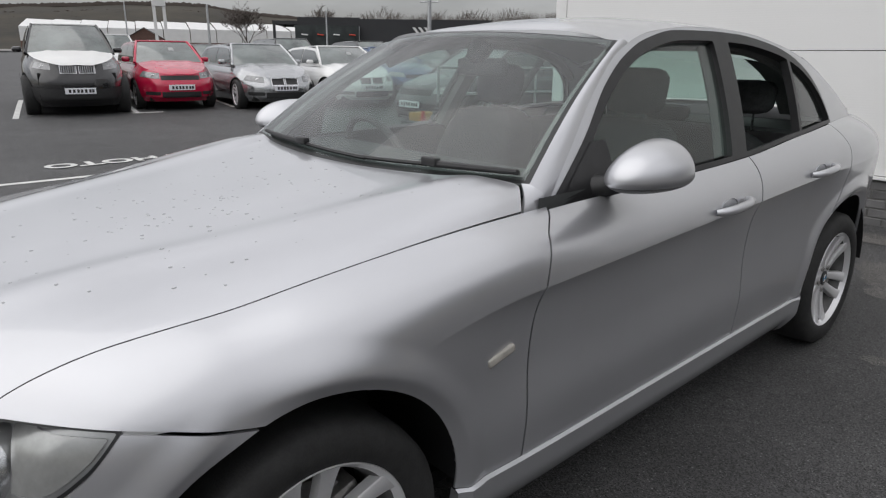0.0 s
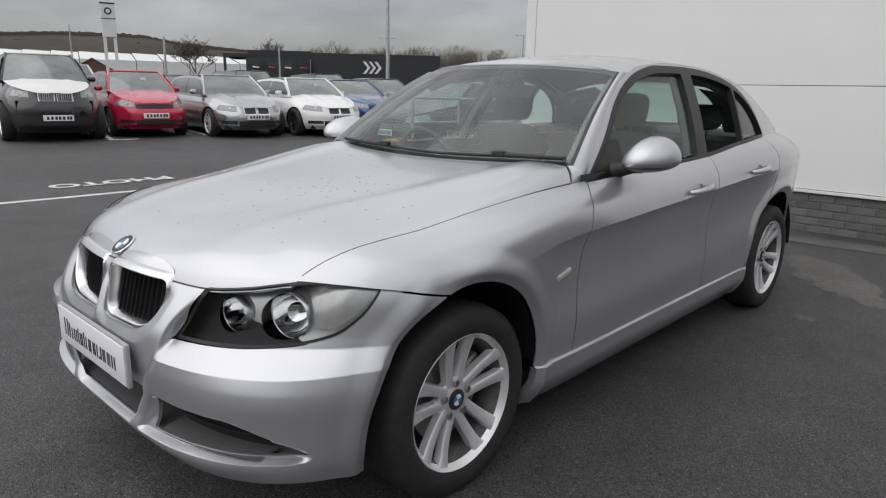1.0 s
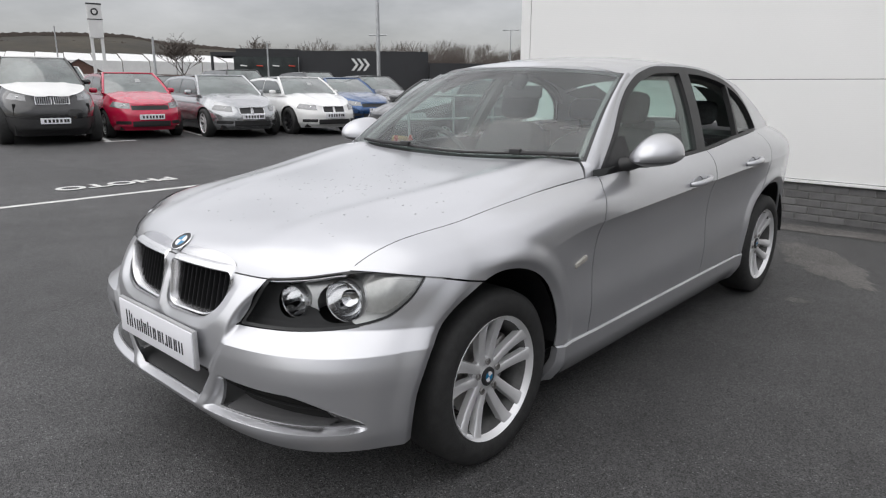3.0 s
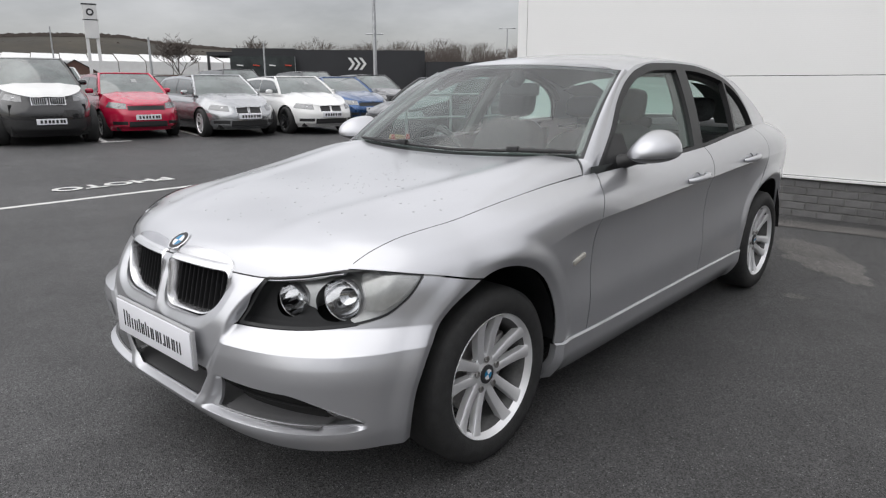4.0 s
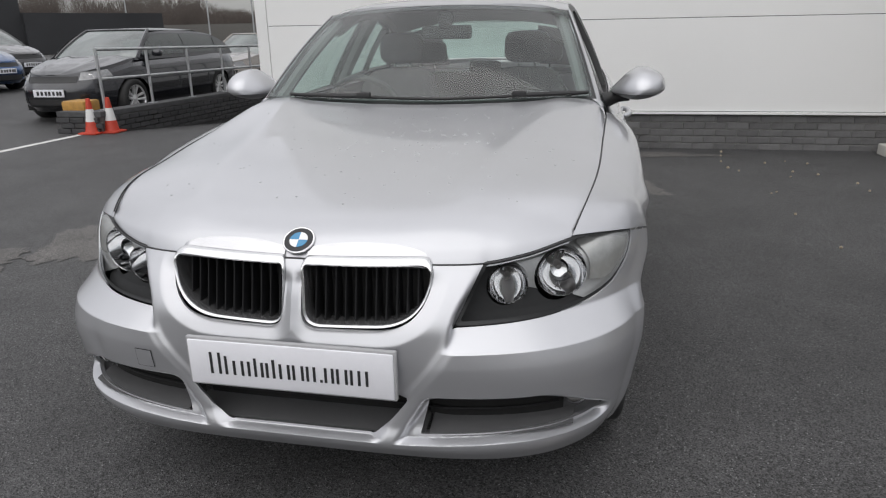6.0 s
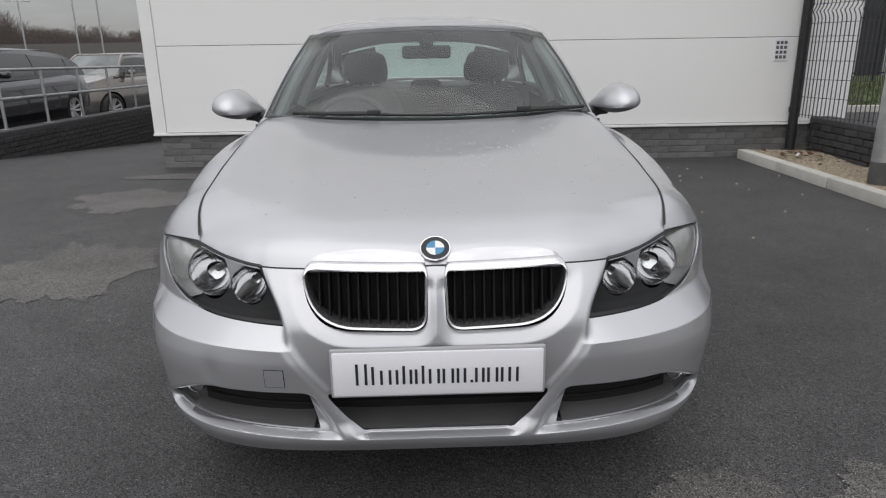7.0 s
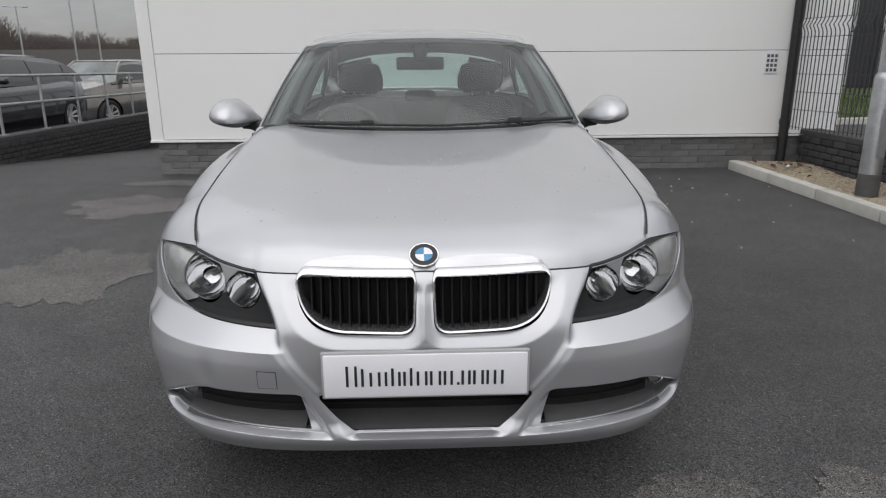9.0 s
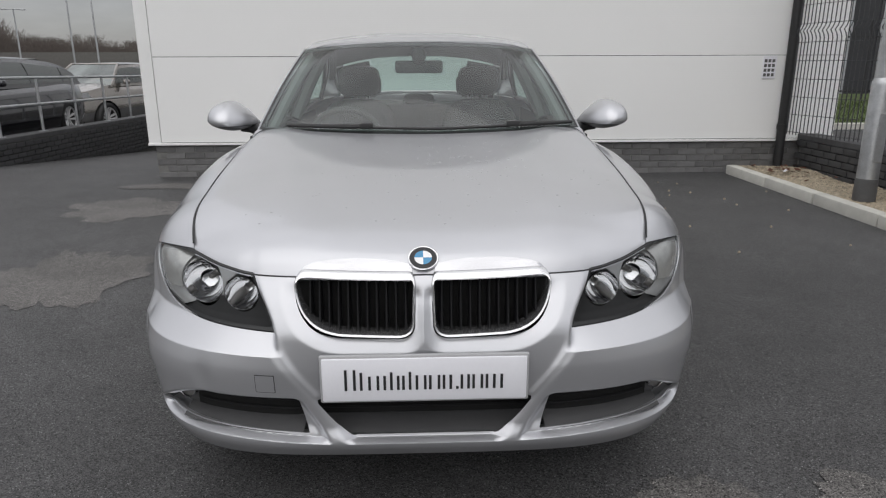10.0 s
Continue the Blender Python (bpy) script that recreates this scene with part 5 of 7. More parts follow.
def headlight(sign):
    flip = (lambda bm: bm) if sign > 0 else mirrored
    root = part("headlight", flip(cut(shell, LAMP_S[::2], LAMP_Z[::2], [lambda x, y, z: in_lamp(x, y, z, 0.0005)])), CLEAR, car, "twin-bowl headlight behind a clear cover")
    root.visible_shadow = False
    dark = lambda x, z: np.maximum(0.492 - x - 0.1 * (z - 0.66), 0.640 - 0.32 * (x - 0.60) - z)
    black = cut(lambda s, z: shell(s, z) + np.array([-0.012, 0.055, 0.0]), LAMP_S, LAMP_Z, [lambda x, y, z: in_lamp(x, y, z, -0.03), lambda x, y, z: lamp_holes(x, z), lambda x, y, z: dark(x, z)])
    part("lamp_housing", flip(black), LAMP_BLACK, root)
    grey = cut(inset(0.054, 0.044), LAMP_S, LAMP_Z, [lambda x, y, z: in_lamp(x, y, z, -0.03), lambda x, y, z: lamp_holes(x, z), lambda x, y, z: -dark(x, z) + 0.004])
    part("indicator_bezel", flip(grey), BEZEL, root, "satin grey turn signal section")
    rim = cut(inset(0.004), LAMP_S, LAMP_Z, [lambda x, y, z: in_lamp(x, y, z, -0.002), lambda x, y, z: 0.006 - in_lamp(x, y, z, 0.0)])
    part("lamp_seal", flip(rim), TRIM, root)
    for cx, cz, r in BOWLS:
        y0 = front_y(cx, cz) + (0.072 if r < 0.055 else 0.082)
        tilt = pose(sign * cx, y0, cz, 90 + 3, 0, sign * (8 if r < 0.055 else 14))
        bowl = part("reflector_bowl", spin([(0.016, r * 0.97), (0.0, r * 0.95), (-0.018, r * 0.86), (-0.036, r * 0.68), (-0.050, r * 0.42), (-0.056, r * 0.18), (-0.056, 0.0)], 40, axis="z"), REFLECTOR, root, "chromed reflector bowl", 60)
        bowl.matrix_basis = tilt
        ring = part("bowl_rim", spin([(-0.004, r * 1.03), (0.016, r * 1.03), (0.0185, r * 1.012), (0.016, r * 0.99), (0.004, r * 0.965)], 40, axis="z"), SATIN, root, "thin bright ring")
        ring.matrix_basis = tilt
        sleeve = part("bowl_sleeve", spin([(0.014, r * 1.025), (-0.085, r * 1.025)], 40, axis="z"), BEZEL, root)
        sleeve.matrix_basis = tilt
        cap = part("bulb_shield", spin([(-0.056, r * 0.15), (-0.030, r * 0.15), (-0.024, r * 0.10), (-0.023, 0.0)], 20, axis="z"), DISC, root)
        cap.matrix_basis = tilt
        for k in range(-3, 4):                        # upright flutes in the bowl's upper half
            fx = k * r * 0.2
            line = [(fx, r * 0.30 + 0.12 * r * j, -0.050 + 0.012 * (0.4 + 0.5 * j)) for j in range(5) if math.hypot(fx, r * 0.30 + 0.12 * r * j) < r * 0.88]
            if len(line) > 2:
                part("flute", tube(line, 0.0022, 5), REFLECTOR, root).matrix_basis = tilt
    lens = cut(inset(0.046, 0.040), LAMP_S, LAMP_Z, [lambda x, y, z: in_lamp(x, y, z, 0.016), lambda x, y, z: lamp_holes(x, z, 0.012), lambda x, y, z: x - 0.672, lambda x, y, z: z - 0.650])
    part("indicator_lens", flip(lens), BEZEL_PALE, root, "pale clear indicator lens")
    back = cut(inset(0.15), LAMP_S[::4], LAMP_Z[::4], [lambda x, y, z: in_lamp(x, y, z, -0.05)])
    part("lamp_back", flip(back), VOID, root)


headlight(1)
headlight(-1)

# fog lamps, each in a pocket at the slot's outer end, its body colour darkened for shade
for sign in (1, -1):
    rows = []
    for z in np.linspace(0.305, 0.425, 14):
        rows.append([(sign * (0.630 + 0.142 * t), front_y(0.630 + 0.142 * t, z) + 0.010 + 0.080 * (1 - t**2.6), z) for t in np.linspace(0, 1, 14)])
    part("fog_pocket", sheet(rows, flip=sign < 0), SILVER_SHADE, car, "fog lamp pocket in silver darkened for shade", 60)
    fog = part("fog_lamp", spin([(-0.03, 0.030), (0.004, 0.031), (0.007, 0.029), (0.004, 0.026)], 32, axis="z"), SATIN, car, "round fog lamp in the bumper slot")
    fog.matrix_basis = pose(sign * 0.690, front_y(0.690, 0.375) + 0.038, 0.378, 90, 0, sign * 24)
    part("fog_lens", spin([(0.001, 0.027), (0.003, 0.018), (0.004, 0.0)], 32, axis="z"), DISC, fog)

# badge on the bonnet
w_b = (-0.668 - hood_front[HOOD_N // 2]) / (hood_back[HOOD_N // 2] - hood_front[HOOD_N // 2])
at_b, up_b = (Vector(hood_place(np.array(0.0), np.array(w_b + e))) for e in (0.0, 0.01))
n_badge = Vector((1, 0, 0)).cross(up_b - at_b).normalized()
roundel(car, Matrix.Translation(at_b + n_badge * 0.001) @ n_badge.to_track_quat("Z", "Y").to_matrix().to_4x4(), 0.041)

# dealer's card in place of a number plate
card = part("plate_holder", box(-0.272, 0.272, -0.792, -0.778, 0.430, 0.562, 0.004, 2), PLATE_GREY, car, "show plate with dark print in place of a number plate")
part("show_plate", box(-0.266, 0.266, -0.797, -0.790, 0.436, 0.556, 0.004, 2), PLATE_WHITE, card, "plain white show plate")
x = -0.208
for w, h, stems in ((0.030, 0.058, 2), (0.016, 0.050, 1), (0.020, 0.039, 1), (0.025, 0.040, 2), (0.016, 0.050, 1), (0.021, 0.040, 2), (0.016, 0.050, 1), (0.029, 0.040, 2), (0.030, 0.040, 2), (0.025, 0.040, 2), (0.010, 0.007, 1), (0.025, 0.040, 2), (0.029, 0.040, 2), (0.046, 0.040, 3)):
    for j in range(stems):                            # upright bars in the print's rhythm
        left = x + (0.0 if stems == 1 else (w - 0.0075) * j / (stems - 1)) + (0.004 if stems == 1 else 0.0)
        part("print_bar", box(left, left + 0.0068, -0.7985, -0.7965, 0.468, 0.468 + h), INK, card)
    x += w + 0.0057

# ---- door mirrors ----
def mirror(sign):
    bm = bmesh.new()
    bmesh.ops.create_uvsphere(bm, u_segments=36, v_segments=22, radius=1.0)
    for v in bm.verts:
        x, y, z = v.co
        flat = 0.30 if y > 0 else 1.0
        if y > 0:
            r = max(math.hypot(x, z), 1e-6)
            x, z = x * r**0.35 / r, z * r**0.35 / r
        taper = 1.0 - 0.72 * max(0.0, -x) ** 1.5
        v.co = (0.906 + 0.117 * x, 0.990 + 0.192 * y * flat * (1 - 0.25 * max(0.0, -x)) - 0.02 * x, 1.016 + (0.096 if z > 0 else 0.044) * z * taper + 0.012 * x)
    low = bm.copy()
    bmesh.ops.bisect_plane(bm, geom=bm.verts[:] + bm.edges[:] + bm.faces[:], plane_co=(0.9, 0, 1.004), plane_no=(0, 0, -1), clear_outer=True)
    bmesh.ops.bisect_plane(low, geom=low.verts[:] + low.edges[:] + low.faces[:], plane_co=(0.9, 0, 1.003), plane_no=(0, 0, 1), clear_outer=True)
    flip = (lambda b: b) if sign > 0 else mirrored
    root = part("door_mirror", flip(bm), SILVER, car, "rounded silver door mirror on a black foot", 60)
    part("mirror_underside", flip(low), MIRROR_LOW, root, "", 60)
    foot = tube([(0.745, 0.95, 0.962), (0.78, 0.96, 0.972), (0.83, 0.975, 0.986), (0.87, 0.98, 0.994)], [0.042, 0.032, 0.026, 0.030], 14)
    part("mirror_foot", flip(foot), BLACK, root, "black plastic foot", 60)
    sail = sheet([[(float(glass_side_x(y, z)) + 0.005, y, z) for y, z in row] for row in (((0.80, 0.952), (0.87, 0.957), (1.03, 0.964)), ((0.85, 0.997), (0.93, 1.002), (1.03, 1.007)), ((0.965, 1.085), (0.99, 1.086), (1.03, 1.087)))])
    part("mirror_triangle", flip(sail), TRIM, root)
    face = spin([(0.0, 0.0), (0.0, 0.9), (-0.05, 1.0)], 28)
    for v in face.verts:
        v.co = (0.910 + 0.080 * v.co.y, 1.041 + 0.004 * v.co.x, 1.036 + 0.052 * v.co.z)
    part("mirror_glass", flip(face), CHROME, root)


MIRROR_LOW = material("dark grey mirror base", (0.16, 0.16, 0.165), 0.35, 0.5, 0.05, 20)
mirror(1)
mirror(-1)


# ---- door handles and side lamps ----
def handle(door, sign, y, z):
    x = float(side_x(y, z))
    cup = spin([(0.004, 0.036), (-0.002, 0.034), (-0.016, 0.022), (-0.02, 0.0)], 24)
    for v in cup.verts:
        v.co = (sign * (x + v.co.x - 0.002), y - 0.01 + 1.5 * v.co.y, z - 0.002 + 0.75 * v.co.z)
    part("handle_cup", cup, SILVER, door)
    pts = [(-0.105, -0.008, 0.004), (-0.09, -0.006, 0.020), (-0.05, -0.002, 0.034), (0.0, 0.002, 0.038), (0.05, 0.005, 0.036), (0.085, 0.008, 0.026), (0.10, 0.010, 0.006)]
    bm = tube([(sign * (x + o), y + dy, z + dz) for dy, dz, o in pts], [0.010, 0.013, 0.015, 0.015, 0.015, 0.014, 0.010], 12)
    part("door_handle", bm, SILVER, door, "silver pull handle", 60)


for (left, right), y, z in ((front_doors, 1.53, 0.852), (rear_doors, 2.30, 0.885)):
    handle(left, 1, y, z)
    handle(right, -1, y, z)
for sign in (1, -1):
    lens = box(-0.008, 0.008, -0.044, 0.044, -0.011, 0.011, 0.005, 3)
    ob = part("side_indicator", lens, AMBER, car, "clear side indicator lens")
    ob.matrix_basis = pose(sign * float(side_x(0.475, 0.648)), 0.475, 0.648, 14, 0, 0)

# wipers
for u0, u1, uk in ((-0.82, 0.20, -0.33), (0.12, 0.96, 0.58)):
    arm = new("wiper")
    arm.parent = car
    us = np.linspace(u0, u1, 14)
    line = [screen(np.array(u), np.array(0.020 + 0.022 * (1 - abs(u - uk))), -0.012) for u in us]
    part("wiper_blade", tube(line, 0.0065, 6), BLACK, arm)
    line2 = [screen(np.array(u), np.array(0.012 + 0.026 * (1 - abs(u - uk))), -0.020) for u in np.linspace(uk, u1 if u1 > 0.5 else u0, 8)]
    part("wiper_arm", tube(line2, [0.011, 0.010, 0.010, 0.009, 0.009, 0.008, 0.007, 0.006], 8), BLACK, arm)
    p = screen(np.array(uk), np.array(0.044), -0.022)
    part("wiper_joint", box(p[0] - 0.03, p[0] + 0.03, p[1] - 0.014, p[1] + 0.012, p[2] - 0.012, p[2] + 0.012, 0.006, 2), BLACK, arm)

# ---- cabin ----
HEADLINER = material("grey headliner cloth", (0.15, 0.152, 0.15), 0.9, 0, 0.08, 60)
LINING = material("pale lining", (0.17, 0.178, 0.175), 0.8, 0, 0.05, 30)
dash = sheet([[(u * 0.68, 0.66 + 0.09 * u * u + 0.42 * v, 0.955 - 0.01 * u * u + 0.025 * math.sin(math.pi * v) - 0.25 * max(0, v - 0.85) / 0.15) for u in np.linspace(-1, 1, 25)] for v in np.linspace(0, 1, 12)])
part("dashboard", dash, INSIDE, car, "dark grey dashboard")
part("cabin_floor", box(-0.70, 0.70, 0.6, 3.1, 0.28, 0.32), INSIDE, car)
for sign in (1, -1):
    part("door_lining", sheet([[(sign * (float(side_x(y, 0.6)) - 0.09), y, z) for y in np.linspace(0.7, 2.7, 10)] for z in (0.3, 0.97)]), INSIDE, car)
    part("pillar_lining", tube([tuple(screen(np.array(0.95 * sign), np.array(v), 0.050)) for v in np.linspace(0.02, 0.98, 10)], 0.026, 8), LINING, car)
    bm = tube([(sign * (float(glass_side_x(1.735 + 0.34 * (z - 1), z)) - 0.05), 1.735 + 0.34 * (z - 1), z) for z in np.linspace(0.97, 1.36, 8)], 0.040, 8)
    part("pillar_lining", bm, LINING, car)
    bm = tube([(sign * (float(glass_side_x(y, float(pane_z(y)))) - 0.06), y, float(pane_z(y)) - 0.022) for y in np.linspace(1.25, 2.6, 12)], 0.024, 8)
    part("roof_edge_lining", bm, HEADLINER, car)
head = sheet([[tuple(np.array(roof(np.array(u), np.array(v))) - np.array([0, 0, 0.030])) for u in np.linspace(-0.95, 0.95, 15)] for v in np.linspace(0.01, 0.98, 12)], flip=True)
part("headliner", head, HEADLINER, car)


def seat_back(name, x, y, w, z0, z1, lean, thick=0.11):
    bm = bmesh.new()
    bmesh.ops.create_cube(bm, size=2.0)
    bmesh.ops.subdivide_edges(bm, edges=bm.edges[:], cuts=7, use_grid_fill=True)
    for v in bm.verts:
        a, b, c = v.co
        r = (abs(a) ** 5 + abs(b) ** 5 + abs(c) ** 5) ** 0.2
        a, b, c = a / r, b / r, c / r
        h = (c + 1) / 2
        v.co = (x + a * w * (1 - 0.22 * h**3), y + lean * h + b * thick * (0.75 + 0.25 * (1 - h)) - 0.03 * (abs(a) > 0.7) * (b < 0), z0 + (z1 - z0) * h)
    return part(name, bm, CLOTH, car, "", 60)


def head_rest(x, y, z, w=0.125, h=0.085):
    bm = bmesh.new()
    bmesh.ops.create_uvsphere(bm, u_segments=20, v_segments=12, radius=1.0)
    for v in bm.verts:
        a, b, c = v.co
        r = (abs(a) ** 4 + abs(b) ** 3 + abs(c) ** 4) ** (1 / 3.7)
        v.co = (x + a / r * w, y + b / r * 0.05 + 0.02 * c, z + c / r * h)
    ob = part("headrest", bm, CLOTH, car, "", 60)
    for dx in (-0.045, 0.045):
        part("headrest_post", rod((x + dx, y, z - h - 0.08), (x + dx, y, z - h + 0.02), 0.006, n=8), CHROME, ob)


for sx in (0.36, -0.36):
    seat_back("front_seat", sx, 1.50, 0.25, 0.45, 1.08, 0.22)
    head_rest(sx, 1.74, 1.185)
    part("seat_cushion", box(sx - 0.25, sx + 0.25, 1.0, 1.55, 0.34, 0.55, 0.06, 3), CLOTH, car)
seat_back("rear_seat", 0.0, 2.36, 0.66, 0.45, 1.0, 0.2, 0.10)
for sx in (0.40, -0.40):
    head_rest(sx, 2.60, 1.135, 0.13, 0.075)
head_rest(0.0, 2.62, 1.035, 0.11, 0.04)
for sign in (1, -1):
    bm = sheet([[tuple(rear_screen(np.array(sign * u), np.array(v)) + np.array([0, -0.02, -0.035])) for u in (0.56, 0.66, 0.76, 0.86, 0.96)] for v in np.linspace(0.0, 1.0, 9)])
    part("rear_pillar_lining", bm, HEADLINER, car)
part("parcel_shelf", box(-0.62, 0.62, 2.62, 3.12, 0.98, 1.0), INSIDE, car)
wheel_rim = tube([(-0.37 + 0.185 * math.cos(a), 1.05 - 0.07 * math.sin(a), 0.90 + 0.17 * math.sin(a)) for a in (2 * math.pi * k / 28 for k in range(28))], 0.015, 8, closed=True)
steer = part("steering_wheel", wheel_rim, INSIDE, car, "black steering wheel")
for a in (0.1, 3.04, 4.71):
    part("spoke", rod((-0.37, 1.05, 0.90), (-0.37 + 0.18 * math.cos(a), 1.05 - 0.07 * math.sin(a), 0.90 + 0.165 * math.sin(a)), 0.022, 0.014, 8), INSIDE, steer)
part("airbag_cover", rod((-0.37, 1.03, 0.885), (-0.37, 1.07, 0.905), 0.07, n=20), INSIDE, steer)
rear_view = part("rear_view_mirror", box(-0.125, 0.125, 1.245, 1.275, 1.235, 1.30, 0.014, 3), INSIDE, car)
bm = spin([(0.0, 0.0), (0.0, 0.030), (0.05, 0.042), (0.075, 0.03), (0.08, 0.0)], 20, axis="z")
part("sensor_cover", bm, INSIDE, rear_view).matrix_basis = pose(0, 1.215, 1.295, -38, 0, 0)

# water drops on the bonnet
rng = random.Random(17)
drops = bmesh.new()
for k in range(230):
    u, w = rng.uniform(-0.9, 0.9), rng.uniform(0.12, 0.97)
    if rng.random() < 0.5:
        u, w = rng.gauss(0.25, 0.25), rng.gauss(0.62, 0.2)
    if abs(u) > 0.95 or not 0.05 < w < 0.98:
        continue
    p = hood_place(np.array(u), np.array(w))
    r = rng.uniform(0.0015, 0.0042)
    bmesh.ops.create_icosphere(drops, subdivisions=1, radius=r, matrix=Matrix.Translation(p) @ Matrix.Diagonal((rng.uniform(0.8, 1.4), rng.uniform(0.8, 1.5), 0.5, 1)))
WATER = material("water drop", (0.45, 0.46, 0.47), 0.02, 0, 0.1, 50, spec=1.0, coat=1.0)
part("water_drops", drops, WATER, car, "scattered water drops", 180)["kind"] = "stuff"

for ob in car.children:
    if ob.name.split(".")[0] in ("windscreen", "rear_screen", "front_door_glass", "rear_door_glass", "quarter_glass"):
        ob.visible_shadow = False


# ---- parked row ----
TURN = 80.0                                        # they point across the yard, a little aside


def parked(x, y, turn=TURN):
    return pose(x, y, ground_z(x, y), 0, 0, turn)


# white on bonnet and roof stands in for sky reflected in black paint
vehicle("parked_suv", "black sport utility vehicle with pale bonnet and chrome grilles", body_paint("black car paint", (0.012, 0.012, 0.013), 0.2), parked(-12.3, 2.93), 4.88, 1.84, 1.76, 1.06, 1.16, 0.96, 1.20, 2.0, 4.1, 4.72, 1.18, 0.38, lower=BLACK, kidneys=True, bars=7, base=2.93, top_mat=WHITE_PAINT)
vehicle("parked_hatchback", "red small hatchback parked in a marked bay", body_paint("red car paint", (0.50, 0.008, 0.05), 0.1), parked(-12.55, 4.94), 3.97, 1.68, 1.46, 0.87, 0.97, 0.76, 0.98, 1.75, 3.35, 3.85, 1.02, 0.31, base=2.47, card=True)
vehicle("parked_estate", "silver grey estate car parked in a marked bay", body_paint("silver grey car paint", (0.40, 0.41, 0.42), 0.8), parked(-11.5, 6.80), 4.62, 1.81, 1.44, 0.83, 0.94, 0.70, 1.22, 2.0, 3.95, 4.5, 1.0, 0.325, kidneys=True, base=2.81)
vehicle("parked_white_hatchback", "white hatchback with black wheels in a marked bay", body_paint("white car paint", (0.78, 0.78, 0.77), 0.0), parked(-10.95, 8.72), 4.32, 1.77, 1.42, 0.84, 0.95, 0.71, 1.15, 1.92, 3.5, 4.1, 1.0, 0.33, kidneys=True, base=2.69, card=True, rim_mat=INK)
vehicle("parked_blue_saloon", "blue saloon parked beside a white hatchback", body_paint("blue car paint", (0.022, 0.075, 0.20), 0.6), parked(-12.3, 11.3), 4.6, 1.80, 1.40, 0.82, 0.93, 0.70, 1.22, 2.0, 3.1, 3.9, 1.02, 0.325, base=2.8)
vehicle("parked_dark_saloon", "dark grey saloon parked in the row", body_paint("dark grey car paint", (0.035, 0.035, 0.038), 0.5), parked(-14.0, 14.0), 4.7, 1.84, 1.46, 0.86, 0.96, 0.77, 1.05, 1.80, 3.2, 4.0, 1.04, 0.33, base=2.85)
vehicle("parked_dark_estate", "black estate car with silver roof rails in the second row", body_paint("second black car paint", (0.015, 0.015, 0.016), 0.2), parked(-20.5, 16.5), 4.8, 1.85, 1.66, 0.95, 1.08, 0.85, 1.05, 1.80, 4.0, 4.6, 1.1, 0.34, base=2.85)
vehicle("parked_white_car", "white car parked in the second row", body_paint("second white paint", (0.72, 0.72, 0.72), 0.0), parked(-22.0, 6.6), 4.5, 1.8, 1.72, 0.92, 1.05, 0.82, 1.0, 1.7, 3.6, 4.3, 1.1, 0.33, base=2.7)
vehicle("parked_black_van", "black people carrier in the second row", body_paint("third black paint", (0.014, 0.014, 0.015), 0.1), parked(-20.0, 12.4), 4.7, 1.85, 1.68, 1.0, 1.1, 0.9, 0.95, 1.6, 4.1, 4.6, 1.15, 0.34, base=2.8)
vehicle("parked_grey_car", "grey saloon parked in the second row", body_paint("mid grey paint", (0.18, 0.17, 0.17), 0.5), parked(-20.0, 9.2), 4.5, 1.8, 1.42, 0.84, 0.95, 0.75, 1.0, 1.7, 3.1, 3.9, 1.02, 0.33, base=2.7)
vehicle("parked_dark_hatchback", "near-black family hatchback behind the ramp railing", body_paint("blue-black car paint", (0.018, 0.019, 0.024), 0.3), pose(-7.25, 6.8, 0.0, 0, 0, 1), 4.73, 1.81, 1.43, 0.86, 0.95, 0.76, 1.05, 1.82, 3.35, 4.35, 1.05, 0.32, base=2.75)
vehicle("parked_off_roader", "silver bronze off-road vehicle behind the ramp railing", body_paint("bronze silver car paint", (0.30, 0.28, 0.26), 0.7), pose(-8.15, 12.85, -0.28, 0, 0, -10), 4.6, 1.86, 1.62, 1.0, 1.1, 0.92, 1.15, 1.85, 3.9, 4.45, 1.12, 0.36, lower=material("grey cladding plastic", (0.12, 0.12, 0.12), 0.6), base=2.65)

def bay_mark(x, y, length, turn, width=0.10):
    """A straight painted line from (x, y), turned from the way to -x."""
    d = Vector((-math.cos(radians(turn)), math.sin(radians(turn))))
    n = Vector((-d.y, d.x)) * width / 2
    rows = []
    for k in range(9):
        q = Vector((x, y)) + d * length * k / 8
        rows.append([(p.x, p.y, ground_z(p.x, p.y) + 0.004) for p in (q + n, q - n)])
    ob = part("parking_line", sheet(rows, flip=True), LINE)
    return tagged(ob, "white parking bay line beside a parked car", "road marking", "painted lines")


for k in range(-1, 5):
    bay_mark(-12.62 - 0.10 * k, 4.00 + 2.16 * k, 4.6, 11.7)
bay_mark(-12.55, 3.88, 0.62, 95.0, 0.14)

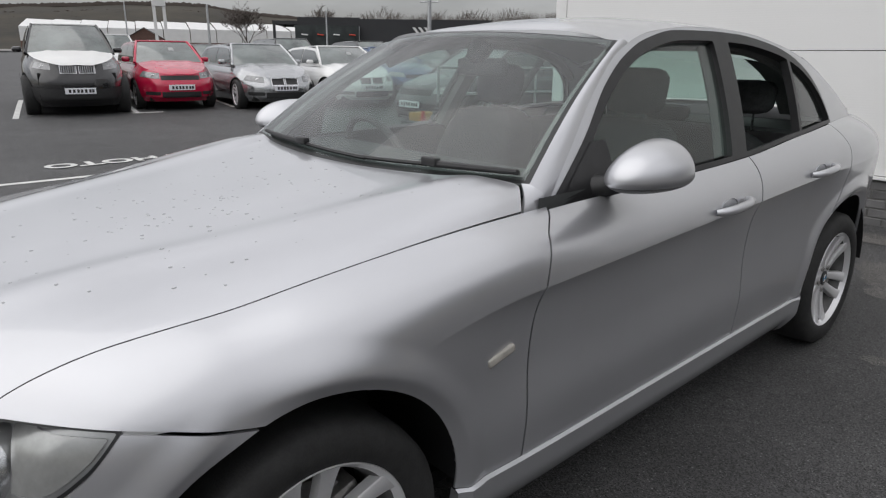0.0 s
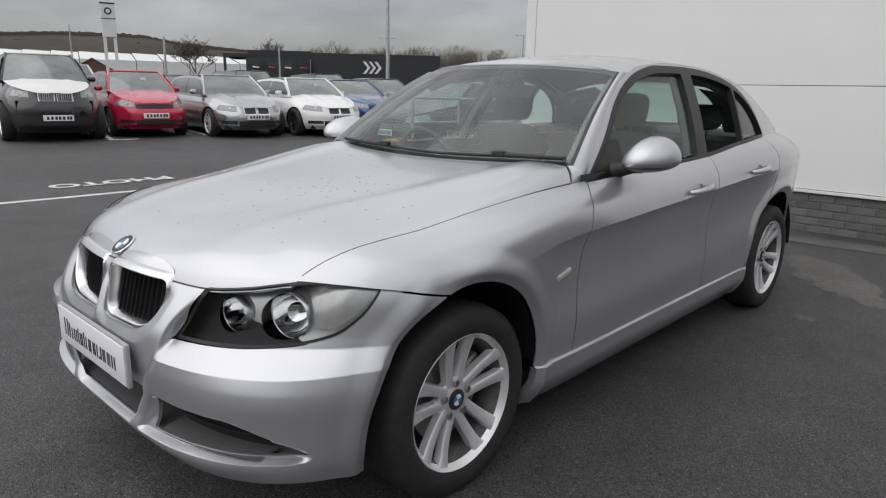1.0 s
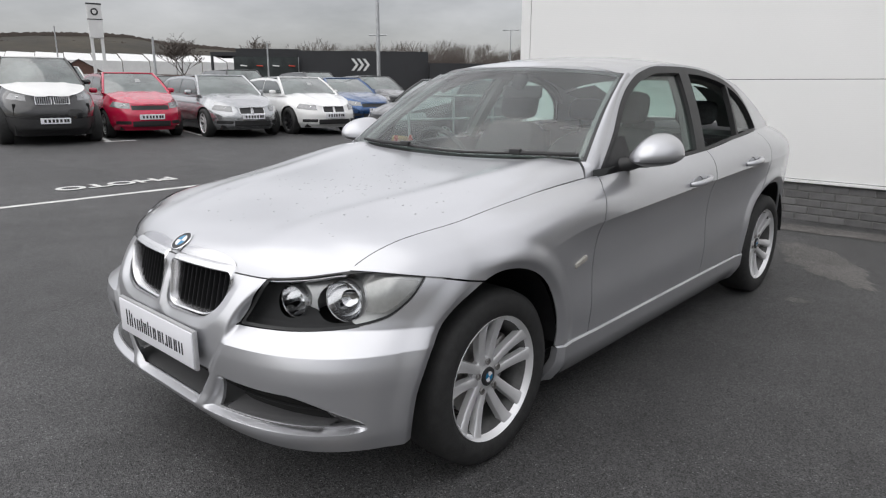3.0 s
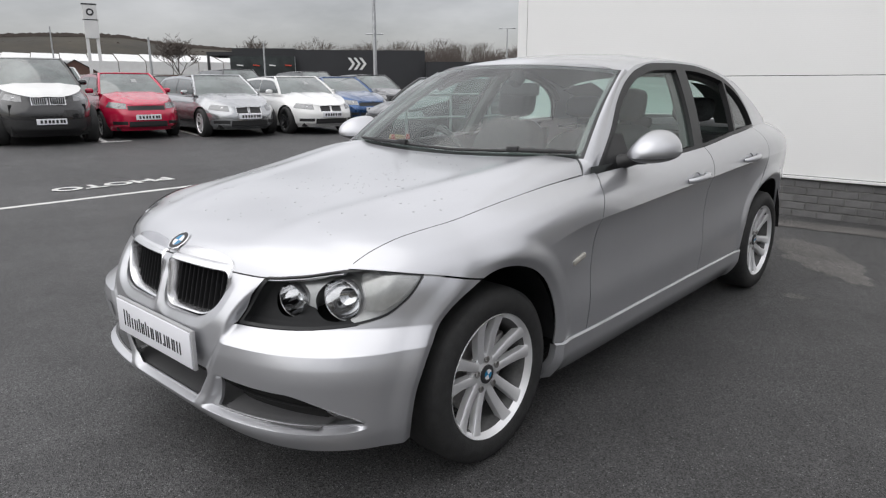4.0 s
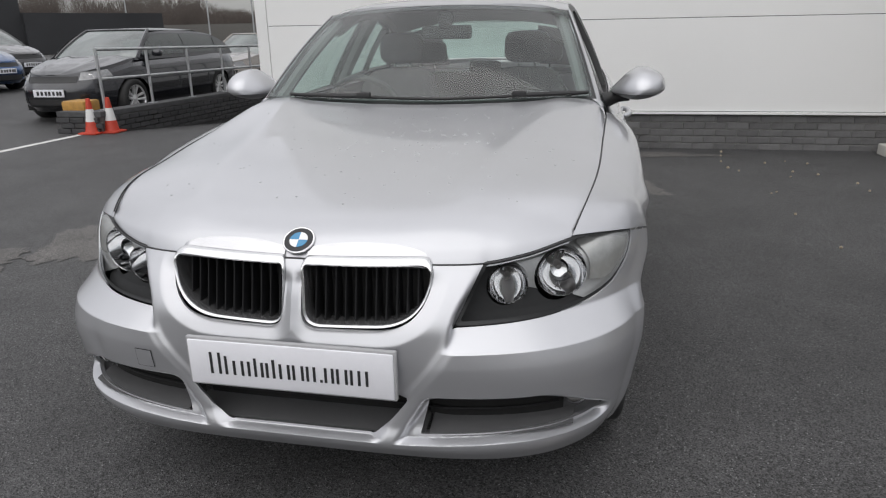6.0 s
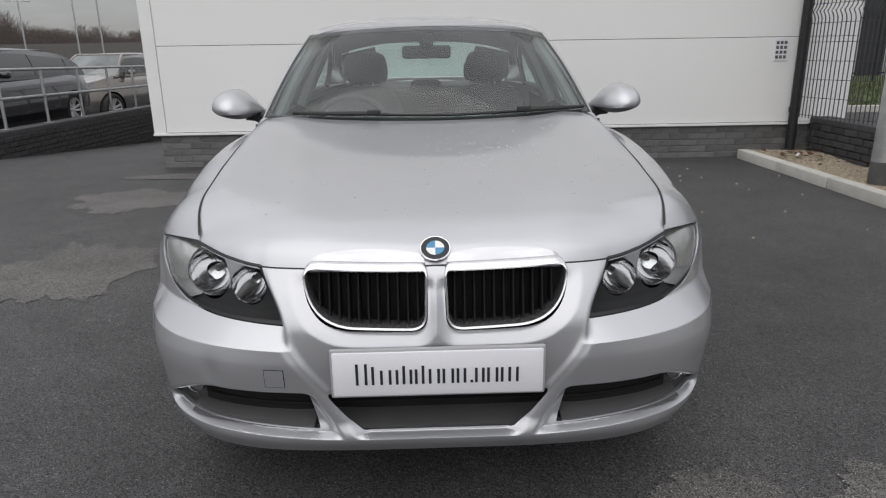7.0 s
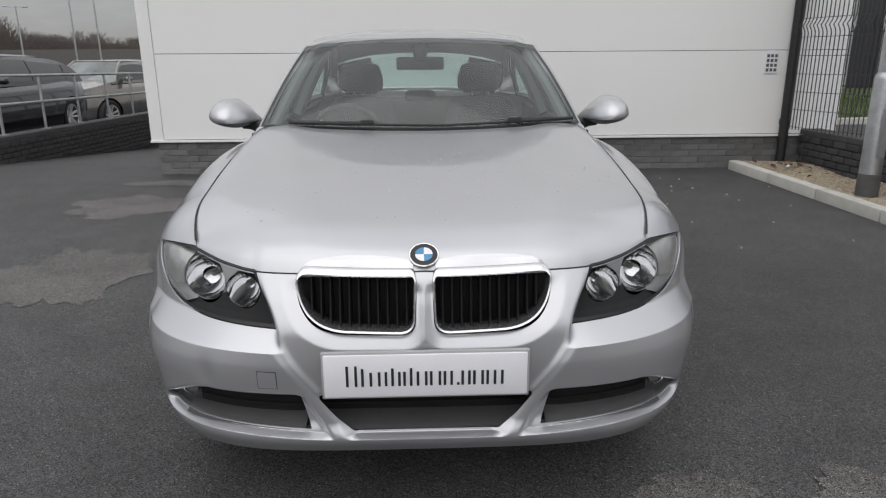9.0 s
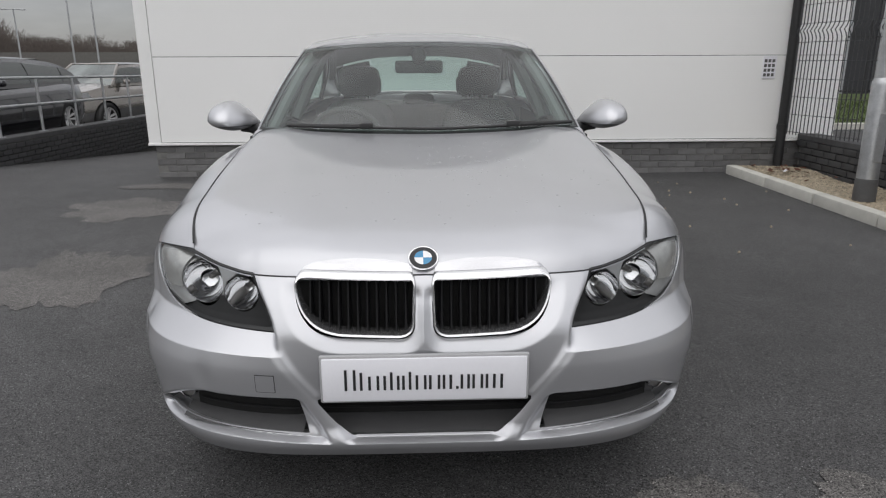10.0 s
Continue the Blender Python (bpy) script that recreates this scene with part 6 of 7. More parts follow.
# ---- retaining wall, railing, cones ----
ramp_wall = thing("ramp_wall", "low blue-black brick retaining wall with a flat coping", "wall", kind="structure")
RW0, RW1 = 6.15, 14.2
rz = lambda y: 0.30 - 0.012 * (y - RW0)
part("core", sheet([[(x, y, z) for x, z in ((RAIL_X + 0.10, -1.0), (RAIL_X + 0.10, rz(y) - 0.07), (RAIL_X - 0.12, rz(y) - 0.07), (RAIL_X - 0.12, -1.0))] for y in (RW0 + 0.02, RW1)], flip=True), MORTAR, ramp_wall)
part("coping", sheet([[(x, y, z) for x, z in ((RAIL_X + 0.135, rz(y) - 0.07), (RAIL_X + 0.135, rz(y) - 0.008), (RAIL_X + 0.127, rz(y)), (RAIL_X - 0.142, rz(y)), (RAIL_X - 0.15, rz(y) - 0.008), (RAIL_X - 0.15, rz(y) - 0.07))] for y in np.linspace(RW0 - 0.01, RW1, 20)], flip=True), CONCRETE_DARK, ramp_wall)
part("end_block", box(RAIL_X - 0.55, RAIL_X + 0.10, RW0 - 0.1, RW0 + 0.02, 0.0, 0.225), MORTAR, ramp_wall)
part("coping", box(RAIL_X - 0.57, RAIL_X + 0.13, RW0 - 0.13, RW0 + 0.03, 0.225, 0.30, 0.006), CONCRETE_DARK, ramp_wall)

rail = thing("ramp_railing", "galvanised tubular railing along the ramp wall", "railing")
posts = np.arange(RW0 + 0.15, RW1, 1.12)
for y in posts:
    part("post", rod((RAIL_X, y, rz(y) - 0.02), (RAIL_X, y, rz(y) + 0.82), 0.022, n=12), STEEL, rail)
    part("base_plate", box(RAIL_X - 0.05, RAIL_X + 0.05, y - 0.05, y + 0.05, rz(y), rz(y) + 0.01), STEEL, rail)
for h in (0.82, 0.42):
    part("rail", tube([(RAIL_X, y, rz(y) + h) for y in (posts[0], (posts[0] + posts[-1]) / 2, posts[-1])], 0.022, 12), STEEL, rail)


def cone(x, y):
    c = thing("traffic_cone", "orange-red traffic cone with a white band", "cone", pose(x, y, 0, 0, 0, 15 * x), "traffic cones")
    part("cone_base", box(-0.14, 0.14, -0.14, 0.14, 0.0, 0.03, 0.012, 2), CONE_RED, c)
    part("cone_body", spin([(0.03, 0.105), (0.045, 0.096), (0.17, 0.074)], 24, axis="z"), CONE_RED, c)
    part("white_band", spin([(0.17, 0.074), (0.34, 0.046)], 24, axis="z"), WHITE_PAINT, c, "white reflective band")
    part("cone_tip", spin([(0.34, 0.046), (0.48, 0.027), (0.485, 0.022), (0.48, 0.0)], 24, axis="z"), CONE_RED, c)


cone(-5.98, 6.02)
cone(-5.80, 6.18)
bin_ = part("grit_tub", box(-6.62, -6.25, RW0 + 0.1, RW0 + 0.45, 0.15, 0.42, 0.03, 2), SALT)
tagged(bin_, "ochre plastic grit tub behind the wall end", "tub")

# ---- bed, kerb, post and fence beside the building ----
bed = thing("gravel_bed", "buff gravel bed between the kerb and a dark wall", "gravel", kind="stuff")
part("bed", sheet([[(x, y, 0.06 + 0.02 * math.sin(3 * x + 5 * y)) for x in np.linspace(3.80, 4.62, 10)] for y in np.linspace(-8.0, WALL_Y + 0.05, 60)]), PEBBLE, bed)
rng = random.Random(5)
bm = bmesh.new()
verts, faces = [], []
for k in range(6500):
    x, y = rng.uniform(3.84, 4.56), 5.5 - abs(rng.gauss(0, 1)) * 3.2
    r = rng.uniform(0.006, 0.016)
    i = len(verts)
    z = 0.062 + 0.02 * math.sin(3 * x + 5 * y)
    q = [rng.uniform(0.7, 1.3) for _ in range(5)]
    verts += [(x - r * q[0], y, z), (x, y - r * q[1], z), (x + r * q[2], y, z), (x, y + r * q[3], z), (x, y, z + r * 0.8 * q[4])]
    faces += [(i, i + 1, i + 4), (i + 1, i + 2, i + 4), (i + 2, i + 3, i + 4), (i + 3, i, i + 4)]
me = bpy.data.meshes.new("pebbles")
me.from_pydata(verts, [], faces)
me.materials.append(PEBBLE)
peb = new("pebbles", me)
peb.parent = bed
tagged(peb, kind="stuff")

kerb = thing("kerb", "pale concrete kerb stones round the gravel bed", "kerb", kind="structure")
KERB = finish("kerb_stone", box(-0.0625, 0.0625, -0.449, 0.449, -0.1, 0.105, 0.014, 2), CONCRETE)
for k in range(14):
    ob = part("kerb_stone", KERB, None, kerb)
    ob.matrix_basis = pose(3.735 + 0.004 * math.sin(7 * k), 5.0 - 0.91 * k, 0.0, 0, 0, 0.3 * math.sin(5 * k))

lamp_post = thing("lamp_post", "galvanised steel lamp post with a dark grey foot", "lamp post", pose(4.11, 3.55, 0.05))
part("foot", spin([(0.0, 0.096), (0.20, 0.095), (0.205, 0.091)], 28, axis="z"), material("dark grey bitumen paint", (0.09, 0.09, 0.092), 0.6, 0, 0.15, 8), lamp_post, "dark grey painted foot")
part("lower_shaft", spin([(0.205, 0.0905), (1.04, 0.0895), (1.075, 0.084), (1.10, 0.066)], 28, axis="z"), STEEL, lamp_post)
part("upper_shaft", spin([(1.10, 0.066), (4.0, 0.058), (7.6, 0.045), (7.6, 0.0)], 28, axis="z"), STEEL, lamp_post)
part("hatch", box(-0.04, 0.04, -0.096, -0.086, 0.36, 0.80, 0.004), STEEL, lamp_post)
part("lantern", box(-0.14, 0.14, -0.7, 0.1, 7.55, 7.66, 0.04, 2), STEEL, lamp_post)

pipe = thing("downpipe", "black round rainwater downpipe on the white wall", "pipe", pose(4.315, WALL_Y - 0.055, 0))
part("pipe", rod((0, 0, 0.0), (0, 0, TOP_Z - 0.2), 0.052, n=18), BLACK, pipe)
for z in (0.55, 2.4, 4.3):
    part("bracket", spin([(z - 0.03, 0.055), (z - 0.03, 0.062), (z + 0.03, 0.062), (z + 0.03, 0.055)], 20, axis="z"), BLACK, pipe)

notice = part("notice_sign", box(4.015, 4.175, WALL_Y - 0.012, WALL_Y - 0.001, 1.10, 1.36, 0.003), PLATE_WHITE)
tagged(notice, "small white wall notice with rows of dark symbols", "sign")
for r in range(4):
    for c in range(3):
        part("symbol", box(4.030 + 0.046 * c, 4.062 + 0.046 * c, WALL_Y - 0.0145, WALL_Y - 0.0115, 1.125 + 0.053 * r, 1.16 + 0.053 * r), material("faded grey print", (0.12, 0.12, 0.12), 0.6) if r + c == 0 else bpy.data.materials["faded grey print"], notice)

low_wall = thing("boundary_wall", "low blue-black brick wall under a mesh fence", "wall", kind="structure")
FX0, FY0, FX1, FY1 = 4.66, 5.52, 4.86, -6.0
fence_x = lambda y: FX0 + (FX1 - FX0) * (FY0 - y) / (FY0 - FY1)
part("core", sheet([[(fence_x(y) + dx, y, z) for dx, z in ((-0.085, -0.05), (-0.085, 0.40), (0.10, 0.40), (0.10, -0.05))] for y in (FY0, FY1)]), MORTAR, low_wall)
part("coping", sheet([[(fence_x(y) + dx, y, z) for dx, z in ((-0.12, 0.40), (-0.12, 0.455), (-0.11, 0.462), (0.12, 0.462), (0.13, 0.40))] for y in (FY0, FY1)]), CONCRETE_DARK, low_wall)

fence = thing("mesh_fence", "dark welded mesh fence panels with folded stiffening ribs", "fence")
WIRE = material("dark grey fence wire", (0.055, 0.057, 0.06), 0.5, 0.1, 0.1, 20)


def fence_fold(z):
    return 0.035 * max(0.0, 1 - abs(z - 1.62) / 0.06) + 0.035 * max(0.0, 1 - abs(z - 0.62) / 0.06) * 0 + 0.035 * max(0.0, 1 - abs(z - 2.62) / 0.06)


wire_x = lambda y: fence_x(y) - 0.33 * float(smooth(4.1, 5.52, y))
for k in range(4):
    y1 = FY0 - 0.06 - 2.52 * k
    verts, faces = [], []

    def strand(pts, r):
        base = len(verts)
        for (x, y, z) in pts:
            verts.extend([(x - r, y - r, z), (x + r, y - r, z), (x + r, y + r, z), (x - r, y + r, z)])
        for i in range(len(pts) - 1):
            for j in range(4):
                a, b = base + 4 * i + j, base + 4 * i + (j + 1) % 4
                faces.append((a, b, b + 4, a + 4))

    zs = [0.47, 1.54, 1.58, 1.62, 1.66, 1.70, 2.54, 2.58, 2.62, 2.66, 2.70, 2.9]
    for i in range(51):
        y = y1 - 0.05 * i
        strand([(wire_x(y) - fence_fold(z), y, z) for z in zs], 0.0042)
    for z in np.arange(0.5, 2.9, 0.2):
        base = len(verts)
        run = np.linspace(y1, y1 - 2.5, 9)
        for y in run:
            x = wire_x(y) - fence_fold(z)
            verts.extend([(x - 0.003, y, z - 0.003), (x + 0.003, y, z - 0.003), (x + 0.003, y, z + 0.003), (x - 0.003, y, z + 0.003)])
        for i in range(len(run) - 1):
            for j in range(4):
                a, b = base + 4 * i + j, base + 4 * i + (j + 1) % 4
                faces.append((a, b, b + 4, a + 4))
    me = bpy.data.meshes.new("mesh_panel")
    me.from_pydata(verts, [], faces)
    me.materials.append(WIRE)
    ob = new("mesh_panel", me)
    ob.parent = fence
    if k:
        part("post", box(fence_x(y1) + 0.01, fence_x(y1) + 0.07, y1 - 0.03, y1 + 0.03, 0.42, 2.95, 0.004), WIRE, fence)

# litter on the bed and leaves
rng = random.Random(11)
for k in range(26):
    x, y = rng.uniform(3.95, 4.5), rng.uniform(4.3, 5.45)
    w, h = rng.uniform(0.02, 0.05), rng.uniform(0.015, 0.035)
    bm = sheet([[(-w, -h * 0.2, 0.004), (-w * 0.3, -h, 0.0), (w * 0.5, -h * 0.7, 0.006), (w, 0, 0.012)], [(-w, h * 0.2, 0.006), (-w * 0.3, h, 0.010), (w * 0.5, h * 0.7, 0.004), (w, 0.002, 0.012)]])
    ob = part("dead_leaf", bm, LEAF)
    ob.matrix_world = pose(x, y, 0.088 + rng.uniform(0, 0.01), rng.uniform(-20, 20), rng.uniform(-20, 20), rng.uniform(0, 360))
    tagged(ob, "curled brown dead leaf on the gravel", "leaf", "dead leaves")
paper = part("litter", sheet([[(0, 0, 0.0), (0.05, 0, 0.02), (0.11, 0.01, 0.005)], [(0.0, 0.05, 0.015), (0.05, 0.05, 0.0), (0.10, 0.06, 0.02)]]), PLATE_WHITE)
paper.matrix_world = pose(4.12, 4.95, 0.09, 0, 0, 30)
tagged(paper, "crumpled white paper scrap on the gravel", "litter")
rng = random.Random(12)
for k in range(22):
    x, y = rng.uniform(2.0, 3.6), rng.uniform(2.0, 5.4)
    bm = bmesh.new()
    bmesh.ops.create_icosphere(bm, subdivisions=1, radius=rng.uniform(0.008, 0.016))
    ob = part("stray_pebble", bm, PEBBLE)
    ob.matrix_world = pose(x, y, 0.005)
    tagged(ob, "buff pebble strayed onto the asphalt", "pebble", "stray pebbles")

# beyond the fence: verge, path, black railings, a dark block with outside stairs
verge = part("grass_verge", sheet([[(x, y, 0.04 + 0.25 * (y - 10.5) / 8) for x in np.linspace(6.0, 40, 16)] for y in np.linspace(10.8, 19, 10)]), GRASS)
tagged(verge, "rough winter grass verge beyond the fence", "grass", kind="stuff")
rng = random.Random(3)
verts, faces = [], []
for k in range(5000):
    x, y = rng.uniform(6.2, 20), rng.uniform(10.9, 16)
    z = 0.04 + 0.25 * (y - 10.5) / 8
    h, w = rng.uniform(0.05, 0.16), rng.uniform(0.006, 0.012)
    dx, dy = rng.uniform(-0.06, 0.06), rng.uniform(-0.06, 0.06)
    i = len(verts)
    verts += [(x - w, y, z), (x + w, y, z), (x + dx, y + dy, z + h)]
    faces.append((i, i + 1, i + 2))
me = bpy.data.meshes.new("grass_blades")
me.from_pydata(verts, [], faces)
me.materials.append(GRASS)
ob = new("grass_blades", me)
ob.parent = verge
part("verge_kerb", box(5.5, 40, 10.62, 10.78, -0.05, 0.12, 0.01), CONCRETE, verge)
railings = thing("black_railings", "black vertical bar railings above the verge", "railing")
for k in range(70):
    x = 7.0 + 0.14 * k
    part("bar", rod((x, 17.0, 0.2), (x, 17.0, 2.1 if k % 14 else 2.5), 0.010 if k % 14 else 0.03, n=6), BLACK, railings)
for z in (0.45, 1.95):
    part("rail", box(6.9, 17.0, 16.985, 17.015, z, z + 0.04), BLACK, railings)
block = thing("dark_block", "dark clad building with outside steel stairs", "building")
part("wall", box(6.5, 40, 24, 40, 0, 9), CHARCOAL, block)
for k in range(26):
    part("pilaster", box(7 + 1.2 * k, 7.12 + 1.2 * k, 23.9, 24.0, 0, 9), STEEL, block)
for k in range(10):
    part("stair_tread", box(9.5 + 0.28 * k, 9.78 + 0.28 * k, 22.4, 23.6, 0.3 + 0.2 * k, 0.34 + 0.2 * k), BLACK, block)
part("stair_rail", rod((9.5, 22.4, 1.3), (12.3, 22.4, 3.3), 0.03, n=8), BLACK, block)
part("stair_rail", rod((9.5, 22.4, 0.8), (12.3, 22.4, 2.8), 0.03, n=8), BLACK, block)

# ---- distance ----
hills = thing("hillside", "long brown winter hillside under a grey sky", "hill", kind="backdrop")
ridge = spline((-40, 0.03), (0, 0.040), (9, 0.051), (14, 0.056), (18, 0.060), (22, 0.061), (26, 0.052), (30, 0.047), (38, 0.036), (50, 0.022), (70, 0.016), (120, 0.02))
rows = []
for k, (d, h) in enumerate(((420, 0.05), (520, 0.35), (610, 0.72), (700, 1.0), (760, 0.9))):
    row = []
    for a in np.linspace(-40, 120, 161):
        an = math.radians(180 - a)
        z = 700 * float(ridge(a)) * h + 1.5 * noise.noise((a * 0.4, k * 1.7, 0)) * h
        row.append((d * math.cos(an), d * math.sin(an), z))
    rows.append(row)
part("slope", sheet(rows, flip=True), HILL, hills)
rng = random.Random(21)
verts, faces = [], []
for k in range(2600):                               # woods along the ridge and in belts on the slope
    a = rng.uniform(2, 45)
    top = rng.random() < 0.7
    d = rng.uniform(690, 705) if top else rng.choice((540, 600, 640)) + rng.uniform(-6, 6)
    h = {True: 1.0}.get(top, 0.35 + (d - 520) / 180 * 0.65)
    z = 700 * float(ridge(a)) * h - 1
    an = math.radians(180 - a)
    x, y = d * math.cos(an), d * math.sin(an)
    hh, w = rng.uniform(1.5, 3.6) * (1 if top else 0.8), rng.uniform(1.5, 3.5)
    i = len(verts)
    px, py = -math.sin(an), math.cos(an)
    verts += [(x - w * px, y - w * py, z), (x + w * px, y + w * py, z), (x + w * 0.7 * px, y + w * 0.7 * py, z + hh * 0.7), (x + 0.1 * w * px, y, z + hh), (x - w * 0.7 * px, y - w * 0.7 * py, z + hh * 0.75)]
    faces.append((i, i + 1, i + 2, i + 3, i + 4))
me = bpy.data.meshes.new("woodland")
me.from_pydata(verts, [], faces)
me.materials.append(TWIG)
ob = new("woodland", me)
ob.parent = hills


def bare_tree(height, seed, spread=0.5):
    """Trunk and limbs that fork down to fine twigs."""
    rng = random.Random(seed)
    trunk, twigs = bmesh.new(), bmesh.new()

    def grow(p, d, length, r, level):
        pts, rs = [p], [r]
        q, dd = p.copy(), d.copy()
        steps = 3 if level < 3 else 2
        for k in range(steps):
            dd = (dd + Vector((rng.uniform(-1, 1), rng.uniform(-1, 1), rng.uniform(-0.3, 0.7))) * 0.16).normalized()
            q = q + dd * length / steps
            pts.append(q.copy())
            rs.append(r * (1 - 0.45 * (k + 1) / steps))
        rs = [max(v, height * 0.0022) for v in rs]
        tube(pts, rs, 5 if level < 2 else 3, trunk if level < 2 else twigs)
        if level < 5:
            for k in range(5 if level < 2 else 4 if level < 4 else 3):
                t = rng.uniform(0.45, 1.0) if level else rng.uniform(0.35, 1.0)
                i = min(int(t * steps), steps - 1)
                b = pts[i].lerp(pts[i + 1], t * steps - i)
                a = rng.uniform(0, 6.28)
                side = Vector((math.cos(a), math.sin(a), rng.uniform(0.1, 0.9))).normalized()
                grow(b, (dd * 0.6 + side * spread * 1.4).normalized(), length * rng.uniform(0.55, 0.75), rs[-1] * 0.62, level + 1)

    grow(Vector((0, 0, 0)), Vector((0, 0, 1)), height * 0.42, height * 0.022, 0)
    return trunk, twigs


def tree(name_label, x, y, z, height, seed, spread=0.5):
    t = thing("bare_tree", name_label, "tree", pose(x, y, z, 0, 0, 40 * seed), "bare trees")
    a, b = bare_tree(height, seed, spread)
    part("trunk", a, TWIG, t)
    part("crown", b, TWIG, t, "crown of bare twigs")
    return t


tree("spreading bare winter tree behind the car park", -61, 30.5, 0.1, 6.2, 9, 0.9)
tree("bare winter tree above a dark flat roof", -74, 46.6, 0.1, 7.9, 7, 0.7)

woods = thing("tree_belt", "belt of bare brown trees behind the buildings", "trees", kind="stuff")
rng = random.Random(8)
verts, faces = [], []
for k in range(430):
    an = math.radians(rng.uniform(99, 146))
    d = rng.uniform(92, 112)
    cx, cy = d * math.cos(an), d * math.sin(an)
    deg = math.degrees(an)
    hmax = 7.3 - 2.4 * float(smooth(123.0, 118.0, deg)) + 1.4 * noise.noise((deg * 0.35, 1.0, 0.0)) + 1.2 * noise.noise((deg * 1.7, 5.0, 0.0))
    h0 = rng.uniform(0.7, 1.0) * hmax
    px, py = -math.sin(an), math.cos(an)
    wide = h0 * rng.uniform(0.13, 0.24)
    for j in range(150):                              # a rounded crown of fine twigs, and its stems
        a, r = rng.uniform(0, 2 * math.pi), rng.random() ** 0.5
        off, z0 = wide * r * math.cos(a), h0 * (0.60 + 0.34 * r * math.sin(a))
        run = rng.uniform(0.5, 1.3)
        lean = (off / wide) * 0.6 + rng.gauss(0, 0.35)
        w = rng.uniform(0.012, 0.032)
        if j < 4:
            off, z0, run, w, lean = off * 0.3, 0.0, h0 * 0.75, 0.09, off * 0.12
        z1 = min(h0, z0 + run)
        i = len(verts)
        verts += [(cx + (off - w) * px, cy + (off - w) * py, z0), (cx + (off + w) * px, cy + (off + w) * py, z0), (cx + (off + lean * run) * px, cy + (off + lean * run) * py, z1)]
        faces.append((i, i + 1, i + 2))
me = bpy.data.meshes.new("twigs")
me.from_pydata(verts, [], faces)
me.materials.append(TWIG)
ob = new("twigs", me)
ob.parent = woods
part("undergrowth", sheet([[(104 * math.cos(a), 104 * math.sin(a), z * (3.4 + 0.9 * noise.noise((a * 40, 2, 0)))) for a in np.radians(np.linspace(98, 147, 120))] for z in (0, 1)], flip=True), TWIG, woods)

shop = thing("dark_showroom", "low charcoal showroom with white chevrons and glazed front", "building")


def along(p, q, t, off=0.0):
    d = Vector((q[0] - p[0], q[1] - p[1])).normalized()
    return p[0] + (q[0] - p[0]) * t + off * d.y, p[1] + (q[1] - p[1]) * t - off * d.x


def facade(p, q, z0, z1, depth, mat, name="wall", off=0.0, label=""):
    a, b = along(p, q, 0, off), along(p, q, 1, off)
    d = Vector((b[0] - a[0], b[1] - a[1])).normalized()
    n = Vector((-d.y, d.x))
    bm = bmesh.new()
    vs = [bm.verts.new((x, y, z)) for z in (z0, z1) for x, y in (a, b, (b[0] + n.x * depth, b[1] + n.y * depth), (a[0] + n.x * depth, a[1] + n.y * depth))]
    for f in ((0, 1, 5, 4), (1, 2, 6, 5), (2, 3, 7, 6), (3, 0, 4, 7), (4, 5, 6, 7)):
        bm.faces.new([vs[i] for i in f])
    bmesh.ops.recalc_face_normals(bm, faces=bm.faces)
    return part(name, bm, mat, shop if name != "white_unit" else None, label)


SL, SR = (-49.4, 29.0), (-38.6, 42.4)
facade(along(SL, SR, 0.30), along(SL, SR, 0.94), 0.2, 4.02, 8, CHARCOAL)
facade(along(SL, SR, 0.0), along(SL, SR, 0.30), 3.45, 4.15, 9, CHARCOAL, "fascia", -0.6)
facade(along(SL, SR, 0.0), along(SL, SR, 0.30), 0.2, 3.45, 6, material("showroom glass", (0.05, 0.058, 0.058), 0.12, 0, 0.4, 0.8, spec=0.25), "glazing", 0.8)
for k in range(9):
    a = along(SL, SR, 0.30 * k / 8 + 0.001, 0.7)
    part("mullion", rod((*a, 0.2), (*a, 3.45), 0.05, n=6), STEEL, shop)
facade(along(SL, SR, 0.94), along(SL, SR, 1.5), 0.2, 3.05, 8, CHARCOAL, "wing", 1.0)
facade(along(SL, SR, -0.12), along(SL, SR, 0.0), 3.55, 3.85, 6, CHARCOAL, "canopy", -0.6)
part("canopy_post", rod((*along(SL, SR, -0.11, -0.4), 0.2), (*along(SL, SR, -0.11, -0.4), 3.6), 0.12, n=8), CHARCOAL, shop)
for k in range(3):
    t0 = 0.555 + 0.028 * k
    pts = []
    for dz, dt in ((0, 0), (0.5, 0.022), (1.0, 0.0), (1.0, 0.014), (0.5, 0.036), (0.0, 0.014)):
        x, y = along(SL, SR, t0 + dt, 0.06)
        pts.append((x, y, 2.40 + dz))
    bm = bmesh.new()
    vs = [bm.verts.new(p) for p in pts]
    bm.faces.new((vs[0], vs[1], vs[4], vs[5]))
    bm.faces.new((vs[1], vs[2], vs[3], vs[4]))
    part("chevron", bm, WHITE_PAINT, shop, "white chevron")
for k in range(4):
    a, b = along(SL, SR, 0.03 + 0.075 * k, 0.85), along(SL, SR, 0.06 + 0.075 * k, 0.85)
    part("red_banner", tube([(*a, 2.75), (*b, 2.70)], 0.06, 6), CONE_RED if k % 2 else WHITE_PAINT, shop)

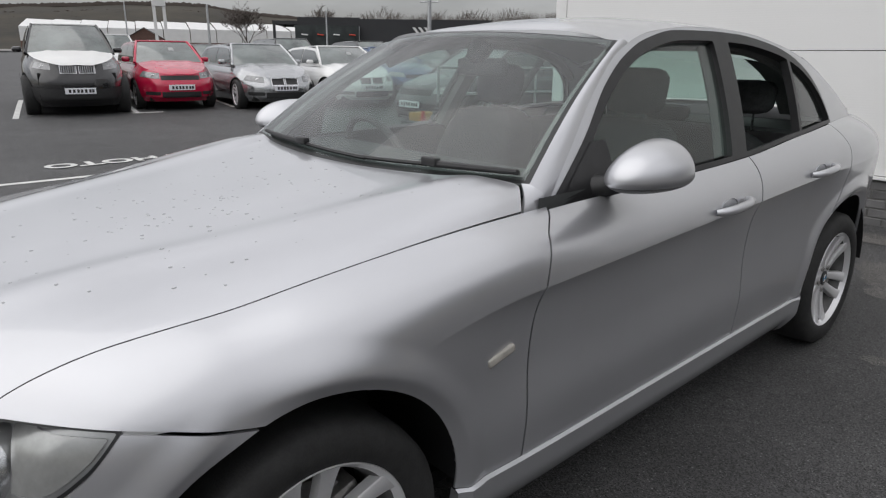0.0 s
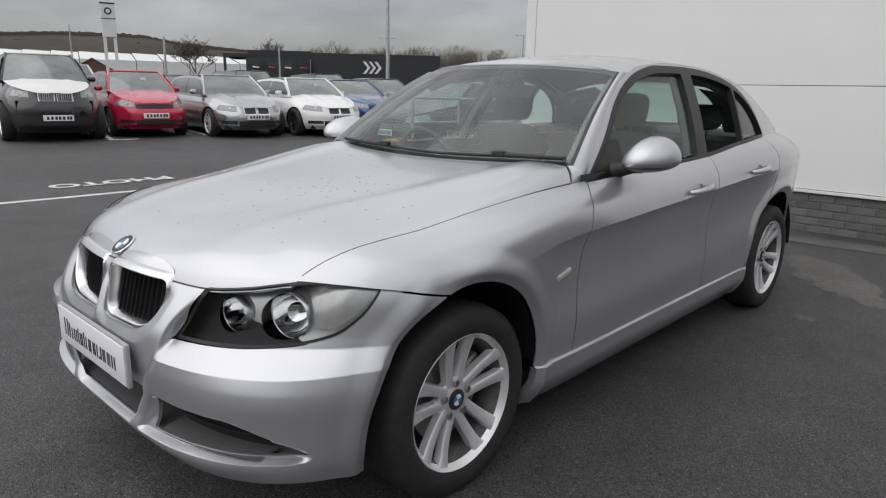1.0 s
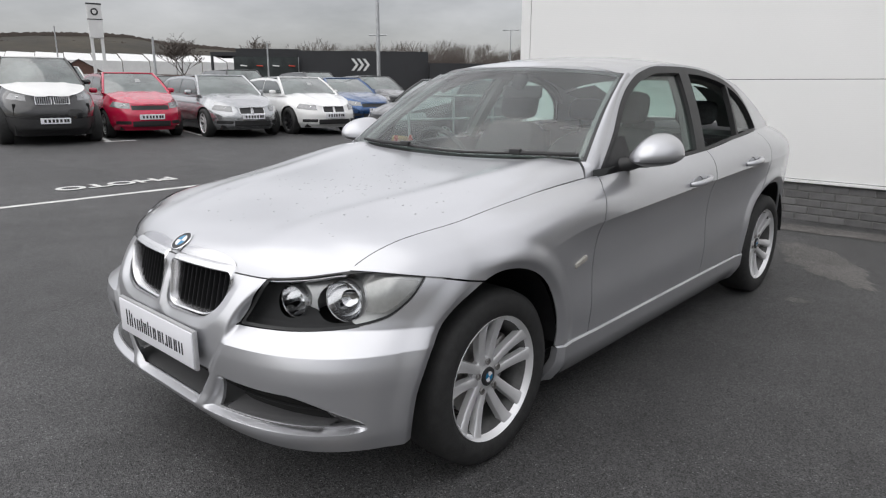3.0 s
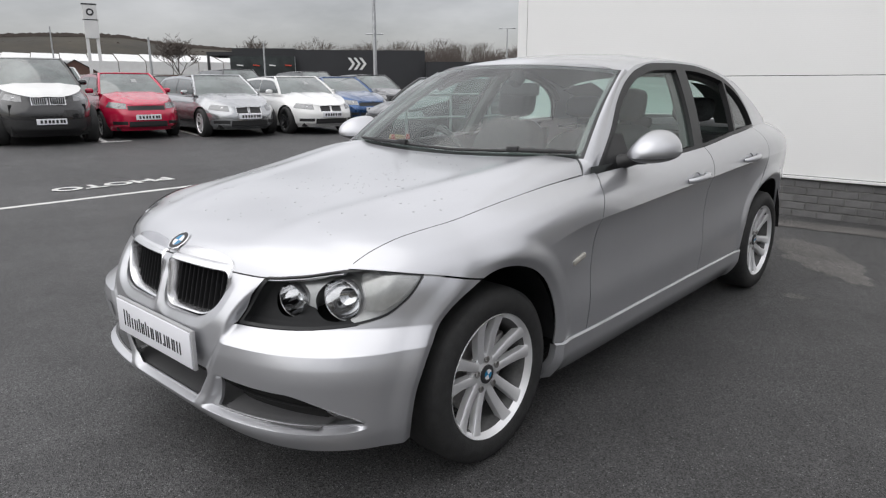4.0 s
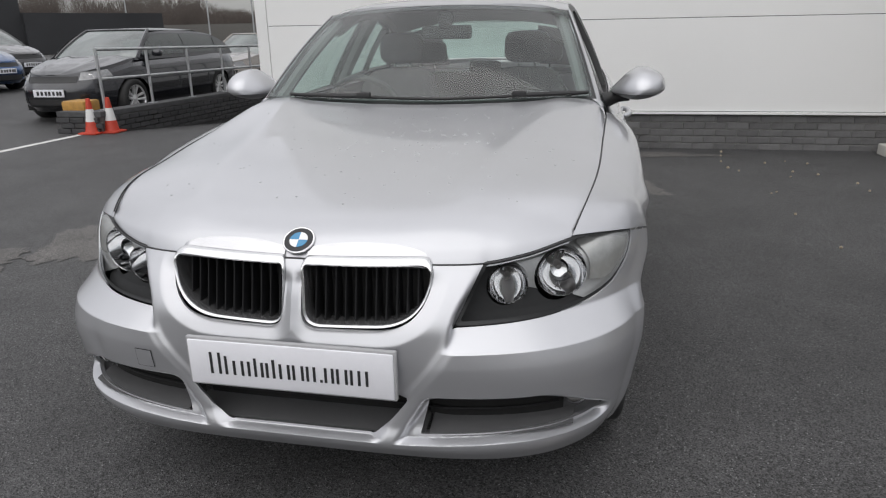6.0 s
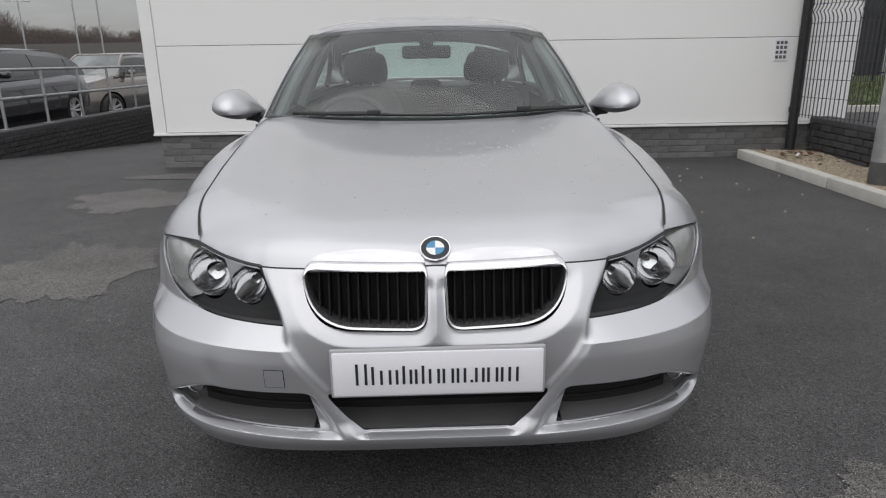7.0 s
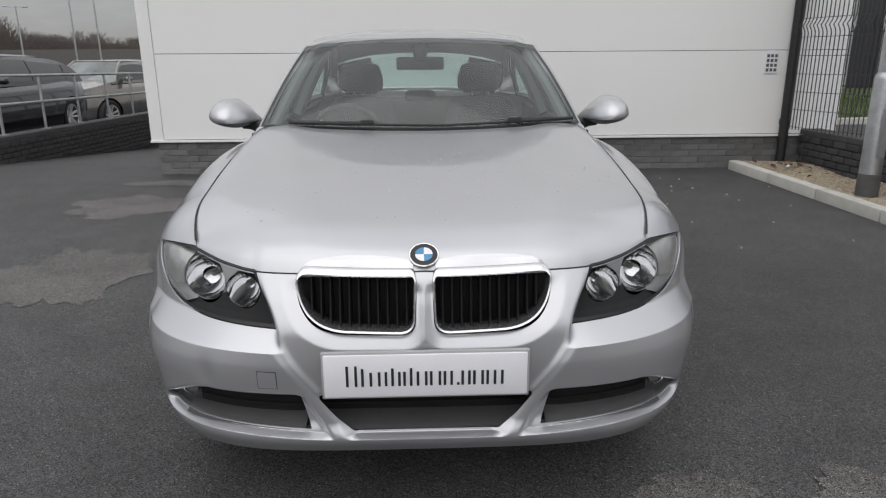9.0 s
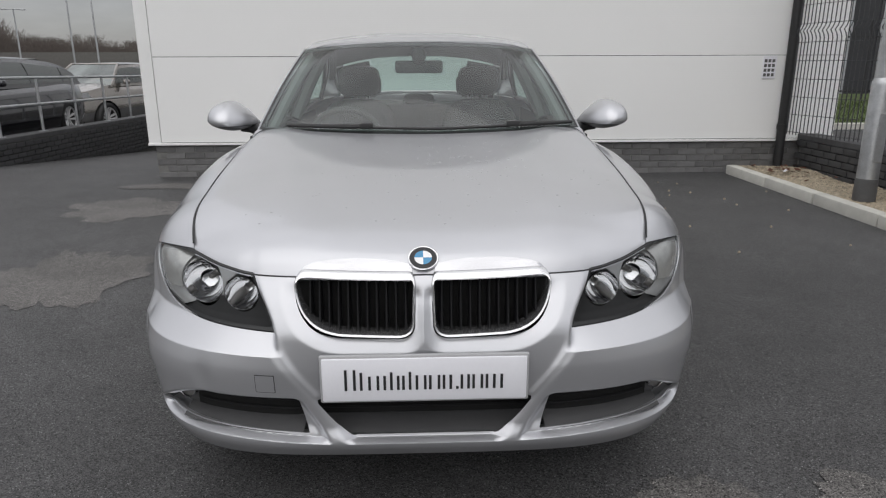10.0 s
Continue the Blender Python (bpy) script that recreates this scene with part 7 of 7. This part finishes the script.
unit = thing("white_unit", "long low white industrial unit below the hill", "building")
UL, UR = (-76, 14.0), (-64.5, 43.0)
for i in range(12):
    a, b = along(UL, UR, i / 12), along(UL, UR, (i + 0.97) / 12)
    bm = sheet([[(*a, 0.2), (*b, 0.2)], [(*a, 3.55), (*b, 3.5)], [(a[0] - 6, a[1] + 2, 4.5), (b[0] - 6, b[1] + 2, 4.4)]], flip=True)
    part("wall_bay", bm, WHITE_PAINT, unit)
part("plinth", sheet([[(*along(UL, UR, 0, 0.1), 0.0), (*along(UL, UR, 1, 0.1), 0.0)], [(*along(UL, UR, 0, 0.1), 2.2), (*along(UL, UR, 1, 0.1), 2.2)]], flip=True), material("brown brick far", (0.13, 0.075, 0.06), 0.9), unit)
brick_house = thing("brick_outbuilding", "small brown brick outbuilding with a pale gable", "building", pose(-50, 17.0, 0, 0, 0, 70))
part("wall", box(-1.3, 1.3, -1.5, 1.5, 0, 2.1), bpy.data.materials["brown brick far"], brick_house)
gable = bmesh.new()
gable.faces.new([gable.verts.new(p) for p in ((-1.3, -1.49, 2.1), (1.3, -1.49, 2.1), (0, -1.49, 2.85))])
part("gable", gable, bpy.data.materials["brown brick far"], brick_house)
part("roof", sheet([[(-1.5, -1.6, 2.02), (0, -1.6, 2.92), (1.5, -1.6, 2.02)], [(-1.5, 1.6, 2.02), (0, 1.6, 2.92), (1.5, 1.6, 2.02)]], flip=True), CHARCOAL, brick_house)
part("window", box(-0.5, 0.6, -1.54, -1.5, 1.1, 1.9), WHITE_PAINT, brick_house)

pylon = thing("sign_pylon", "tall white double-post sign with a round badge", "sign", pose(-39.85, 14.5, 0.2, 0, 0, 75))
for dx in (-0.27, 0.27):
    part("post", box(dx - 0.08, dx + 0.08, -0.08, 0.08, 0, 3.75), WHITE_PAINT, pylon)
part("panel", box(-0.37, 0.37, -0.12, 0.12, 3.62, 5.50, 0.02), WHITE_PAINT, pylon)
part("panel_edge", box(-0.39, 0.39, -0.13, 0.13, 4.62, 4.67), CHARCOAL, pylon)
part("panel_edge", box(-0.39, 0.39, -0.13, 0.13, 5.45, 5.53), CHARCOAL, pylon)
part("round_badge", rod((0, -0.125, 5.06), (0, -0.14, 5.06), 0.20, n=28), CHARCOAL, pylon)
part("badge_middle", rod((0, -0.14, 5.06), (0, -0.145, 5.06), 0.11, n=24), WHITE_PAINT, pylon)


def yard_lamp(x, y, h, arms=True):
    p = thing("yard_lamp", "slim grey street lamp in the car park", "lamp post", pose(x, y, 0.1), "distant lamp posts")
    part("pole", rod((0, 0, 0), (0, 0, h), 0.075, 0.045, 10), STEEL, p)
    if arms:
        part("arm", rod((-0.45, -0.3, h - 0.05), (0.45, 0.3, h), 0.03, n=8), STEEL, p)
        for s in (-1, 1):
            part("lantern", box(s * 0.5 - 0.18, s * 0.5 + 0.18, s * 0.33 - 0.08, s * 0.33 + 0.08, h - 0.07, h + 0.02, 0.02), STEEL, p)
    return p


mast = yard_lamp(-16.4, 15.1, 7.5, False)
part("camera_arm", rod((-0.25, -0.2, 2.9), (0.25, 0.2, 2.9), 0.02, n=8), STEEL, mast)
yard_lamp(-28.5, 12.5, 3.2, False)
yard_lamp(-57.0, 18.0, 5.5, False)
yard_lamp(-38.5, 25.0, 3.9, False)
yard_lamp(-29.3, 50.0, 5.1)
yard_lamp(-26.2, 51.6, 8.0, False)
yard_lamp(-24.7, 52.3, 8.0, False)
yard_lamp(-36.0, 49.0, 6.0)
yard_lamp(-20.0, 55.0, 4.0)
footbridge = thing("far_wall", "long grey wall beyond the lower yard", "wall")
part("wall", box(-60, -20, 57.5, 58.0, 0.0, 2.3), material("grey far concrete", (0.14, 0.135, 0.125), 0.9), footbridge)


# ---- bricks ----
def brick_mesh(mat, l=0.215, h=0.065, d=0.05):
    return finish("brick", box(-l / 2, l / 2, -d, 0.0, -h / 2, h / 2, 0.004), mat)


LONG = brick_mesh(BRICK)
rng = random.Random(2)
for row in range(5):
    z = 0.035 + 0.075 * row - 0.01
    x = WALL_L + 0.06 + (0.112 if row % 2 else 0.0)
    while x < WALL_END - 0.24:
        ob = part("brick", LONG, None, wall)
        ob.matrix_basis = pose(x + 0.1075, WALL_Y + 0.072 + rng.uniform(-0.0015, 0.0015), z, 0, rng.uniform(-0.2, 0.2), 0)
        x += 0.225
DARK_LONG = brick_mesh(BRICK_BLACK)
for row in range(8):
    for k in range(36):
        y = RW0 + 0.1 + 0.225 * k + (0.112 if row % 2 else 0)
        if rz(y) - 0.115 - 0.075 * row < -0.085 * min(8.0, max(0.0, y - 6.2)) - 0.03:
            continue
        ob = part("brick", DARK_LONG, None, ramp_wall)
        ob.matrix_basis = pose(RAIL_X + 0.11, y, rz(y) - 0.115 - 0.075 * row, 0, 0, 90)
for row in range(3):
    for k in range(3):
        ob = part("brick", DARK_LONG, None, ramp_wall)
        ob.matrix_basis = pose(RAIL_X - 0.47 + 0.225 * k + (0.06 if row % 2 else 0), RW0 - 0.104, 0.185 - 0.075 * row, 0, 0, 0)
for row in range(5):
    for k in range(22):
        y = FY0 - 0.12 - 0.225 * k - (0.112 if row % 2 else 0)
        ob = part("brick", DARK_LONG, None, low_wall)
        ob.matrix_basis = pose(fence_x(y) - 0.09, y, 0.36 - 0.075 * row, 0, 0, -90)
